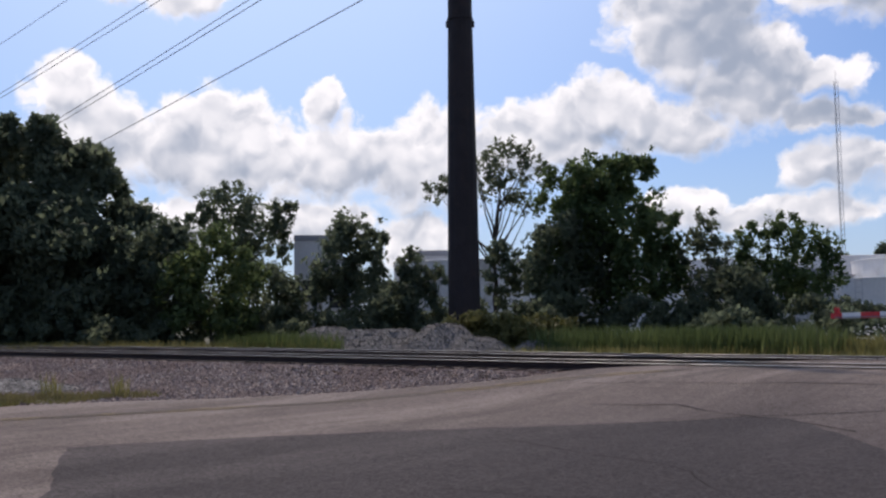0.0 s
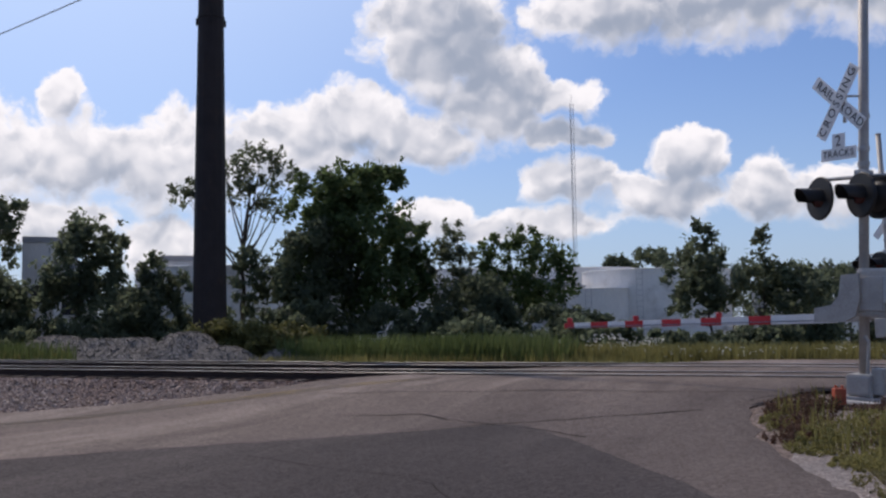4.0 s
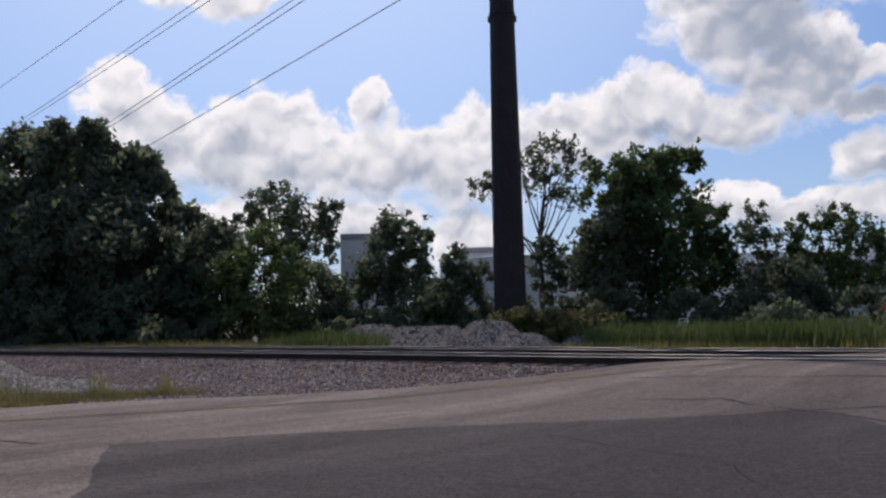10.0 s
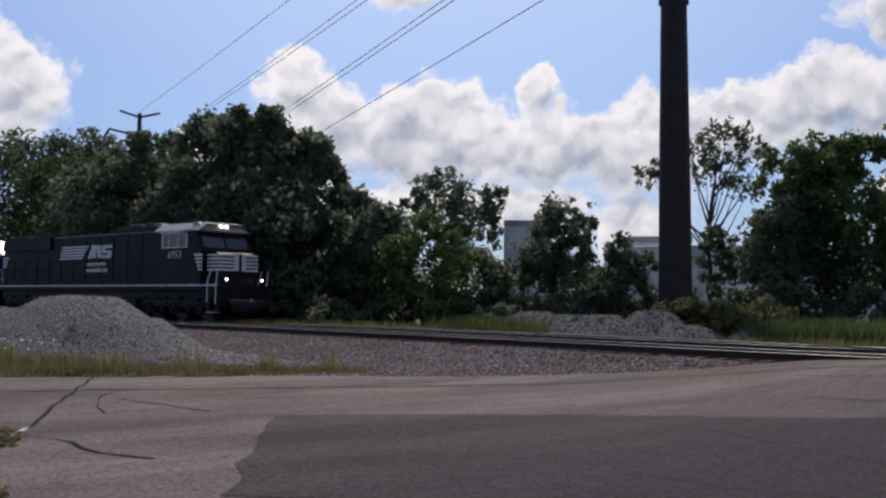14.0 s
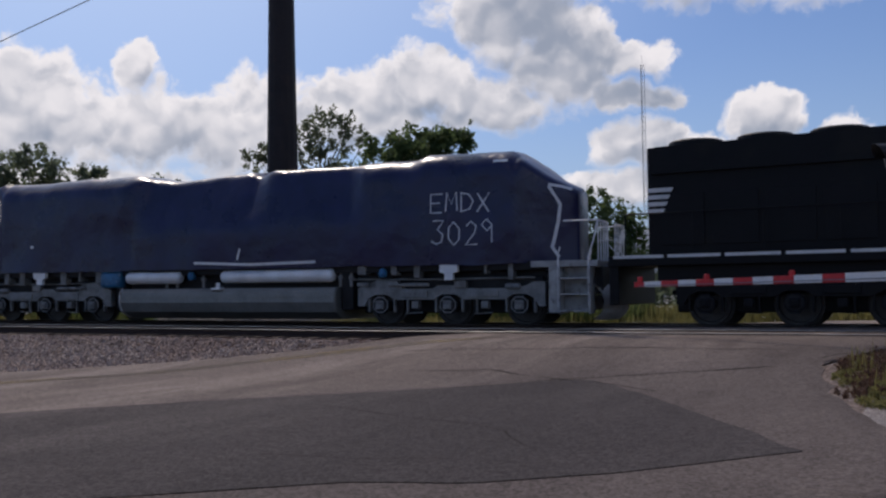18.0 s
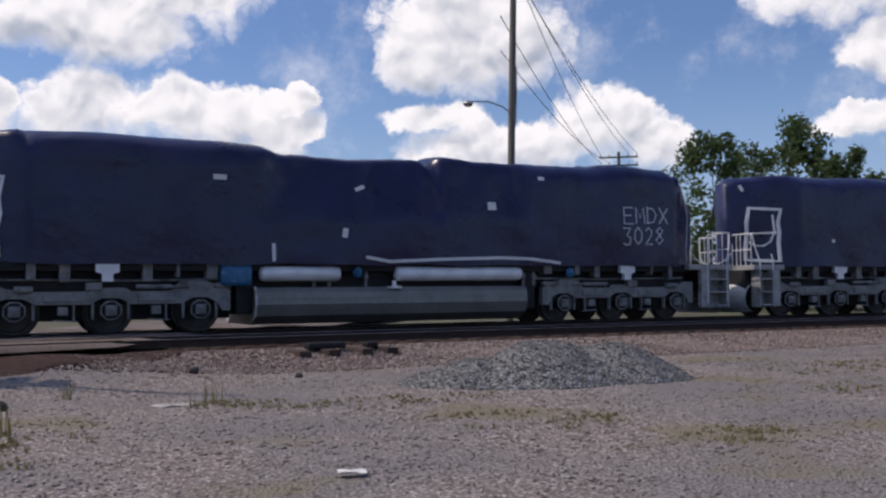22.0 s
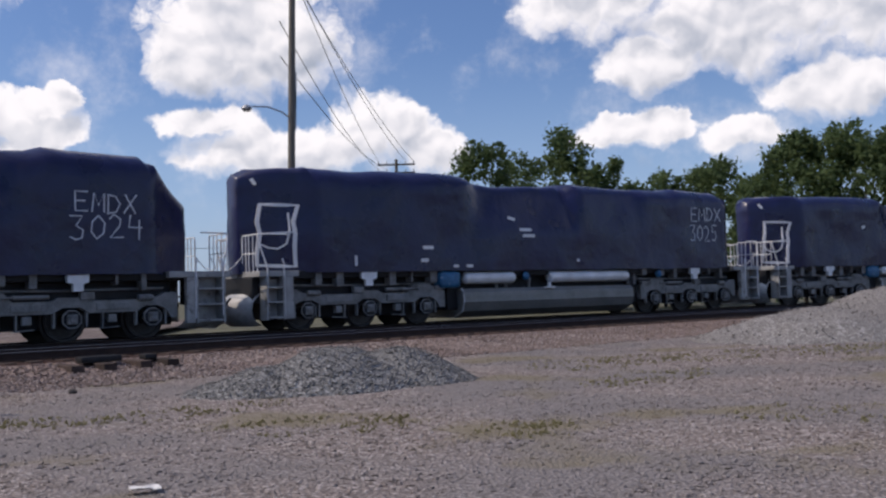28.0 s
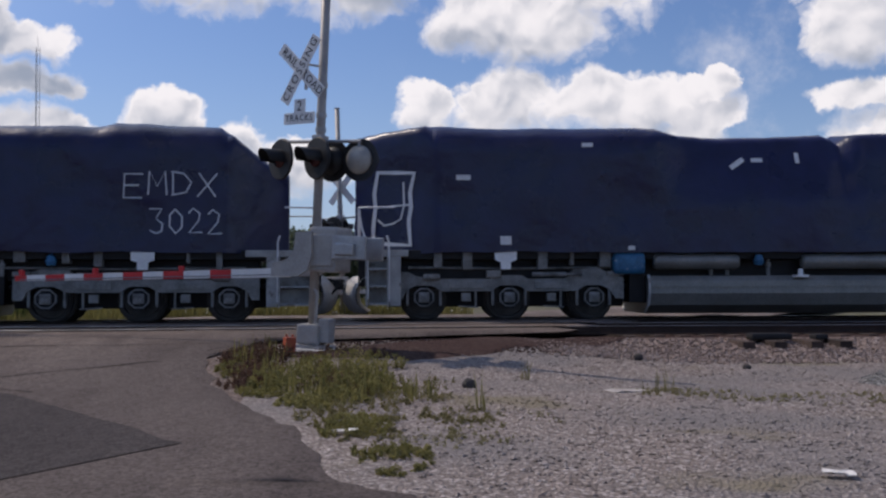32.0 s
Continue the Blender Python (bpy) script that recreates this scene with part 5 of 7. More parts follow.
def lead_locomotive():
    root = thing("lead_locomotive", "black freight locomotive with white stripes on the nose and lit headlights", "locomotive")
    hood = Mesh()
    hood.box(-10.45, 5.5, -1.08, 1.08, 1.7, 4.38, .06)
    hood.prism([(.7, 4.3), (.7, 4.56), (5.5, 4.6), (5.5, 4.3)], -1.08, 1.08)
    hood.prism([(-10.3, 3.7), (-10.2, 4.36), (-5.0, 4.4), (-5.0, 3.7)], -1.22, 1.22)
    h = part("hood", hood, NS_BLACK, root, "black long hood")
    for i in range(12):
        x = -10.15 + i * 1.27
        for y in (-1.1, 1.1):
            part("hood_door", Mesh().box(x, x + 1.1, y - .012, y + .012, 1.95, 3.2, .008), NS_BLACK, h)
            if i > 4:
                part("hood_door", Mesh().box(x, x + 1.1, y - .012, y + .012, 3.3, 4.25, .008), NS_BLACK, h)
    part("blower_housing", Mesh().box(1.2, 4.3, -1.0, 1.0, 4.35, 4.68, .08), NS_BLACK, h)
    part("roof_hatch", Mesh().box(-4.3, -.2, -.75, .75, 4.3, 4.46, .05), NS_BLACK, h)
    for x in (-9.5, -7.8, -6.1, 2.0, 3.4):
        part("roof_fan", Mesh().lathe((x, 0, 4.36 if x < 0 else 4.6), ((.68, 0), (.68, .2), (.62, .24), (.3, .2), (.001, .2)), 20), NS_BLACK, h)
    part("exhaust_stack", Mesh().cyl((-1.6, 0, 4.4), (-1.6, 0, 4.62), .22, 10), NS_BLACK, h)
    for y in (-1, 1):
        part("roof_edge", Mesh().box(-4.9, 5.4, *sorted((y * 1.06, y * 1.1)), 4.33, 4.36), ROOF_GREY, h, "pale edge along the hood roof")
    cab = Mesh()
    cab.prism([(5.5, 1.7), (5.5, 4.35), (8.5, 4.3), (8.95, 3.35), (8.95, 1.7)], -1.52, 1.52)
    c = part("cab", cab, NS_BLACK, root, "black wide cab")
    roof = Mesh()
    for y0, y1, z0, z1 in ((-1.6, -1.1, 4.3, 4.66), (-1.1, 1.1, 4.66, 4.72), (1.1, 1.6, 4.66, 4.3)):
        roof.add([(5.4, y0, z0), (8.5, y0, z0), (8.3, y1, z1) if y0 < 0 else (8.5, y1, z1), (5.4, y1, z1), (5.4, y0, z0 - .07), (8.85, y0, z0 - .07), (8.85, y1, z1 - .07), (5.4, y1, z1 - .07)],
                 [(0, 1, 2, 3), (4, 5, 6, 7), (0, 1, 5, 4), (1, 2, 6, 5), (2, 3, 7, 6), (3, 0, 4, 7)])
    roof.prism([(8.05, 4.7), (8.4, 4.68), (8.92, 4.28), (8.8, 4.2), (8.05, 4.25)], -1.3, 1.3)
    part("cab_roof", roof, CAB_ROOF, c, "pale grey cab roof")
    for s in (-1, 1):
        frame_ = Mesh()
        for x0, x1, z0, z1 in ((5.95, 7.95, 4.1, 4.15), (5.95, 7.95, 3.45, 3.5), (5.95, 6.03, 3.5, 4.1), (6.5, 6.56, 3.5, 4.1), (7.2, 7.26, 3.5, 4.1), (7.86, 7.95, 3.5, 4.1)):
            frame_.box(x0, x1, *sorted((s * 1.5, s * 1.55)), z0, z1)
        part("window_frame", frame_, NS_WHITE, c, "pale window frame")
        part("visor", Mesh().prism([(6.1, 4.16), (7.7, 4.16), (7.7, 4.22), (6.1, 4.22)], *sorted((s * 1.5, s * 1.75))), NS_WHITE, c)
        for x0, x1 in ((6.05, 6.5), (6.56, 7.2), (7.26, 7.85)):
            part("side_window", Mesh().box(x0, x1, *sorted((s * 1.5, s * 1.535)), 3.5, 4.1), GLASS, c, "dark cab side window")
        y0, y1 = sorted((s * 1.3, s * .06))
        ws = Mesh().add([(8.58, y0, 4.2), (8.58, y1, 4.2), (8.94, y1, 3.46), (8.94, y0, 3.46), (8.52, y0, 4.2), (8.52, y1, 4.2), (8.87, y1, 3.46), (8.87, y0, 3.46)], [(0, 1, 2, 3), (4, 5, 6, 7), (0, 1, 5, 4), (2, 3, 7, 6)])
        part("windshield", ws, GLASS, c, "dark windshield pane")
    nose = Mesh().prism([(8.9, 1.7), (8.9, 3.34), (9.5, 3.26), (9.85, 3.1), (9.9, 1.7)], -1.1, 1.1)
    nz = part("nose", nose, NS_BLACK, root, "black short nose")
    st = Mesh()
    for i in range(5):
        z = 2.36 + i * .17
        x0 = 8.84 - i * .02
        for s in (-1, 1):
            st.prism([(x0 - i * .06, z), (8.96, z), (8.96, z + .1), (x0 - .04 - i * .06, z + .1)], *sorted((s * 1.4, s * 1.535)))
            st.box(8.94, 9.84, *sorted((s * 1.05, s * 1.115)), z, z + .1)
        st.box(9.82, 9.92, -1.115, 1.115, z, z + .1)
    part("nose_stripe", st, NS_WHITE, nz, "white stripes round the nose")
    part("nose_emblem", Mesh().box(9.91, 9.93, -.34, .34, 2.34, 3.16), NS_BLACK, nz, "plain black block in the stripes")
    for a, b in ((-.34, -.06), (.12, .34)):
        part("nose_emblem", Mesh().prism([(9.92, 2.36), (9.945, 2.36), (9.945, 3.13), (9.92, 3.13)], a, b), NS_WHITE, nz, "plain white block in the stripes")
    num = text_mesh("cab_number", "6953", .5, NS_WHITE, .01, 1.1)
    n_ = part("cab_number", num, NS_WHITE, c)
    n_.matrix_basis = Matrix.Translation((7.0, -1.54, 3.12)) @ pose(0, 0, 0, 90, 0, 0)
    y0, y1 = -1.16, -1.09
    for i in range(5):
        z = 3.12 + i * .15
        part("emblem_stripe", Mesh().prism([(-4.02 + i * .05, z), (-1.8 + i * .14, z), (-1.72 + i * .14, z + .09), (-3.99 + i * .05, z + .09)], y0, y1), NS_WHITE, h, "white slanted stripe")
    em = Mesh()
    for out in (((-1.2, 3.12), (-.9, 3.12), (-.5, 3.8), (-.8, 3.86)), ((-.72, 3.14), (-.48, 3.14), (-.48, 3.8), (-.72, 3.8)), ((-.5, 3.8), (-.26, 3.8), (.02, 3.14), (-.22, 3.14)), ((-.22, 3.14), (.03, 3.14), (.03, 3.8), (-.22, 3.8))):
        em.prism(list(out), y0, y1)
    part("side_emblem", em, NS_WHITE, h, "white angular emblem shape")
    em = Mesh()
    for out in (((.14, 3.12), (.9, 3.12), (.98, 3.28), (.14, 3.28)), ((.72, 3.28), (.99, 3.28), (.99, 3.5), (.72, 3.5)), ((.16, 3.38), (.95, 3.38), (.95, 3.52), (.16, 3.52)), ((.14, 3.52), (.4, 3.52), (.4, 3.7), (.14, 3.7)), ((.16, 3.64), (1.02, 3.64), (1.05, 3.8), (.2, 3.8))):
        em.prism(list(out), y0, y1)
    part("side_emblem", em, NS_WHITE, h, "white angular emblem shape")
    for i in range(4):
        part("rear_stripe", Mesh().prism([(-10.44, 2.75 + i * .17), (-10.05 + i * .07, 2.75 + i * .17), (-10.0 + i * .07, 2.85 + i * .17), (-10.44, 2.85 + i * .17)], -1.12, -1.0), NS_WHITE, h, "short white stripe at the hood's end")
    for z, x0, k in ((2.7, -1.26, 7), (2.4, -1.33, 8)):
        for i in range(k):
            part("lettering_bar", Mesh().prism([(x0 + i * .255, z), (x0 + i * .255 + .17, z), (x0 + i * .255 + .21, z + .19), (x0 + i * .255 + .04, z + .19)], y0, y1), NS_WHITE, h)
    deck = Mesh().box(-11.35, 10.3, -1.5, 1.5, 1.45, 1.7, .02)
    d = part("deck", deck, NS_BLACK, root, "black walkway deck")
    for k in range(16):
        x = -11.2 + k * 1.36
        for s in (-1, 1):
            part("sill_stripe", Mesh().box(x, min(10.25, x + 1.25), *sorted((s * 1.5, s * 1.525)), 1.64, 1.715), NS_WHITE, d, "white dash along the sill")
    rl = Mesh()
    for s in (-1, 1):
        for x in np.arange(-10.9, 5.6, 1.65):
            rl.tube([(x, s * 1.46, 1.7), (x, s * 1.46, 2.72)], .018)
        rl.tube([(-10.9, s * 1.46, 2.72), (5.3, s * 1.46, 2.72)], .018)
    part("walkway_rail", rl, NS_BLACK, root, "thin black walkway handrail")
    fr = Mesh()
    for s in (-1, 1):
        fr.tube([(9.5, s * 1.5, .9), (9.5, s * 1.5, 1.85), (9.75, s * 1.5, 2.35)], .028)
        fr.tube([(10.12, s * 1.5, .8), (10.12, s * 1.5, 1.7), (10.22, s * 1.5, 2.4)], .028)
        fr.box(9.45, 10.15, *sorted((s * 1.2, s * 1.52)), .42, .46)
    part("step_rail", fr, NS_WHITE, root, "pale grab rails at the front steps")
    pl = Mesh()
    for z in (.45, .85, 1.2):
        for s in (-1, 1):
            pl.box(9.45, 10.15, *sorted((s * 1.1, s * 1.5)), z, z + .05)
    part("front_step", pl, NS_BLACK, root, "black front steps")
    for x in (-11.35, 10.05):
        part("pilot", Mesh().box(x, x + .25, -1.45, 1.45, .5, 1.5, .03), NS_BLACK, root)
    part("snow_plow", kept("plow_black", lambda: plow(1), NS_BLACK, True), NS_BLACK, root).location.x = -.62
    for s in (-1, 1):
        part("coupler", kept("coupler%d" % s, lambda: coupler(s), DARK_STEEL), DARK_STEEL, root).location.x = -1.05 if s > 0 else 0
        add_truck(root, 6.7 if s > 0 else -7.0, NS_BLACK, s)
    part("centre_sill", kept("centre_sill_black", lambda: Mesh().box(-10.2, 9.6, -1.2, 1.2, .95, 1.46, .03), NS_BLACK), NS_BLACK, root)
    part("fuel_tank", kept("black_tank", fuel_tank, NS_BLACK), NS_BLACK, root, "black fuel tank")
    for y in (-.17, .17):
        part("headlight", Mesh().cyl((8.6, y, 4.5), (8.72, y, 4.48), .085, 12), LAMP_ON, c, "lit round headlight")
    for y in (-1.05, 1.05):
        part("ditch_light", Mesh().cyl((10.29, y, 1.95), (10.35, y, 1.95), .06, 12), LAMP_ON, root, "lit low front light")
    return root


lead = lead_locomotive()
wrapped = [wrapped_unit(num, 11 + 7 * i) for i, num in enumerate(("3029", "3028", "3027", "3026", "3025", "3024", "3021", "3023", "3022"))]


def ride(s):
    """The pose of a car whose middle is s along the track: its two trucks stand on the line."""
    ax, ay, _ = on_track(s - 7.2)
    bx, by, _ = on_track(s + 7.2)
    za, zb = track_z(s - 7.2), track_z(s + 7.2)
    return pose((ax + bx) / 2, (ay + by) / 2, (za + zb) / 2, 0, -math.degrees(math.atan2(zb - za, 14.4)), math.degrees(math.atan2(by - ay, bx - ax)))


def motions():
    for i, car in enumerate([lead] + wrapped):
        walk(car, [(t, ride(START + SPEED * t - PITCH * (i - 1) - PITCH / 2)) for t in range(33)])

# ---- the crossing's signals ----
def set_on(ob, x, y, turn=0.0, z=None, lean=0.0):
    ob.matrix_basis = pose(x, y, ground_z(x, y) if z is None else z, 0, lean, turn)
    return ob


def light_unit(root, x, y, z, turn, name="signal_light", back=SIGN_BLACK):
    """A round backing plate with a hood and lens; it looks along -y of its own before the turn."""
    plate = part(name, Mesh().lathe((0, 0, 0), ((.335, -.02), (.35, 0), (.35, .02), (.001, .022)), 28, "y"), SIGN_BLACK, root, "black round signal light")
    part("housing", Mesh().lathe((0, 0, 0), ((.24, .02), (.23, .06), (.16, .13), (.06, .17), (.001, .175)), 24, "y"), back, plate, "pale round lamp housing" if back is LENS_BACK else "black lamp housing", True)
    plate.matrix_basis = pose(x, y, z, 0, 0, turn)
    hood = Mesh()
    n, v = 14, []
    for k, (yy, r) in enumerate(((-.02, .165), (-.3, .15), (-.3, .142), (-.02, .157))):
        v += [(math.cos(math.pi * (-.12 + 1.24 * i / (n - 1))) * r, yy - (.1 * math.sin(math.pi * i / (n - 1)) if yy < -.1 else 0), math.sin(math.pi * (-.12 + 1.24 * i / (n - 1))) * r) for i in range(n)]
    hood.add(v, [(k * n + i, k * n + i + 1, ((k + 1) % 4) * n + i + 1, ((k + 1) % 4) * n + i) for k in range(4) for i in range(n - 1)])
    part("hood", hood, SIGN_BLACK, plate)
    part("lens", Mesh().lathe((0, 0, 0), ((.15, -.022), (.14, -.05), (.08, -.07), (.001, -.075)), 20, "y"), LENS, plate, "dark red lens")
    return plate


def crossbuck(root, z, lean, y0, tracks=True, turn=0.0, aside=0.0):
    sign = part("crossbuck", Mesh().box(-.02, .02, -.02, .02, z - .3, z + .3), GALV, root, "white X-shaped sign board")
    sign.matrix_basis = pose(aside, aside * .5, 0, 0, 0, turn)
    part("bracket", Mesh().tube([(aside, aside * .5 + y0, z + .1), (0, 0, z + .1)], .02).tube([(aside, aside * .5 + y0, z - .15), (0, 0, z - .15)], .02), GALV, root)
    for word, a in (("RAILROAD", -49), ("CROSSING", 49)):
        y = y0 - (.02 if a > 0 else 0)
        arm = part("blade", Mesh().box(-.62, .62, -.008, .008, -.105, .105, .003), SIGN_WHITE, sign)
        arm.matrix_basis = Matrix.Translation((0, y, z)) @ pose(0, 0, 0, 0, -a - lean, 0)
        words = ("RAIL", "ROAD") if word == "RAILROAD" else (word,)
        for i, wd in enumerate(words):
            t = part("lettering", text_mesh("lettering", wd, .19 if len(wd) < 5 else .2, SIGN_BLACK, .002, 1.12 if len(wd) < 5 else 1.3), SIGN_BLACK, sign)
            shift = 0 if len(words) == 1 else (-.34, .34)[i]
            t.matrix_basis = Matrix.Translation((0, y - .011, z)) @ pose(0, 0, 0, 0, -a - lean, 0) @ pose(shift, 0, 0, 90, 0, 0)
    if tracks:
        p = part("track_plate", Mesh().box(-.12, .12, y0 - .01, y0 + .01, z - .72, z - .48, .003), SIGN_WHITE, sign, "white number plate below the crossbuck")
        t = part("numeral", text_mesh("numeral", "2", .24, SIGN_BLACK, .002), SIGN_BLACK, p)
        t.matrix_basis = pose(0, y0 - .013, z - .6, 90, 0, 0)
        p = part("track_plate", Mesh().box(-.34, .34, y0 - .01, y0 + .01, z - .89, z - .7, .003), SIGN_WHITE, sign, "white plate reading TRACKS")
        t = part("lettering", text_mesh("tracks", "TRACKS", .15, SIGN_BLACK, .002, 1.15), SIGN_BLACK, p)
        t.matrix_basis = pose(0, y0 - .013, z - .795, 90, 0, 0)


def crossing_signal(label, height):
    root = thing("crossing_signal", label, "crossing signal", group="crossing signals")
    post = part("mast", Mesh().cyl((0, 0, .3), (0, 0, height), .075, 18), ALU, root, "round grey aluminium mast", True)
    part("cap", Mesh().lathe((0, 0, height), ((.08, -.02), (.08, .03), (.001, .06)), 16), ALU, post)
    base = Mesh().box(-.2, .2, -.2, .2, .08, .42, .05)
    base.box(-.3, .3, -.3, .3, 0, .08, .02)
    for a in (-.24, .24):
        for b in (-.24, .24):
            base.cyl((a, b, .06), (a, b, .16), .025, 6)
    part("base", base, ALU, root, "cast base bolted to a footing")
    part("footing", Mesh().box(-.42, .42, -.42, .42, -.5, .03, .03), CONCRETE, root)
    cb = Mesh().box(.16, .36, -.12, .12, .12, .52, .03)
    cb.tube([(.1, -.1, .4), (.12, -.1, .9), (.06, -.1, 1.0)], .03)
    part("junction_box", cb, ALU, root)
    z = 3.14
    arm = Mesh().tube([(-.75, 0, z + .3), (.75, 0, z + .3)], .03, 8)
    arm.box(-.1, .1, -.12, .12, z + .2, z + .4, .02)
    for s in (-1, 1):
        arm.cyl((s * .72, 0, z + .3), (s * .72, 0, z + .1), .025, 8)
    part("cross_arm", arm, GALV, root)
    for x, y, t in ((-.7, -.06, -26), (.72, .06, 172), (.06, -.2, -26), (.14, .22, 168)):
        light_unit(root, x, y, z, t, back=LENS_BACK if x > .5 else SIGN_BLACK)
    for zz in (height * .62, height * .62 - .5, 3.6):
        part("band", Mesh().cyl((0, 0, zz), (0, 0, zz + .07), .09, 14), GALV, root)
    return root


signal = crossing_signal("grey level-crossing signal with crossbuck, round lights and gate", 7.0)
signal.matrix_basis = pose(-.275, 16.3, -.2, 0, 2.7, -28)
crossbuck(signal, 4.59, 8.0, -.13, turn=-14, aside=-.24)
top = Mesh().tube([(-.9, 0, 6.84), (.1, 0, 6.78)], .015)
part("top_bracket", top, GALV, signal)

mech = Mesh().box(.0, .52, -.26, .3, 1.28, 2.02, .05)
mech.box(.06, .46, -.3, -.24, 1.38, 1.9, .02)
g = part("gate_mechanism", mech, ALU, signal, "grey gate motor housing")
cw = Mesh().box(.48, 1.08, -.36, -.3, 1.5, 1.88, .02)
cw.box(.55, .9, -.42, -.34, 1.56, 1.76, .03)
part("counterweight", Mesh().box(.48, 1.08, .3, .36, 1.5, 1.88, .02), GALV, g)
part("counterweight", cw, GALV, g, "counterweight plates")
sp = Mesh().prism([(-.62, 1.18), (-.62, 1.4), (-.34, 1.46), (-.22, 1.6), (-.18, 1.92), (.1, 1.94), (.12, 1.56), (.05, 1.3), (-.12, 1.2)], -.36, -.31)
sp.prism([(-.62, 1.18), (-.62, 1.4), (-.34, 1.46), (-.22, 1.6), (-.18, 1.92), (.1, 1.94), (.12, 1.56), (.05, 1.3), (-.12, 1.2)], .31, .36)
part("gate_bracket", sp, ALU, g, "curved side arms of the gate")

gate = thing("gate_arm", "lowered red and white striped crossing gate arm with small red lamps", "gate arm")
LEN = 5.45
hx, hy, hz = -.62, 16.42, 1.07
gate.matrix_basis = Matrix.Translation((hx, hy, hz)) @ pose(0, 0, 0, 0, .7, 180 - 23)
def arm_piece(a, b, red):
    w = .078 - .028 * (a + b) / 2 / LEN
    part("stripe", Mesh().box(a, b, -.022, .022, -w, w, .004), RED if red else SIGN_WHITE, gate, "red stripe" if red else "white stripe")


at_ = 0.0
for mid in (1.29, 2.2, 3.0, 3.8, 4.6, 5.4):
    lo, hi = mid - .2, min(LEN, mid + .2)
    arm_piece(at_, lo, False), arm_piece(lo, hi, True)
    at_ = hi
for d in (LEN - .13, 3.77, 2.05):
    l = part("arm_lamp", Mesh().box(d - .04, d + .04, -.04, .04, .05, .15, .015), RED, gate, "small red arm lamp")
    part("lens", Mesh().cyl((d, -.04, .1), (d, -.06, .1), .035, 10), LENS, l)
part("wire", Mesh().tube([(.1, .03, -.03), (LEN - .1, .03, -.03)], .008), WIRE, gate)

marker = thing("marker_box", "small weathered orange-red box on the signal's footing", "marker", mesh=Mesh().box(-.085, .085, -.08, .08, 0, .34, .02), material=ORANGE)
marker.matrix_basis = pose(-.62, 15.6, -.3, 0, 2, 20)
for dx in (-.05, .05):
    part("bolt", Mesh().cyl((dx, 0, .34), (dx, 0, .38), .02, 6), ORANGE, marker)

signal2 = crossing_signal("second grey level-crossing signal beyond the tracks with its gate down", 6.9)
signal2.matrix_basis = pose(.54, 30.6, -.5, 0, 1.9, 150)
crossbuck(signal2, 4.4, 0, -.13, False)
part("gate_mechanism", Mesh().box(-.1, .42, -.26, .3, 1.02, 1.6, .05), ALU, signal2)
part("gate_arm", Mesh().box(-5.2, -.4, -.3, -.26, 1.05, 1.17, .01), SIGN_WHITE, signal2, "white far gate arm")

# ---- masts, poles and wires ----
def monopole():
    root = thing("steel_monopole", "tall dark weathering-steel transmission monopole tapering upward", "pylon")
    m = Mesh()
    n = 14
    m.lathe((0, 0, 0), ((.78, -1), (.75, 3), (.7, 8), (.61, 14.4)), n)
    part("lower_shaft", m, CORTEN, root)
    part("flange", Mesh().lathe((0, 0, 15.9), ((.58, 0), (.63, .02), (.63, .12), (.58, .14)), n), CORTEN, root, "flange ring where two lengths join")
    for a in range(4):
        b = part("step_lug", Mesh().box(.58, .68, -.04, .04, 15.6, 15.9), CORTEN, root)
        b.matrix_basis = pose(0, 0, 0, 0, 0, 90 * a + 20)
    part("upper_shaft", Mesh().lathe((0, 0, 14.4), ((.605, 0), (.5, 8), (.38, 17), (.3, 20))), CORTEN, root)
    for z, l in ((18.9, 1.1), (22.4, 1.3), (26.0, 1.3), (29.3, 1.2)):
        part("cross_arm", Mesh().cyl((-l, 0, z + .5), (0, 0, z), .07, 8, .12).cyl((l, 0, z + .5), (0, 0, z), .07, 8, .12), CORTEN, root)
    return root


MONO = (-27.3, 35.9)
set_on(monopole(), *MONO, 20, -.65)

far_pole = thing("transmission_pole", "distant steel transmission pole with upswept arms", "pylon", at=pose(-139, 55, -.7, 0, 0, 68))
part("shaft", Mesh().cyl((0, 0, -1), (0, 0, 30.2), .5, 12, .3), CORTEN, far_pole)
part("cross_arm", Mesh().tube([(-2.8, 0, 30.4), (0, 0, 29.6), (2.9, 0, 30.4)], .17), CORTEN, far_pole)
part("cross_arm", Mesh().tube([(-5.0, 0, 26.2), (-4.2, 0, 27.6), (0, 0, 26.8)], .2), CORTEN, far_pole)
for x, z in ((-5.0, 26.2), (-4.2, 27.6)):
    part("insulator", Mesh().cyl((x, 0, z), (x - .3, 0, z - 2), .08, 6), GALV, far_pole)

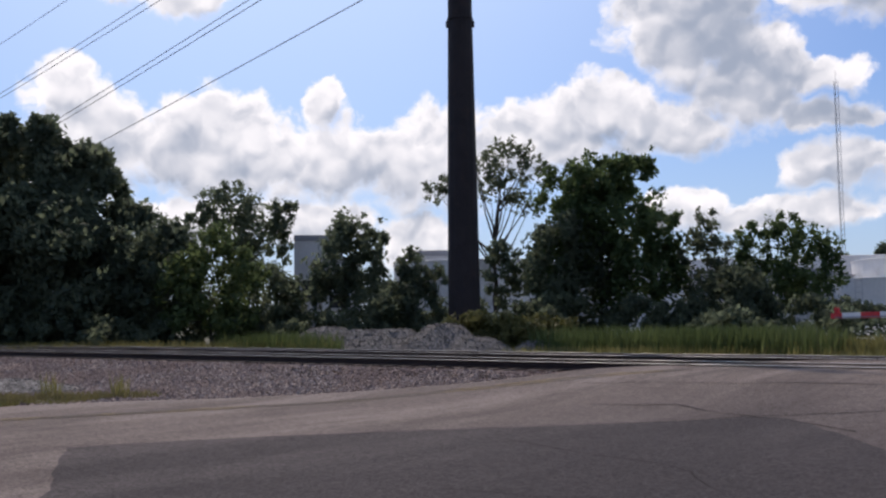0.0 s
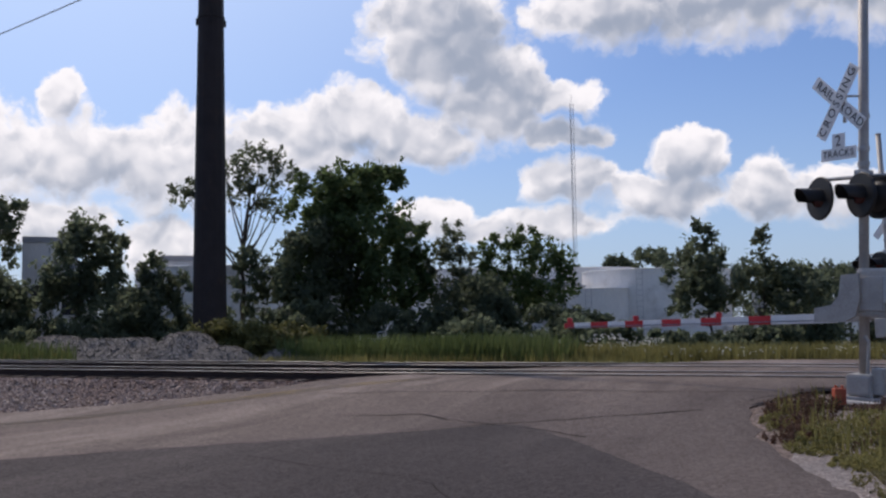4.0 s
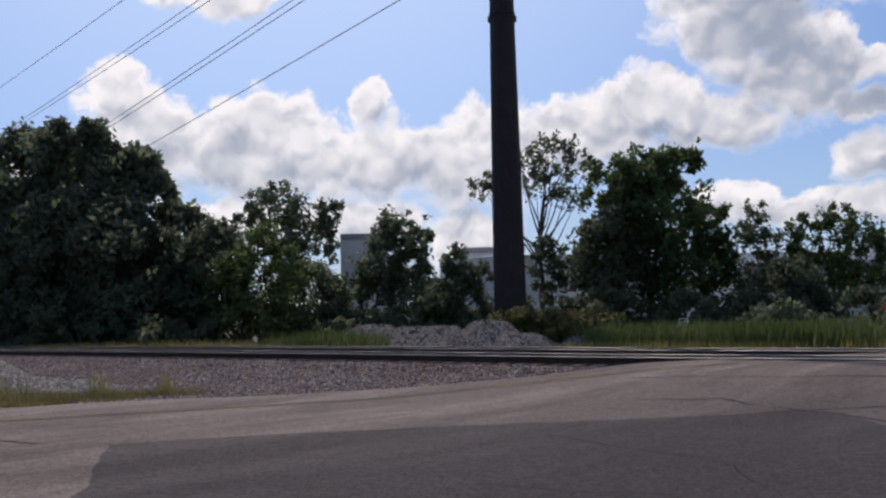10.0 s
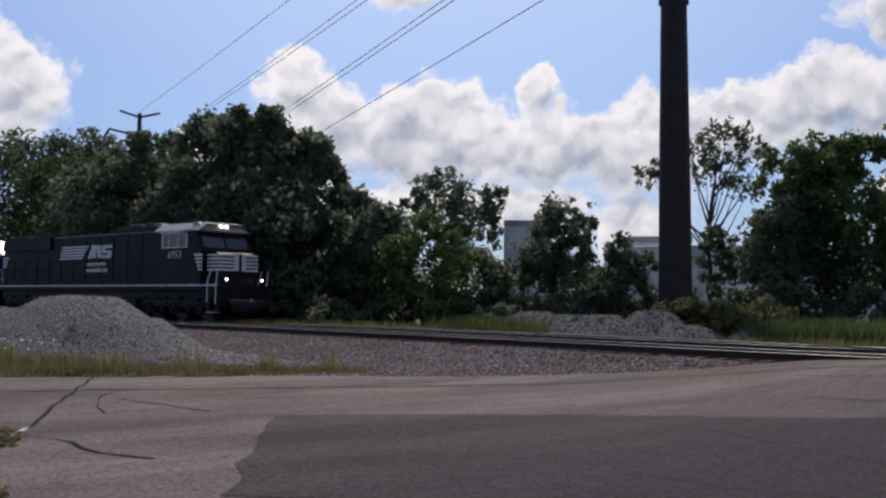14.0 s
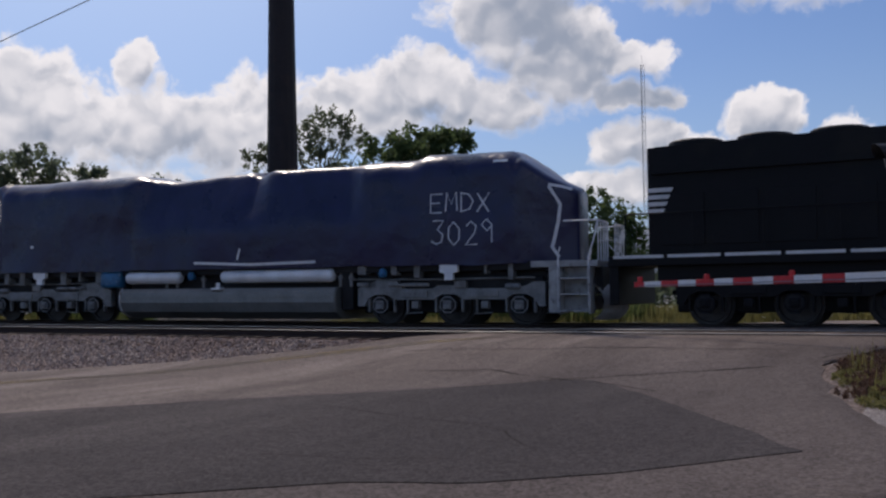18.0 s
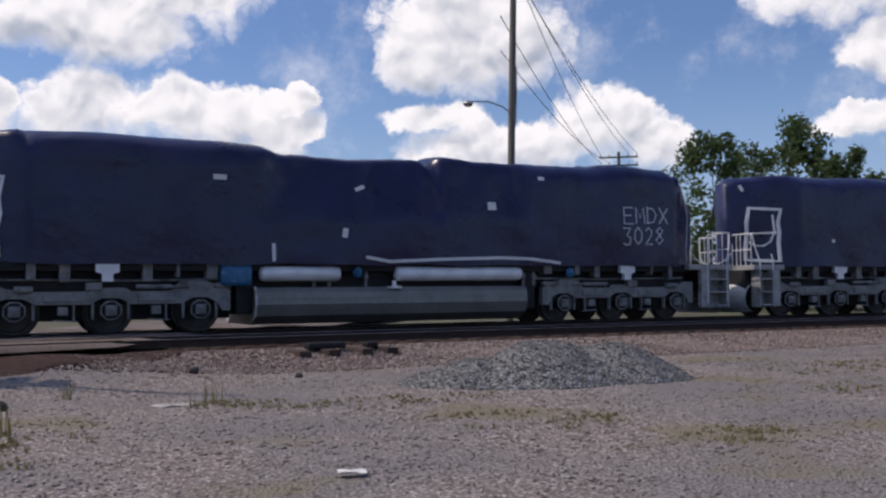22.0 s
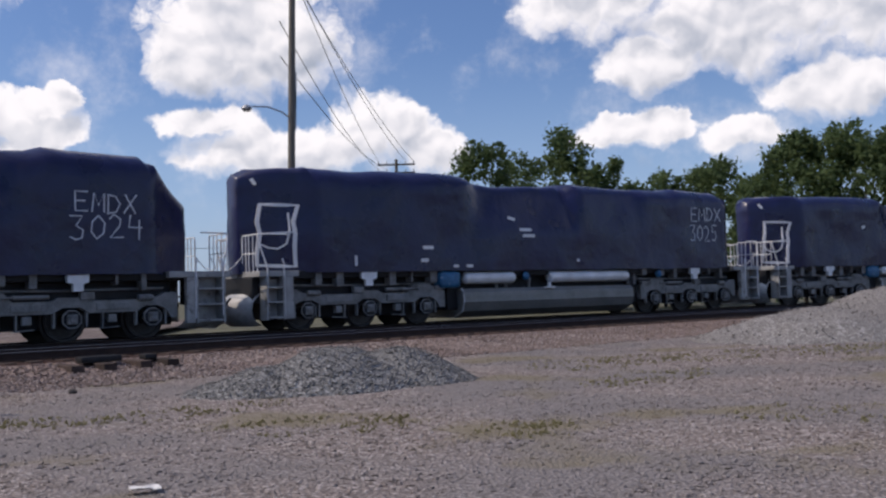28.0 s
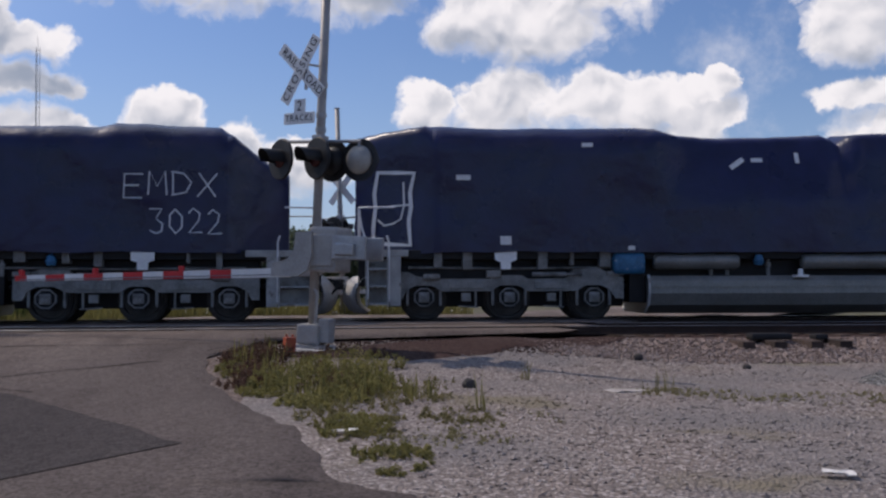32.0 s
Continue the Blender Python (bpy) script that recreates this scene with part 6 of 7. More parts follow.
wires = thing("power_line", "thin power lines sagging between the transmission poles", "power line")
def wire(name, a, b, sag, r, parent, n=14):
    pts = [(a[0] + (b[0] - a[0]) * i / n, a[1] + (b[1] - a[1]) * i / n, a[2] + (b[2] - a[2]) * i / n - sag * 4 * (i / n) * (1 - i / n)) for i in range(n + 1)]
    part(name, Mesh().tube(pts, r, 5), WIRE, parent)
mx, my = MONO
for ax, az_, bx, bz, sag in ((-2.8, 30.3, -1.0, 29.0, .3), (-5.0, 24.4, -1.0, 25.9, .5), (-4.4, 24.0, -1.0, 25.2, .5), (-4.2, 15.9, -1.0, 22.4, .4), (-3.8, 15.5, -1.0, 21.9, .4), (.3, 10.8, -1.0, 18.5, .2)):
    wire("wire", (-139 + ax * .93, 55 - ax * .37, az_), (mx + bx, my + bx * .3, bz), sag, .03, wires, 18)

lamp_pole = thing("utility_pole", "weathered wooden utility pole with a street lamp on a curved arm", "utility pole", at=pose(22.25, 31.0, -.6, 0, 1.9, 0))
part("pole", Mesh().cyl((0, 0, -1), (0, 0, 16.2), .17, 12, .12), WOOD_POLE, lamp_pole)
lp = part("lamp_arm", Mesh().tube([(0, 0, 8.5), (-.4, .1, 8.75), (-.95, .25, 8.9), (-1.6, .45, 8.85)], .03, 8), GALV, lamp_pole)
part("lamp_head", Mesh().lathe((-1.75, .5, 8.8), ((.06, .1), (.17, .04), (.2, -.05), (.14, -.14), (.001, -.17)), 14), GALV, lp, "grey street lamp head")
for z in (15.6, 14.9):
    part("cross_arm", Mesh().box(-1.2, 1.2, -.06, .06, z, z + .12), WOOD_POLE, lamp_pole)
for z in (9.6, 10.4):
    part("conduit", Mesh().box(.14, .2, -.04, .04, z - 1.5, z), GALV, lamp_pole)
pole_b = thing("utility_pole", "distant wooden utility pole with double cross arms", "utility pole", at=pose(55.2, 61.3, -.6, 0, 0, -42))
part("pole", Mesh().cyl((0, 0, -1), (0, 0, 13.0), .18, 10, .13), WOOD_POLE, pole_b)
for z in (12.5, 11.8):
    part("cross_arm", Mesh().box(-1.6, 1.6, -.07, .07, z, z + .14), WOOD_POLE, pole_b)
    for x in (-1.5, -.8, .8, 1.5):
        part("insulator", Mesh().cyl((x, 0, z + .14), (x, 0, z + .36), .05, 6), GALV, pole_b)
lines = thing("overhead_line", "thin service wires from pole to pole", "power line")
for x, z, u, w in ((-.1, 16.1, -1.5, 12.86), (0, 15.5, .8, 12.86), (.2, 15.0, 1.5, 12.86), (0, 12.4, -1.5, 12.16), (0, 11.0, -.8, 12.16)):
    wire("wire", (21.9 + x + .3, 31.2, z - .6), (55.2 + u * .743, 61.3 - u * .669, w - .6), .7, .02, lines)
wire("wire", (-60, 95, 6.0), (60, 92, 6.6), .5, .03, lines, 20)

tower = thing("lattice_mast", "very tall thin lattice radio mast, red and white", "radio mast", at=pose(-68, 240, -.7))
H = 58.5
for a in range(3):
    x, y = .55 * math.cos(2.1 * a), .55 * math.sin(2.1 * a)
    part("leg", Mesh().cyl((x, y, 0), (x, y, H), .06, 6), GALV, tower)
br = Mesh()
for i in range(46):
    z = i * H / 46
    for a in range(3):
        p, q = 2.1 * a, 2.1 * (a + 1)
        br.cyl((.55 * math.cos(p), .55 * math.sin(p), z), (.55 * math.cos(q), .55 * math.sin(q), z + H / 46), .03, 4)
part("bracing", br, GALV, tower)
part("antenna", Mesh().cyl((0, 0, H), (0, 0, H + 2.5), .05, 6), GALV, tower)

# ---- heaps of stone ----
def heap(name, label, lumps, n=46, size=1.0, stones=900, material=HEAP):
    """Overlapping mounds as one sheet, with loose stones on it."""
    xs = [l[0] for l in lumps]
    ys = [l[1] for l in lumps]
    rr = max(max(l[2], l[3]) for l in lumps) * 1.25
    x0, x1, y0, y1 = min(xs) - rr, max(xs) + rr, min(ys) - rr, max(ys) + rr

    def height(x, y):
        h = 0
        for cx, cy, a, b, t in lumps:
            d = math.hypot((x - cx) / a, (y - cy) / b) + .12 * noise.noise((x * .7, y * .7, cx))
            h = max(h, t * max(0, 1 - d) ** .92) if d > .25 else max(h, t * (.78 - .3 * d * d))
        return h
    v, f = [], []
    for j in range(n + 1):
        for i in range(n + 1):
            x, y = x0 + (x1 - x0) * i / n, y0 + (y1 - y0) * j / n
            h = height(x, y)
            v.append((x, y, ground_z(x, y) - .08 + h + (.06 * noise.noise((x * 2.5, y * 2.5, 2)) + .03 * noise.noise((x * 7, y * 7, 2)) if h > .02 else -.2)))
    f = [(j * (n + 1) + i, j * (n + 1) + i + 1, (j + 1) * (n + 1) + i + 1, (j + 1) * (n + 1) + i) for j in range(n) for i in range(n) if max(v[k][2] - ground_z(v[k][0], v[k][1]) for k in (j * (n + 1) + i, (j + 1) * (n + 1) + i + 1)) > -.12]
    root = new(name, sheet(name, v, f, material, True))
    tagged(root, label, "gravel heap")
    rnd = random.Random(len(lumps))
    sv, sf = [], []
    while len(sv) < stones * 6:
        x, y = rnd.uniform(x0, x1), rnd.uniform(y0, y1)
        h = height(x, y)
        if h < .03 and rnd.random() > .012:
            continue
        z = ground_z(x, y) - .06 + h + .06 * noise.noise((x * 2.5, y * 2.5, 2))
        stone(sv, sf, rnd, x, y, z, rnd.uniform(.03, .075) * size, .7)
    tagged(part("stone_cover", sheet("stone_cover", sv, sf, material), material, root, "loose grey stones"), kind="stuff")


def stone(v, f, rnd, x, y, z, r, flat=1.0):
    n = len(v)
    a = rnd.uniform(0, 6.28)
    ra, rb, rc = r * rnd.uniform(.7, 1.3), r * rnd.uniform(.7, 1.3), r * rnd.uniform(.5, .9) * flat
    c, s = math.cos(a), math.sin(a)
    t = rnd.uniform(-.4, .4)
    v += [(x + c * ra, y + s * ra, z + t * rc), (x - s * rb, y + c * rb, z), (x - c * ra, y - s * ra, z - t * rc), (x + s * rb, y - c * rb, z), (x + t * ra, y, z + rc), (x, y, z - rc)]
    f += [(n, n + 1, n + 4), (n + 1, n + 2, n + 4), (n + 2, n + 3, n + 4), (n + 3, n, n + 4), (n + 1, n, n + 5), (n + 2, n + 1, n + 5), (n + 3, n + 2, n + 5), (n, n + 3, n + 5)]


heap("gravel_mound", "long low heap of grey stone with several humps beyond the tracks", [(-28.6, 30.5, 7.0, 2.6, 1.75), (-33.2, 30.6, 3.6, 2.2, 1.3), (-30.8, 30.6, 3.4, 2.3, 1.95), (-28.9, 30.7, 2.4, 2.2, 1.75), (-26.9, 30.7, 2.7, 2.2, 1.8), (-24.1, 30.4, 2.8, 2.3, 2.02), (-22.2, 30.0, 2.5, 2.0, 1.3), (-19.4, 29.7, 1.6, 1.3, 1.15)], 84, .8, 6500)
heap("gravel_mound", "broad grey stone heap beside the road with weeds at its foot", [(-26.5, 9.0, 5.2, 3.3, 2.2), (-24.6, 9.8, 4.0, 2.3, 1.5), (-22.6, 11.6, 3.4, 1.5, .4), (-29.9, 8.2, 5, 3.6, 1.75)], 60, .42, 5200)
heap("gravel_mound", "small heap of blue-grey stone on the gravel lot", [(9.3, 11.7, 1.75, 1.5, .8), (10.3, 11.4, 1.4, 1.3, .72), (8.3, 12.0, 1.5, 1.2, .5)], 44, .38, 4200, BLUE_STONE)
heap("gravel_mound", "wide pale gravel heap at the edge of the lot", [(27.5, 9.5, 5.5, 4.0, 1.6), (24.0, 10.6, 4.5, 3.2, .95), (31, 8, 5, 4, 1.6)], 50, .6, 1800, PALE_HEAP)

# ---- switch gear beside the near track ----
sw = thing("switch_machine", "dark low switch machine on long ties beside the rails", "switch machine", at=pose(8.5, 17.9, -.4, 0, 0, -3))
for x in (-.75, -.15, .55, 1.1):
    part("tie", Mesh().box(x - .12, x + .12, -.75, .5, 0, .17, .012), TIE, sw)
part("housing", Mesh().box(-.5, .3, -.25, .1, .17, .29, .04), DARK_STEEL, sw)
part("lever_stand", Mesh().box(.75, 1.0, -.25, .05, .17, .27, .03), DARK_STEEL, sw)

# ---- trees and plants ----
def leaves(centres, radii, count, size, rng, droop=.0, narrow=.55):
    """Folded leaf quads scattered through clumps."""
    k = rng.integers(0, len(centres), count)
    d = rng.normal(size=(count, 3))
    d /= np.linalg.norm(d, axis=1)[:, None]
    p = centres[k] + d * (radii[k] * rng.random(count) ** .45)[:, None]
    a = rng.normal(size=(count, 3))
    a /= np.linalg.norm(a, axis=1)[:, None]
    b = np.cross(a, d)
    b /= np.linalg.norm(b, axis=1)[:, None] + 1e-6
    s = size * rng.uniform(.6, 1.35, count)[:, None]
    a[:, 2] -= droop
    c = np.cross(a, b)
    v = np.stack([p - a * s, p + b * s * narrow + c * s * .15, p + a * s, p - b * s * narrow + c * s * .15], 1).reshape(-1, 3)
    i = np.arange(count)[:, None] * 4
    return v, np.hstack([i, i + 1, i + 2, i + 3])


def crown_clumps(h, w, lo, shape, rng, n):
    """Clump centres and radii filling a crown's outline unevenly."""
    out, rad = [], []
    bumps = [(rng.uniform(0, 6.28), rng.uniform(.2, .95), rng.uniform(.2, .45)) for _ in range(9)]
    while len(out) < n:
        t = rng.random()
        z = lo * h + (h - lo * h) * t
        if shape == "cone":
            r = (1 - t) ** .75 * .98 + .06
        elif shape == "vase":
            r = .35 + .65 * math.sin(min(1, t * 1.15) * math.pi * .62)
            r *= 1 if t < .85 else math.sqrt(max(0, 1 - ((t - .85) / .16) ** 2))
        else:
            r = math.sqrt(max(0, 1 - (abs(t - .42) / .6) ** 2.6))
        a = rng.uniform(0, 6.28)
        for ba, bt, bs in bumps:
            r *= 1 + bs * math.exp(-((((a - ba + 3.14) % 6.28) - 3.14) / .55) ** 2 - ((t - bt) / .13) ** 2)
        r *= .94
        q = r * w / 2 * math.sqrt(rng.uniform(.1, 1))
        out.append((q * math.cos(a), q * math.sin(a), z))
        rad.append(rng.uniform(.08, .19) * min(w, h) * (.75 if shape == "cone" else 1) + .12)
    return np.array(out), np.array(rad)


def limbs(h, w, lo, clumps, rng, n=9, trunk=.03):
    m = Mesh()
    pts = [Vector((0, 0, -.6))]
    for i in range(1, 6):
        pts.append(Vector((rng.uniform(-.03, .03) * h, rng.uniform(-.03, .03) * h, h * .78 * i / 5)))
    r0 = trunk * h * .6
    for i, (a, b) in enumerate(zip(pts, pts[1:])):
        m.cyl(a, b, r0 * (1 - i / 6), 8, r0 * (1 - (i + 1) / 6))
    for c in clumps[rng.choice(len(clumps), min(n, len(clumps)), False)]:
        z = min(max(c[2] * rng.uniform(.45, .75), lo * h * .6), h * .7)
        k = z / (h * .78) * 5
        a = pts[int(k)].lerp(pts[min(5, int(k) + 1)], k - int(k))
        midp = a.lerp(Vector(c), .5) + Vector((0, 0, -.04 * h))
        m.cyl(a, midp, r0 * .38, 6, r0 * .24), m.cyl(midp, Vector(c), r0 * .24, 5, r0 * .08)
    return m


def tree(kind, label, x, y, top, w, seed, leafmat, lo=.12, shape="round", count=5200, size=.2, clumps=60, bare=9, group=""):
    rng = np.random.default_rng(seed)
    g = ground_z(x, y)
    h, w = top - g, w * 1.12
    count, size, clumps = int(count * 1.7), size * .78, int(clumps * 1.25)
    root = thing(kind, label, "shrub" if kind == "shrub" else "tree", at=pose(x, y, g, 0, 0, float(rng.uniform(0, 360))), group=group)
    c, r = crown_clumps(h, w, lo, shape, rng, clumps)
    part("trunk", limbs(h, w, lo, c, rng, bare, .022 if shape != "vase" else .03), BARK, root)
    v, f = leaves(c, r, count, size, rng)
    tips = c[np.argsort(-(c[:, 2] + .35 * np.linalg.norm(c[:, :2], axis=1)))[:max(8, len(c) // 3)]]
    shoots = np.concatenate([tips + np.stack([rng.normal(0, .03 * w, len(tips)), rng.normal(0, .03 * w, len(tips)), rng.uniform(.04, .13, len(tips)) * min(h, w)], 1) for _ in range(3)])
    v2, f2 = leaves(shoots, rng.uniform(.02, .055, len(shoots)) * min(h, w) + .08, count // 9, size * .9, rng)
    part("crown", sheet("crown", np.vstack([v, v2]), np.vstack([f, f2 + len(v)]), leafmat), leafmat, root)
    return root


def at_bearing(a, d):
    return d * math.sin(radians(a)), d * math.cos(radians(a))


WOODS = "dense row of trees beyond the tracks"
for i, (a, d, top, w, lm, lo, sh, cnt) in enumerate((
        (-67.6, 63, 11.2, 6.6, LEAF_DARK, .02, "round", 9000), (-63.8, 60, 12.0, 6.4, LEAF_DARK, .02, "round", 9000), (-61.2, 56, 11.9, 5.4, LEAF_DARK, .02, "round", 9000),
        (-58.7, 55, 10.4, 4.6, LEAF_DARK, .02, "round", 8000), (-65.2, 57, 8.6, 5.5, LEAF_DARK, .0, "round", 8000), (-59.5, 52, 6.8, 5.2, LEAF_DARK, .0, "round", 7000), (-62.3, 53, 7.5, 5.0, LEAF_DARK, .0, "round", 7000),
        (-69.5, 66, 9.5, 6.5, LEAF_DARK, .0, "round", 7000), (-75.3, 84, 13.6, 9, LEAF_BLUE, .04, "round", 7000), (-71.4, 84, 14.8, 7, LEAF_DARK, .04, "round", 6500), (-72.0, 76, 11.2, 8, LEAF_MID, .0, "round", 7500),
        (-77.5, 80, 12.5, 9, LEAF_BLUE, .0, "round", 6000), (-81, 84, 12.5, 10, LEAF_DARK, .0, "round", 6000), (-86, 88, 13, 12, LEAF_DARK, .0, "round", 6000), (-56.3, 54, 7.2, 3.6, LEAF_DARK, .0, "round", 5000), (-57.4, 52, 5.6, 4.4, LEAF_DARK, .0, "round", 5000))):
    tree("tree", "broad dark green deciduous tree in a dense row", *at_bearing(a, d), top, w, 100 + i, lm, lo, sh, cnt, .26, 80, 6, WOODS)
SCATTER = "trees behind the tracks"
for i, (a, d, top, w, lm, lo, sh, cnt, size, label) in enumerate((
        (-54.3, 50, 5.8, 3.6, LEAF_DARK, .0, "round", 4200, .2, "dark bushy green tree beyond the tracks"),
        (-49.0, 50, 3.6, 4.0, LEAF_DARK, .0, "round", 4000, .18, "low dark thicket under taller trees"),
        (-41.6, 47, 2.6, 3.0, LEAF_DARK, .0, "round", 3000, .16, "low dark thicket under taller trees"),
        (-31.0, 51, 6.2, 4.0, LEAF_DARK, .0, "round", 4500, .2, "dark bushy green tree beyond the tracks"),
        (-21.6, 50, 3.2, 3.4, LEAF_DARK, .0, "round", 3800, .17, "low dark thicket under taller trees"),
        (-4.0, 47, 3.2, 3.6, LEAF_DARK, .0, "round", 4200, .16, "dense dark rounded shrub tree"),
        (-1.0, 55, 3.4, 5.0, LEAF_DARK, .0, "round", 4000, .18, "dense dark rounded shrub tree"),
        (3.0, 56, 3.6, 5.0, LEAF_DARK, .0, "round", 4000, .18, "dense dark rounded shrub tree"))):
    tree("tree", label, *at_bearing(a, d), top, w, 200 + i, lm, lo, sh, cnt, size, 70 if cnt > 3000 else 40, 6, SCATTER)


# crowns of lobes: bearing, height over the horizon, half width and half height in degrees, seen from the road
LOBED = (
    ("large dense green tree with a high top leaning to one side", 52, -28.9, LEAF_MID, 95, 0.17, 8,
     ((-28.5, 8.5, 2.05, 1.58), (-27, 8.7, 0.92, 0.86), (-30.9, 7.5, 2.05, 1.58), (-28.2, 5.8, 3.04, 2.24), (-25.9, 5.2, 1.25, 1.58), (-30.9, 4.2, 2.05, 2.51), (-27.5, 2.5, 2.81, 2.18), (-31.9, 1.9, 1.25, 1.32), (-25.5, 2.5, 0.92, 1.58))),
    ("tall sparse tree with bare rising limbs and thin foliage", 57, -35.3, LEAF_BLUE, 40, .15, 18,
     ((-34.5, 9.6, 1.49, 1.12), (-35.9, 8.9, 0.92, 1.25), (-33.1, 9.2, 0.79, 1.25), (-34.7, 8, 1.82, 0.99), (-33.3, 7, 0.92, 0.92), (-38.9, 7.8, 0.86, 0.66), (-38.3, 8.3, 0.66, 0.59))),
    ("ivy-covered dark shrub at a tree's foot", 56, -35.4, LEAF_DARK, 90, 0.16, 5,
     ((-35, 3, 0.99, 1.98), (-33.5, 2.7, 0.92, 1.32))),
    ("young tree with an airy pointed top", 52, -23, LEAF_BLUE, 62, 0.14, 7,
     ((-23.2, 5.3, 0.79, 0.99), (-23.8, 3.6, 1.06, 1.39), (-22.6, 3.8, 0.86, 1.91), (-23.2, 1.8, 1.49, 1.32))),
    ("young olive green tree with several pointed tops", 52, -19.6, LEAF_MID, 78, 0.14, 9,
     ((-20.2, 4.9, 0.59, 1.06), (-20.8, 3.4, 1.06, 1.52), (-18.7, 5.1, 0.79, 1.12), (-18.2, 3.4, 1.39, 1.72), (-16.7, 3, 0.92, 1.52), (-19.6, 2.1, 1.65, 1.52), (-17.6, 1.7, 1.49, 1.19))),
    ("dense dark green conical tree", 46, -8.4, LEAF_DARK, 95, 0.14, 6,
     ((-8.7, 4.9, 0.59, 1.06), (-8.9, 3.3, 1.58, 1.39), (-7.7, 2.4, 2.05, 1.39), (-10.4, 2.2, 0.86, 1.19), (-9, 1.4, 1.98, 0.99))),
    ("spiky thin tree with upright shoots", 46.5, -5.3, LEAF_BLUE, 70, 0.13, 6,
     ((-5.5, 4.8, 0.4, 0.92), (-5.5, 3.4, 0.99, 1.06), (-5.1, 2.1, 1.72, 1.12), (-3.6, 1.6, 0.92, 0.73))),
    ("small dark bushy tree by the monopole", 48, -40.2, LEAF_DARK, 92, 0.14, 5,
     ((-40.4, 3.5, 0.79, 0.92), (-39.9, 2.5, 1.45, 1.06), (-40.5, 1.5, 1.39, 1.25), (-39.1, 1.8, 0.86, 1.52))),
    ("bushy dark green tree with feathery edges", 50, -44.3, LEAF_DARK, 88, 0.15, 7,
     ((-44.6, 5.3, 1.39, 1.19), (-43.2, 4.7, 1.39, 1.19), (-44.2, 3.5, 1.98, 1.85), (-45, 1.9, 1.39, 1.78), (-43, 1.9, 1.52, 1.78), (-42.1, 5.1, 0.53, 0.46))),
    ("tall dark tree with an uneven rounded crown", 79, -50.8, LEAF_DARK, 40, 0.22, 8,
     ((-50.8, 6.9, 1.72, 1.32), (-47.8, 6.7, 0.86, 0.79), (-52.3, 6.1, 0.86, 0.86), (-49.6, 5.3, 1.85, 1.19), (-48, 5.1, 0.73, 1.65), (-50.3, 3.4, 1.32, 1.65))),
    ("low spreading light green tree", 47.5, -52, LEAF_LIGHT_GREEN, 92, 0.15, 7,
     ((-51.9, 4.3, 1.65, 1.39), (-53.3, 2.4, 1.78, 1.72), (-50.2, 2.8, 1.52, 1.72), (-51.9, 0.7, 2.84, 1.58))),
)


def lobed_tree(label, d, trunk, leafmat, dense, size, bare, lobes, seed):
    """A tree whose crown is made of several uneven lobes of leaf clumps, with gaps between them."""
    rng = np.random.default_rng(seed)
    x, y = at_bearing(trunk, d)
    g = ground_z(x, y)
    root = thing("tree", label, "tree", at=pose(x, y, g), group=SCATTER)
    c, r, n_ = [], [], 0
    for a, e, ra, re in lobes:
        px, py = at_bearing(a, d)
        cx, cy, cz = px - x, py - y, max(.95 + d * math.tan(radians(e)) - g, .3)
        w, h = d * radians(ra) * 1.1, d * radians(re) * 1.1
        n = max(8, int(w * h * 14))
        q = rng.normal(size=(n, 3))
        q *= (rng.random(n) ** .38 / np.linalg.norm(q, axis=1))[:, None]
        c.append(np.stack([cx + q[:, 0] * w, cy + q[:, 1] * w * .9, np.maximum(cz + q[:, 2] * h, .15)], 1))
        r.append(rng.uniform(.14, .3, n) * min(w, h) + .16)
        n_ += int(dense * 1.7 * math.pi * w * h)
    c, r = np.vstack(c), np.concatenate(r)
    h = float(c[:, 2].max())
    part("trunk", limbs(h, 4, .12, c, rng, bare, .022), BARK, root)
    v, f = leaves(c, r, n_, size, rng)
    rim = c[rng.choice(len(c), max(10, len(c) // 2), False)]
    tips = rim + rng.normal(0, .25, rim.shape) + np.array([0, 0, .2])
    v2, f2 = leaves(tips, rng.uniform(.08, .26, len(tips)), n_ // 8, size * .85, rng)
    part("crown", sheet("crown", np.vstack([v, v2]), np.vstack([f, f2 + len(v)]), leafmat), leafmat, root)


for i, row in enumerate(LOBED):
    lobed_tree(*row, 600 + i)
EASTERN = "trees beyond the train to the east"
for i, (a, d, top, w, cnt) in enumerate(((47.3, 72, 12.0, 5.6, 3600), (51.4, 68, 12.0, 6.0, 4200), (54.6, 68, 9.9, 4.2, 2600), (57.5, 74, 10.0, 6.0, 3200), (60.5, 74, 10.0, 6.0, 3200), (65.0, 64, 9.9, 5.5, 4000), (68.2, 63, 10.4, 6.5, 4600),
                                         (72.0, 61, 9.4, 6.5, 4400), (75.8, 62, 9.5, 7, 4000), (80, 62, 9.5, 8, 3500), (43.6, 84, 9.5, 5, 1800), (17.8, 62, 6.6, 3.2, 1800), (62.8, 70, 8.6, 4.5, 2400), (49.0, 74, 8.6, 5.0, 2200))):
    tree("tree", "leafy mid-green tree behind the railway", *at_bearing(a, d), top - .5, w, 300 + i, LEAF_MID, .1, "round", cnt, .24, 60, 7, EASTERN)
FARWOOD = "far belt of woodland"
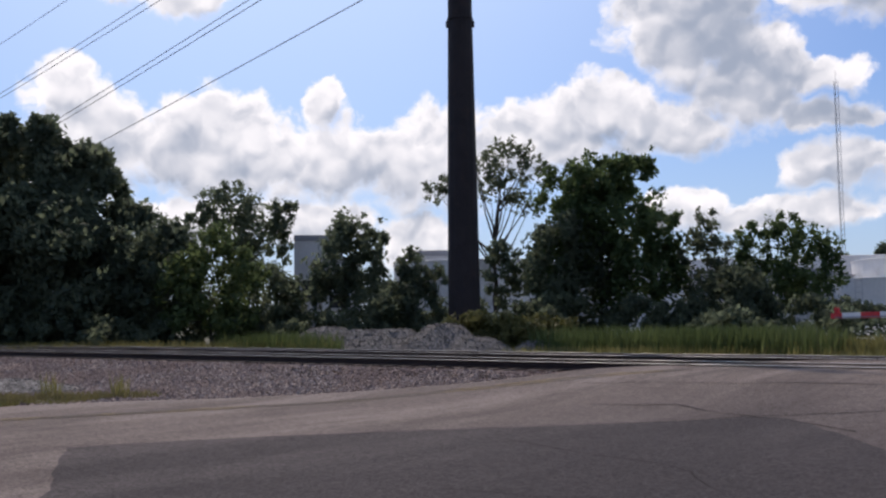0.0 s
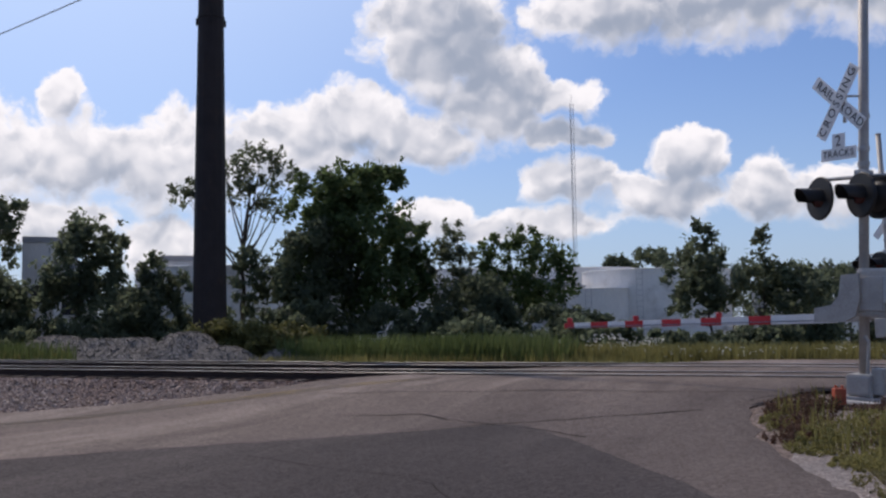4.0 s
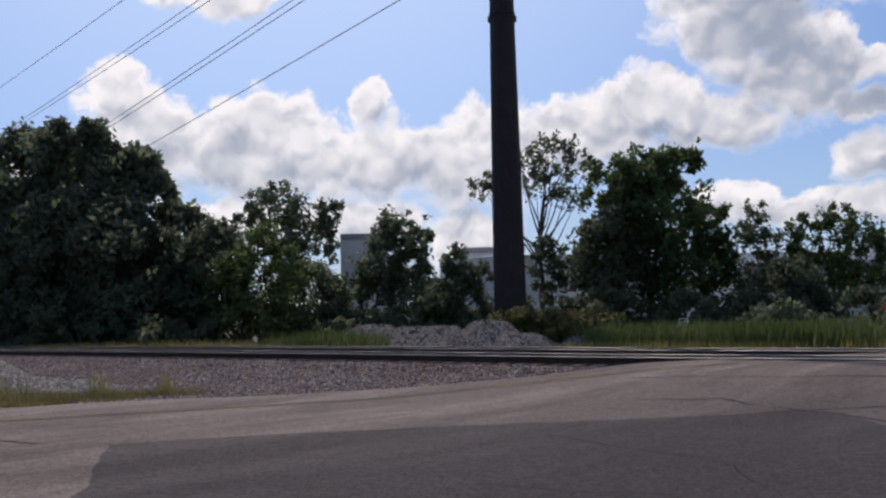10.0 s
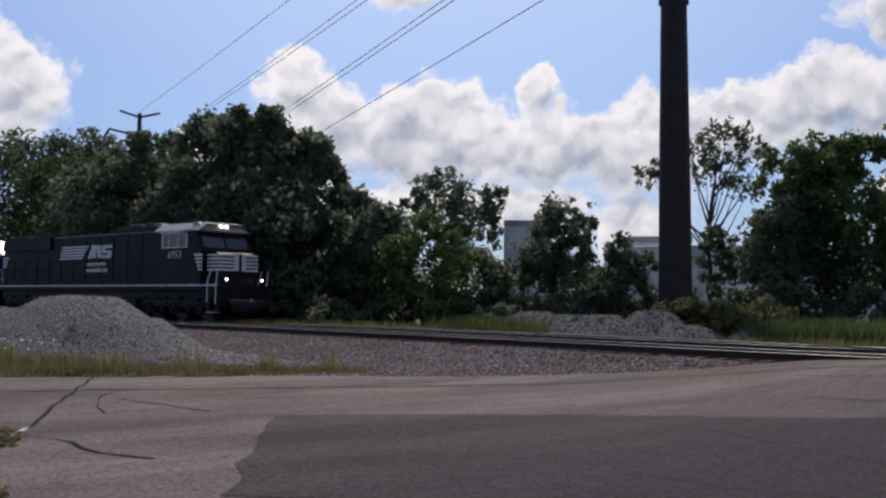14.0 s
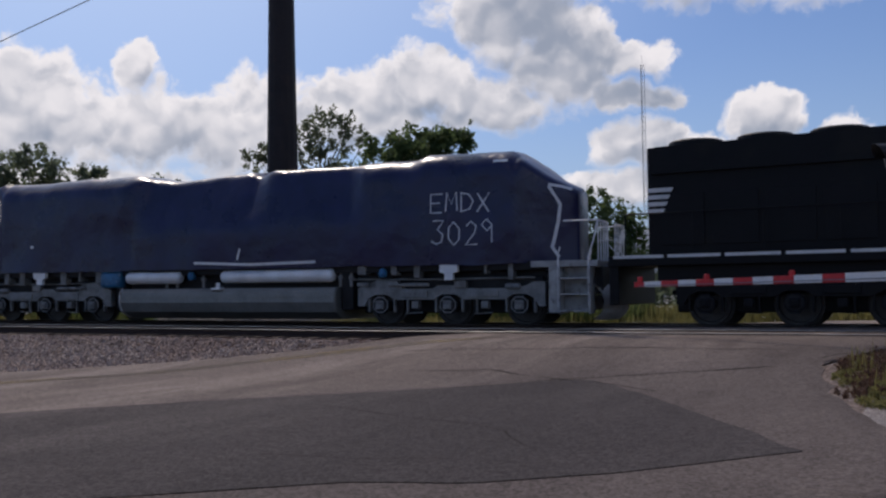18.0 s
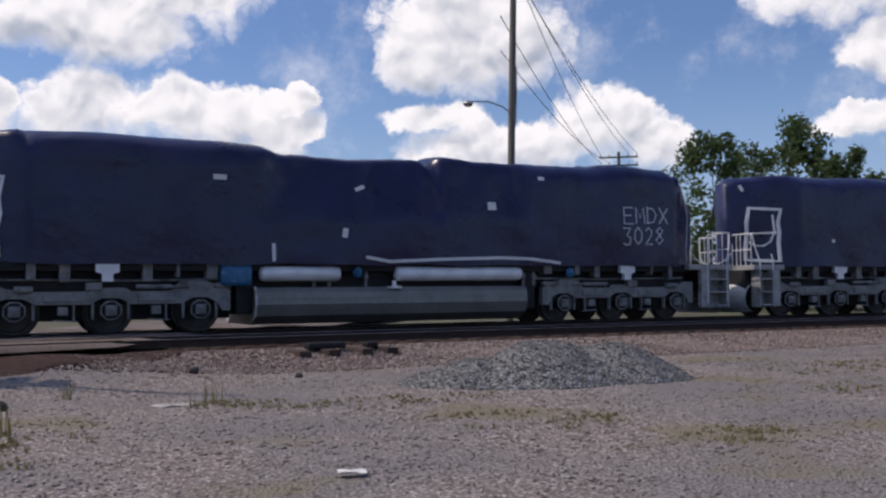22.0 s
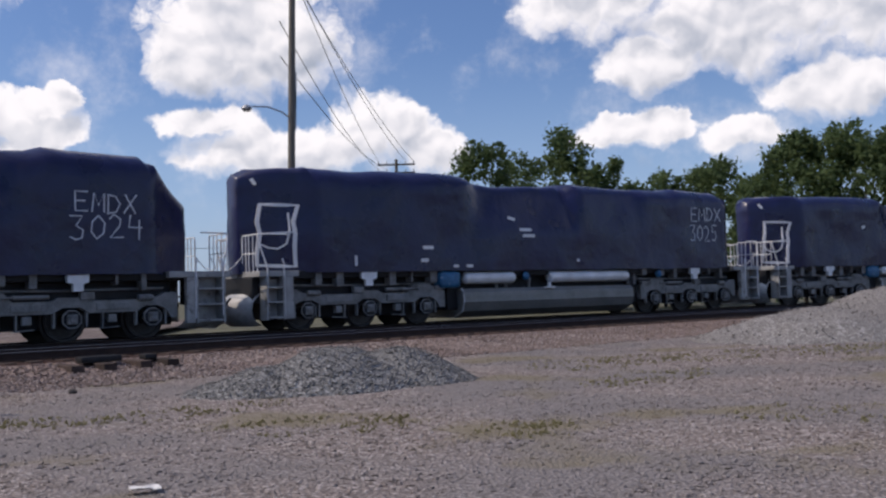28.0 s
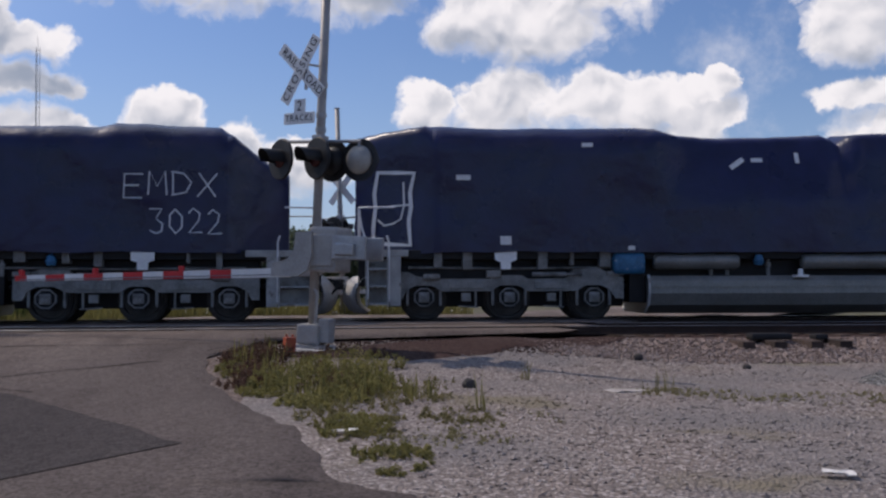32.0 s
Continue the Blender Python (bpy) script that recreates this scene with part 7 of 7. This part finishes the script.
for i, (a, d, top, w) in enumerate(((-11.6, 150, 11.6, 9), (-13.4, 150, 10.6, 6), (-9.4, 150, 10.8, 9), (-15.6, 150, 9.2, 6), (-6, 160, 9.5, 12), (-2, 160, 9, 12), (-18, 150, 9, 8))):
    tree("tree", "distant dark tree behind the storage tanks", *at_bearing(a, d), top, w, 400 + i, LEAF_DARK, .0, "round", 2600, .4, 50, 3, FARWOOD)


def thicket(name, label, spots, leafmat, seed, per=2200, size=.13):
    for i, (x, y, h, w) in enumerate(spots):
        rng = np.random.default_rng(seed + i)
        g = ground_z(x, y)
        c, r = crown_clumps(h, w, 0, "round", rng, 26)
        c[:, 2] = np.maximum(c[:, 2], .1)
        root = thing("shrub", label, "shrub", at=pose(x, y, g), group=name)
        stem = Mesh()
        for k in range(4):
            stem.cyl((0, 0, -.1), c[k] * .8, .03, 5, .01)
        part("stems", stem, BARK, root)
        part("foliage", sheet("foliage", *leaves(c, r, per, size, rng), leafmat), leafmat, root)


def spot(a, d):
    return at_bearing(a, d)


thicket("olive bushes by the monopole", "rounded olive green bush in front of the monopole", [(*spot(-37.0, 40), 1.9, 2.2), (*spot(-35.0, 39), 1.7, 2.4), (*spot(-33.0, 39), 1.6, 2.6), (*spot(-31.5, 40), 1.5, 2.2)], LEAF_LIGHT, 500, 2600)
thicket("undergrowth between the trees", "dense dark undergrowth between tree trunks", [(*spot(a, 48.5 + .8 * math.sin(a)), h, 3.4) for a, h in ((-50.5, 2.4), (-48, 2.2), (-46, 2.0), (-42.4, 2.3), (-39.2, 2.2), (-36.8, 2.6), (-33.4, 2.4), (-31.6, 2.8), (-26.6, 2.6), (-24.8, 2.4), (-22.0, 2.6), (-18.2, 2.5), (-16.2, 2.2))], LEAF_DARK, 560, 3200)
thicket("dark bushes in the reeds", "dark green bush rising out of tall reeds", [(*spot(-22.2, 37), 1.9, 2.2), (*spot(-20.6, 37), 1.5, 2.2), (*spot(-23.6, 40), 1.5, 2.4), (*spot(-15.4, 38), 1.7, 2.4), (*spot(-13.2, 38), 1.5, 2.0), (*spot(-16.4, 42), 1.9, 2.6), (*spot(-8, 42), 1.4, 3.0), (*spot(-5, 42), 1.3, 3.0), (*spot(-11, 40), 1.2, 2.6),
                                     (*spot(-55, 47), 1.6, 3), (*spot(-58, 47), 1.8, 3.4), (*spot(-61, 49), 2, 3.6), (*spot(-64, 52), 2, 3.6), (*spot(-47, 46), 1.7, 3), (*spot(-43, 45), 1.5, 3), (*spot(-38.5, 45), 1.6, 2.8)], LEAF_DARK, 520, 2400)


def blades(name, label, patches, leafmat, seed, width=.018, kind_cat="grass"):
    """Upright bent blades: each patch is x, y, rx, ry, count, height."""
    rng = np.random.default_rng(seed)
    vs, fs, base = [], [], 0
    for x, y, rx, ry, n, h in patches:
        a, r = rng.uniform(0, 6.283, n), np.sqrt(rng.random(n))
        px, py = x + rx * r * np.cos(a), y + ry * r * np.sin(a)
        pz = np.array([ground_z(u, v) for u, v in zip(px, py)]) - .02
        hh = h * rng.uniform(.45, 1.15, n)
        d = rng.uniform(0, 6.283, n)
        bend = hh * rng.uniform(.05, .35, n)
        w = width * rng.uniform(.6, 1.5, n)
        cx, sx = np.cos(d), np.sin(d)
        lev = []
        for t, ww in ((0, 1), (.55, .8), (1, .08)):
            ox, oy, oz = bend * cx * t * t, bend * sx * t * t, hh * t
            lev.append(np.stack([px + ox - sx * w * ww, py + oy + cx * w * ww, pz + oz], 1))
            lev.append(np.stack([px + ox + sx * w * ww, py + oy - cx * w * ww, pz + oz], 1))
        v = np.stack(lev, 1).reshape(-1, 3)
        i = np.arange(n)[:, None] * 6 + base
        vs.append(v)
        fs.append(np.vstack([np.hstack([i, i + 1, i + 3, i + 2]), np.hstack([i + 2, i + 3, i + 5, i + 4])]))
        base += 6 * n
    ob = new(name, sheet(name, np.vstack(vs), np.vstack(fs), leafmat))
    return tagged(ob, label, kind_cat, kind="stuff")


def strip(a0, a1, d0, d1, n, count, h, ry=1.2):
    """A band of patches between two bearings."""
    out = []
    for i in range(n):
        a = a0 + (a1 - a0) * (i + .5) / n
        x, y = at_bearing(a, d0 + (d1 - d0) * (i + .5) / n)
        out.append((x, y, 1.9, ry, count, h))
    return out


blades("reed_bed", "bright green tall reeds beyond the tracks", strip(-31, -18, 36, 33, 9, 1500, 1.25, 2.2) + strip(-50, -46, 42, 40, 3, 900, 1.1, 1.5), REED, 61, .022, "reeds")
blades("rank_grass", "dull green rank grass along the far side of the tracks", strip(-19, 6, 34, 31.5, 15, 1400, .95, 1.8) + strip(-34, -12, 33, 31, 12, 500, .6, 1.0) + strip(-64, -46, 46, 40, 8, 700, .8, 1.5), WEED, 62, .02)
blades("roadside_weeds", "green and straw weeds at the foot of a gravel heap", [(-21.0, 5.2, 1.2, .9, 1500, .2), (-20.2, 6.6, 1.1, .8, 1500, .22), (-19.6, 8.0, 1.1, .8, 1500, .22), (-18.9, 9.4, 1.0, .8, 1300, .2), (-18.2, 10.7, .9, .7, 900, .18), (-17.6, 11.7, .7, .5, 420, .16), (-22.2, 7.0, 1.3, 1.0, 900, .3), (-24.6, 5.4, 1.6, 1.3, 1500, .45), (-26, 4.0, 2, 1.6, 900, .4)], DRY, 63, .012, "weeds")
blades("roadside_weeds", "taller green weeds at the road's edge", [(-21.4, 6.8, .9, .6, 150, .5), (-20.6, 7.9, .7, .5, 120, .48), (-19.9, 9.2, .5, .4, 60, .5), (-18.9, 10.6, .3, .2, 40, .55), (-18.0, 11.6, .3, .2, 40, .5), (-23.4, 5.6, 1.3, 1.0, 500, .6), (-24.9, 4.6, 1.0, .9, 600, .8)], WEED, 64, .014, "weeds")
blades("verge_grass", "short mossy green grass between the road and a gravel heap", [(-20.7, 4.4, .8, .9, 2200, .1), (-19.9, 5.9, .8, .9, 2200, .1), (-19.2, 7.4, .8, .9, 2200, .1), (-18.4, 8.9, .7, .8, 1800, .1), (-17.7, 10.2, .6, .7, 1300, .09), (-22.2, 3.2, 1.4, 1.2, 2200, .14)], WEED, 76, .014)
def leafy(name, label, patches, leafmat, seed, size=.035, cat="weeds"):
    """Low leafy plants in loose clumps: each patch is x, y, rx, ry, plants, height."""
    rng = np.random.default_rng(seed)
    vs, fs, base = [], [], 0
    for x, y, rx, ry, n, h in patches:
        a, r = rng.uniform(0, 6.283, n), rng.random(n) ** .6
        px, py = x + rx * r * np.cos(a), y + ry * r * np.sin(a)
        keep_ = np.array([noise.noise((u * 1.4, v * 1.4, seed)) > -.12 for u, v in zip(px, py)])
        px, py = px[keep_], py[keep_]
        hh = h * rng.uniform(.35, 1.2, len(px)) * (1.15 - .6 * r[keep_])
        pz = np.array([max(ground_z(u, v), road_z(u, v) if paved(u, v) else -9) for u, v in zip(px, py)])
        c = np.concatenate([np.stack([px, py, pz + hh * t], 1) for t in (.25, .55, .85)])
        rad = np.concatenate([np.clip(hh * k, .035, .13) for k in (.45, .5, .35)])
        v, f = leaves(c, rad, len(px) * 16, size, rng, 0, .38)
        v[:, 2] = np.maximum(v[:, 2], -.52)
        vs.append(v), fs.append(f + base)
        base += len(v)
    return tagged(new(name, sheet(name, np.vstack(vs), np.vstack(fs), leafmat)), label, cat, kind="stuff")


leafy("signal_weeds", "yellow-green leafy weeds round the signal's footing", [(-.1, 12.9, .95, 1.5, 270, .26), (.3, 11.9, .65, .9, 150, .2), (.3, 14.3, .8, .7, 110, .27), (.05, 11.0, .4, .6, 50, .14)], WEED, 65, .032)
leafy("signal_weeds", "low straw-green ground cover spreading over the gravel", [(.15, 10.0, .55, 1.2, 150, .07), (.7, 9.2, .6, .6, 60, .06), (.25, 8.7, .4, .5, 40, .06), (1.4, 9.7, .6, .4, 60, .09), (.9, 11.0, .5, .5, 60, .14), (1.0, 12.4, .8, .7, 70, .1), (1.5, 9.4, .35, .25, 40, .09)], DRY, 69, .02)
leafy("signal_weeds", "low straw-green fringe along the road's broken edge", [(.2, 9.0, .35, .9, 260, .07), (-.25, 10.8, .35, .9, 260, .08), (-.8, 12.4, .35, .9, 240, .1), (.45, 7.6, .3, .8, 180, .06), (-1.3, 14.2, .3, .8, 160, .12)], WEED, 77, .022)
leafy("signal_weeds", "brown and reddish weeds in front of the signal", [(-1.05, 14.9, .6, 1.0, 190, .25), (-.2, 15.4, .7, .4, 110, .22), (-1.1, 13.2, .35, .9, 110, .2), (.5, 15.3, .5, .3, 50, .2), (-.3, 13.6, .7, .9, 80, .24), (.2, 12.2, .6, .8, 50, .2)], RUST_WEED, 66, .028)
blades("signal_weeds", "thin green stalks among the leafy weeds", [(-.1, 12.9, .9, 1.4, 190, .36), (.3, 11.6, .7, .8, 90, .26), (.95, 11.0, .3, .2, 30, .32), (1.5, 10.0, .08, .06, 9, .42), (-1.0, 14.9, .5, .9, 70, .36)], WEED, 75, .009, "weeds")
LOT_SPOTS = ((6.0, 8.36, .55, .3), (6.65, 7.75, .55, .28), (7.4, 6.2, .4, .2), (6.1, 10.5, .9, .3), (4.66, 10.9, .4, .25), (9.8, 4.7, .5, .25), (10.2, 3.7, .6, .3), (12.4, 8.1, .9, .3), (7.2, 6.05, .35, .2), (1.54, 9.4, .4, .3), (1.1, 8.3, .35, .25), (14.5, 10.5, 1.2, .5), (16.5, 9.6, 1.0, .5), (19, 8, 1.2, .6), (4.05, 11.5, .35, .2))
leafy("lot_tufts", "thin straw-green patches scattered on the gravel lot", [(x, y, rx * 1.7, ry * 2.2, int(150 * rx), .03) for x, y, rx, ry in LOT_SPOTS], LOT_STRAW, 70, .016, "grass")
blades("lot_tufts", "thin grass stalks standing on the gravel lot", [(x, y, rx * 1.8, ry * 2.4, int(150 * rx), .055) for x, y, rx, ry in LOT_SPOTS] + [(4.06, 11.54, .12, .08, 14, .36), (3.7, 11.3, .05, .05, 4, .24), (12.8, 13.8, .06, .06, 8, .5), (2.6, 12.9, .08, .06, 12, .3)], LOT_STRAW, 67, .006, "grass")


leafy("roadside_grass", "mossy grass and dirt along the broken road edge", [(-9.6, 2.0, 1.5, .5, 500, .09), (-8.4, 1.7, 1.2, .5, 420, .1), (-10.4, 2.7, .9, .35, 180, .07), (-7.4, 1.7, .7, .4, 200, .1)], DRY, 72, .026, "grass")
def flower_heads(patches, seed):
    rng = random.Random(seed)
    v, f = [], []
    for x, y, rx, ry, n, h in patches:
        for _ in range(n):
            a, r = rng.uniform(0, 6.28), math.sqrt(rng.random())
            px, py = x + rx * r * math.cos(a), y + ry * r * math.sin(a)
            stone(v, f, rng, px, py, ground_z(px, py) + h * rng.uniform(.55, 1.1), rng.uniform(.02, .05))
    tagged(new("flower_heads", sheet("flower_heads", v, f, FLOWER)), "small white wildflower heads above the grass", "flowers", kind="stuff")


flower_heads([(*spot(-14.4, 34), .8, .6, 110, 1.2), (*spot(-12.4, 34), .9, .6, 130, 1.1)] + [(x, y, rx, ry, 46, .8) for x, y, rx, ry, _, _ in strip(-10, 6, 32.5, 31.5, 9, 0, 0)] + [(-23.4, 6.6, 1.4, .8, 30, .6)], 68)

# ---- tanks and buildings behind the trees ----
def storage_tank(x, y, r, top, label, seam=6):
    g = ground_z(x, y)
    root = thing("storage_tank", label, "storage tank", at=pose(x, y, g), group="white storage tanks")
    h = top - g
    part("shell", Mesh().lathe((0, 0, 0), ((r, -.5), (r, h), (r * .99, h + .03), (.01, h + r * .05)), 48), TANK_WHITE, root, "white welded steel shell")
    part("rim", Mesh().lathe((0, 0, h - .1), ((r + .06, 0), (r + .06, .1), (r, .12), (r, -.02)), 48), TANK_WHITE, root)
    for i in range(1, seam):
        part("weld_ring", Mesh().lathe((0, 0, h * i / seam), ((r, -.03), (r + .015, 0), (r, .03)), 48), TANK_WHITE, root)
    ld = Mesh()
    for s in (-.25, .25):
        ld.tube([(s, -r - .25, 0), (s, -r - .25, h)], .018)
    for k in range(int(h / .45)):
        ld.tube([(-.25, -r - .25, .3 + k * .45), (.25, -r - .25, .3 + k * .45)], .012)
    part("ladder", ld, GALV, root)
    return root


def hall(x, y, w, d, top, turn, label, roof="flat", material=CONCRETE, bays=5):
    g = ground_z(x, y)
    h = top - g
    root = thing("industrial_building", label, "building", at=pose(x, y, g, 0, 0, turn), group="pale industrial buildings")
    part("wall", Mesh().box(-w / 2, w / 2, -d / 2, d / 2, -.5, h, .03), material, root)
    if roof == "gable":
        part("roof", Mesh().prism([(-w / 2 - .2, h), (w / 2 + .2, h), (0, h + w * .1)], -d / 2 - .2, d / 2 + .2), ROOF_GREY, root)
    else:
        part("parapet", Mesh().box(-w / 2 - .08, w / 2 + .08, -d / 2 - .08, d / 2 + .08, h - .35, h + .06, .03), ROOF_GREY, root)
    for i in range(bays):
        a = -w / 2 + w * (i + .5) / bays
        part("pilaster", Mesh().box(a - w / bays / 2 - .08, a - w / bays / 2 + .08, -d / 2 - .1, -d / 2, 0, h - .4), material, root)
        win = part("window", Mesh().box(a - .35 * w / bays, a + .1 * w / bays, -d / 2 - .04, -d / 2 + .01, h * .45, h * .6), DARK_OPENING, root)
        part("sill", Mesh().box(a - .37 * w / bays, a + .12 * w / bays, -d / 2 - .1, -d / 2, h * .43, h * .45), CONCRETE, win)
    return root


storage_tank(-17.2, 86, 6.4, 5.5, "white cylindrical storage tank, sunlit")
storage_tank(-20.8, 79.5, 2.6, 3.9, "smaller white tank in front of a larger one", 4)
storage_tank(-43.2, 58.5, 6.2, 5.3, "white cylindrical tank behind trees")
storage_tank(-37.2, 69, 5.6, 5.6, "white cylindrical tank behind trees")
storage_tank(-36.0, 84, 6.5, 6.0, "white cylindrical tank behind trees")
storage_tank(-25.6, 93, 5.0, 6.3, "white cylindrical tank behind trees")
storage_tank(-.6, 84, 2.6, 4.4, "white cylindrical tank behind trees", 4)
hall(-51.9, 50.6, 3.4, 5, 7.3, 46, "pale grey concrete block building", bays=1)
hall(-49.6, 50.6, 2.6, 4, 5.5, 46, "lower white block building", material=TANK_WHITE, bays=1)
hall(-46.0, 58.5, 4.5, 4, 6.3, 40, "pale rectangular plant building", bays=2)
hall(-29.5, 80, 14, 6, 4.2, 20, "long low pale shed", "gable", bays=7)
hall(-6.2, 91, 6.5, 6, 4.0, 5, "small pale shed among trees", "gable", bays=3)
hall(6, 92, 12, 8, 5.0, -5, "pale metal shed beyond the tracks", "gable", TANK_WHITE, 5)

# ---- litter and stones on the lot ----
for x, y, w, a in ((.12, 8.7, .2, 20), (3.37, 6.3, .22, -15)):
    v = []
    rnd = random.Random(int(x * 10))
    for i in range(5):
        for j in range(4):
            v.append((w * (i / 4 - .5) + rnd.uniform(-.02, .02), w * .55 * (j / 3 - .5) + rnd.uniform(-.02, .02), .012 + .018 * rnd.random()))
    f = [(j + i * 4, j + 1 + i * 4, j + 5 + i * 4, j + 4 + i * 4) for i in range(4) for j in range(3)]
    m = Mesh().add(v, f)
    m.add([(p[0], p[1], p[2] - .008) for p in v], f)
    thing("paper_scrap", "crumpled white scrap lying on the gravel", "litter", at=pose(x, y, ground_z(x, y) + .02, 0, 0, a), group="litter on the lot", mesh=m, material=PAPER)
slab = Mesh()
slab.prism([(-.36, -.04), (.3, -.04), (.34, .0), (.12, .018), (-.1, .01), (-.28, .022), (-.38, .0)], -.16, .14)
thing("concrete_slab", "broken pale concrete slab sunk in the gravel", "concrete slab", at=pose(3.74, 11.72, ground_z(3.74, 11.72), 0, 2, 14), mesh=slab, material=SLAB)
for x, y, r in ((1.75, 12.3, .1), (4.9, 15.1, .09), (6.3, 14.2, .07)):
    bm = bmesh.new()
    bmesh.ops.create_icosphere(bm, subdivisions=2, radius=r)
    for v in bm.verts:
        v.co *= 1 + .35 * noise.noise(v.co * 9 + Vector((x, y, 0)))
        v.co.z *= .75
    m = Mesh()
    m.bm(bm)
    thing("rock", "lone dark rock on the gravel", "rock", at=pose(x, y, ground_z(x, y) + r * .5), group="dark rocks on the lot", mesh=m, material=STONE_DARK)


def scatter(name, label, count, region, sizes, material, seed, avoid=True):
    rnd = random.Random(seed)
    v, f = [], []
    x0, x1, y0, y1 = region
    while len(v) < count * 6:
        d = rnd.random() ** 1.6
        x, y = rnd.uniform(x0, x1), y0 + (y1 - y0) * d
        if avoid and paved(x, y):
            continue
        stone(v, f, rnd, x, y, ground_z(x, y) + .004, rnd.uniform(*sizes), .55)
    tagged(new(name, sheet(name, v, f, material)), label, "stones", kind="stuff")


scatter("loose_gravel", "larger loose stones over the gravel lot", 7000, (.3, 24, 3.0, 17.5), (.018, .045), LOT, 73)
scatter("loose_gravel", "loose pale stones over the gravel lot", 26000, (.3, 24, 2.2, 17.5), (.007, .024), LOT, 71)
def shoulder(seed, count, s0, s1, d0, d1, sizes, material=BALLAST):
    rnd = random.Random(seed)
    v, f = [], []
    while len(v) < count * 6:
        s, d = rnd.uniform(s0, s1), rnd.uniform(d0, d1)
        x, y, _ = on_track(s, d)
        if paved(x, y) and abs(x) < 20:
            continue
        z = np.interp(d, (5.3, 5.62, 6.7, 9.5), (-.2, -.21, -.36, -.5)) + track_z(s) * np.interp(d, (6.7, 9.5), (1, .2))
        stone(v, f, rnd, x, y, max(float(z), ground_z(x, y)) + .012, rnd.uniform(*sizes))
    tagged(new("ballast_stones", sheet("ballast_stones", v, f, material)), "loose brown ballast stones beside the track", "stones", kind="stuff")


shoulder(81, 46000, -40, -2, 5.6, 14.5, (.03, .07))
shoulder(82, 15000, 8.8, 42, 5.7, 9.0, (.02, .045), PALE_BALLAST)
shoulder(83, 1600, 3, 9.2, 5.5, 8.8, (.015, .03), BED)

motions()
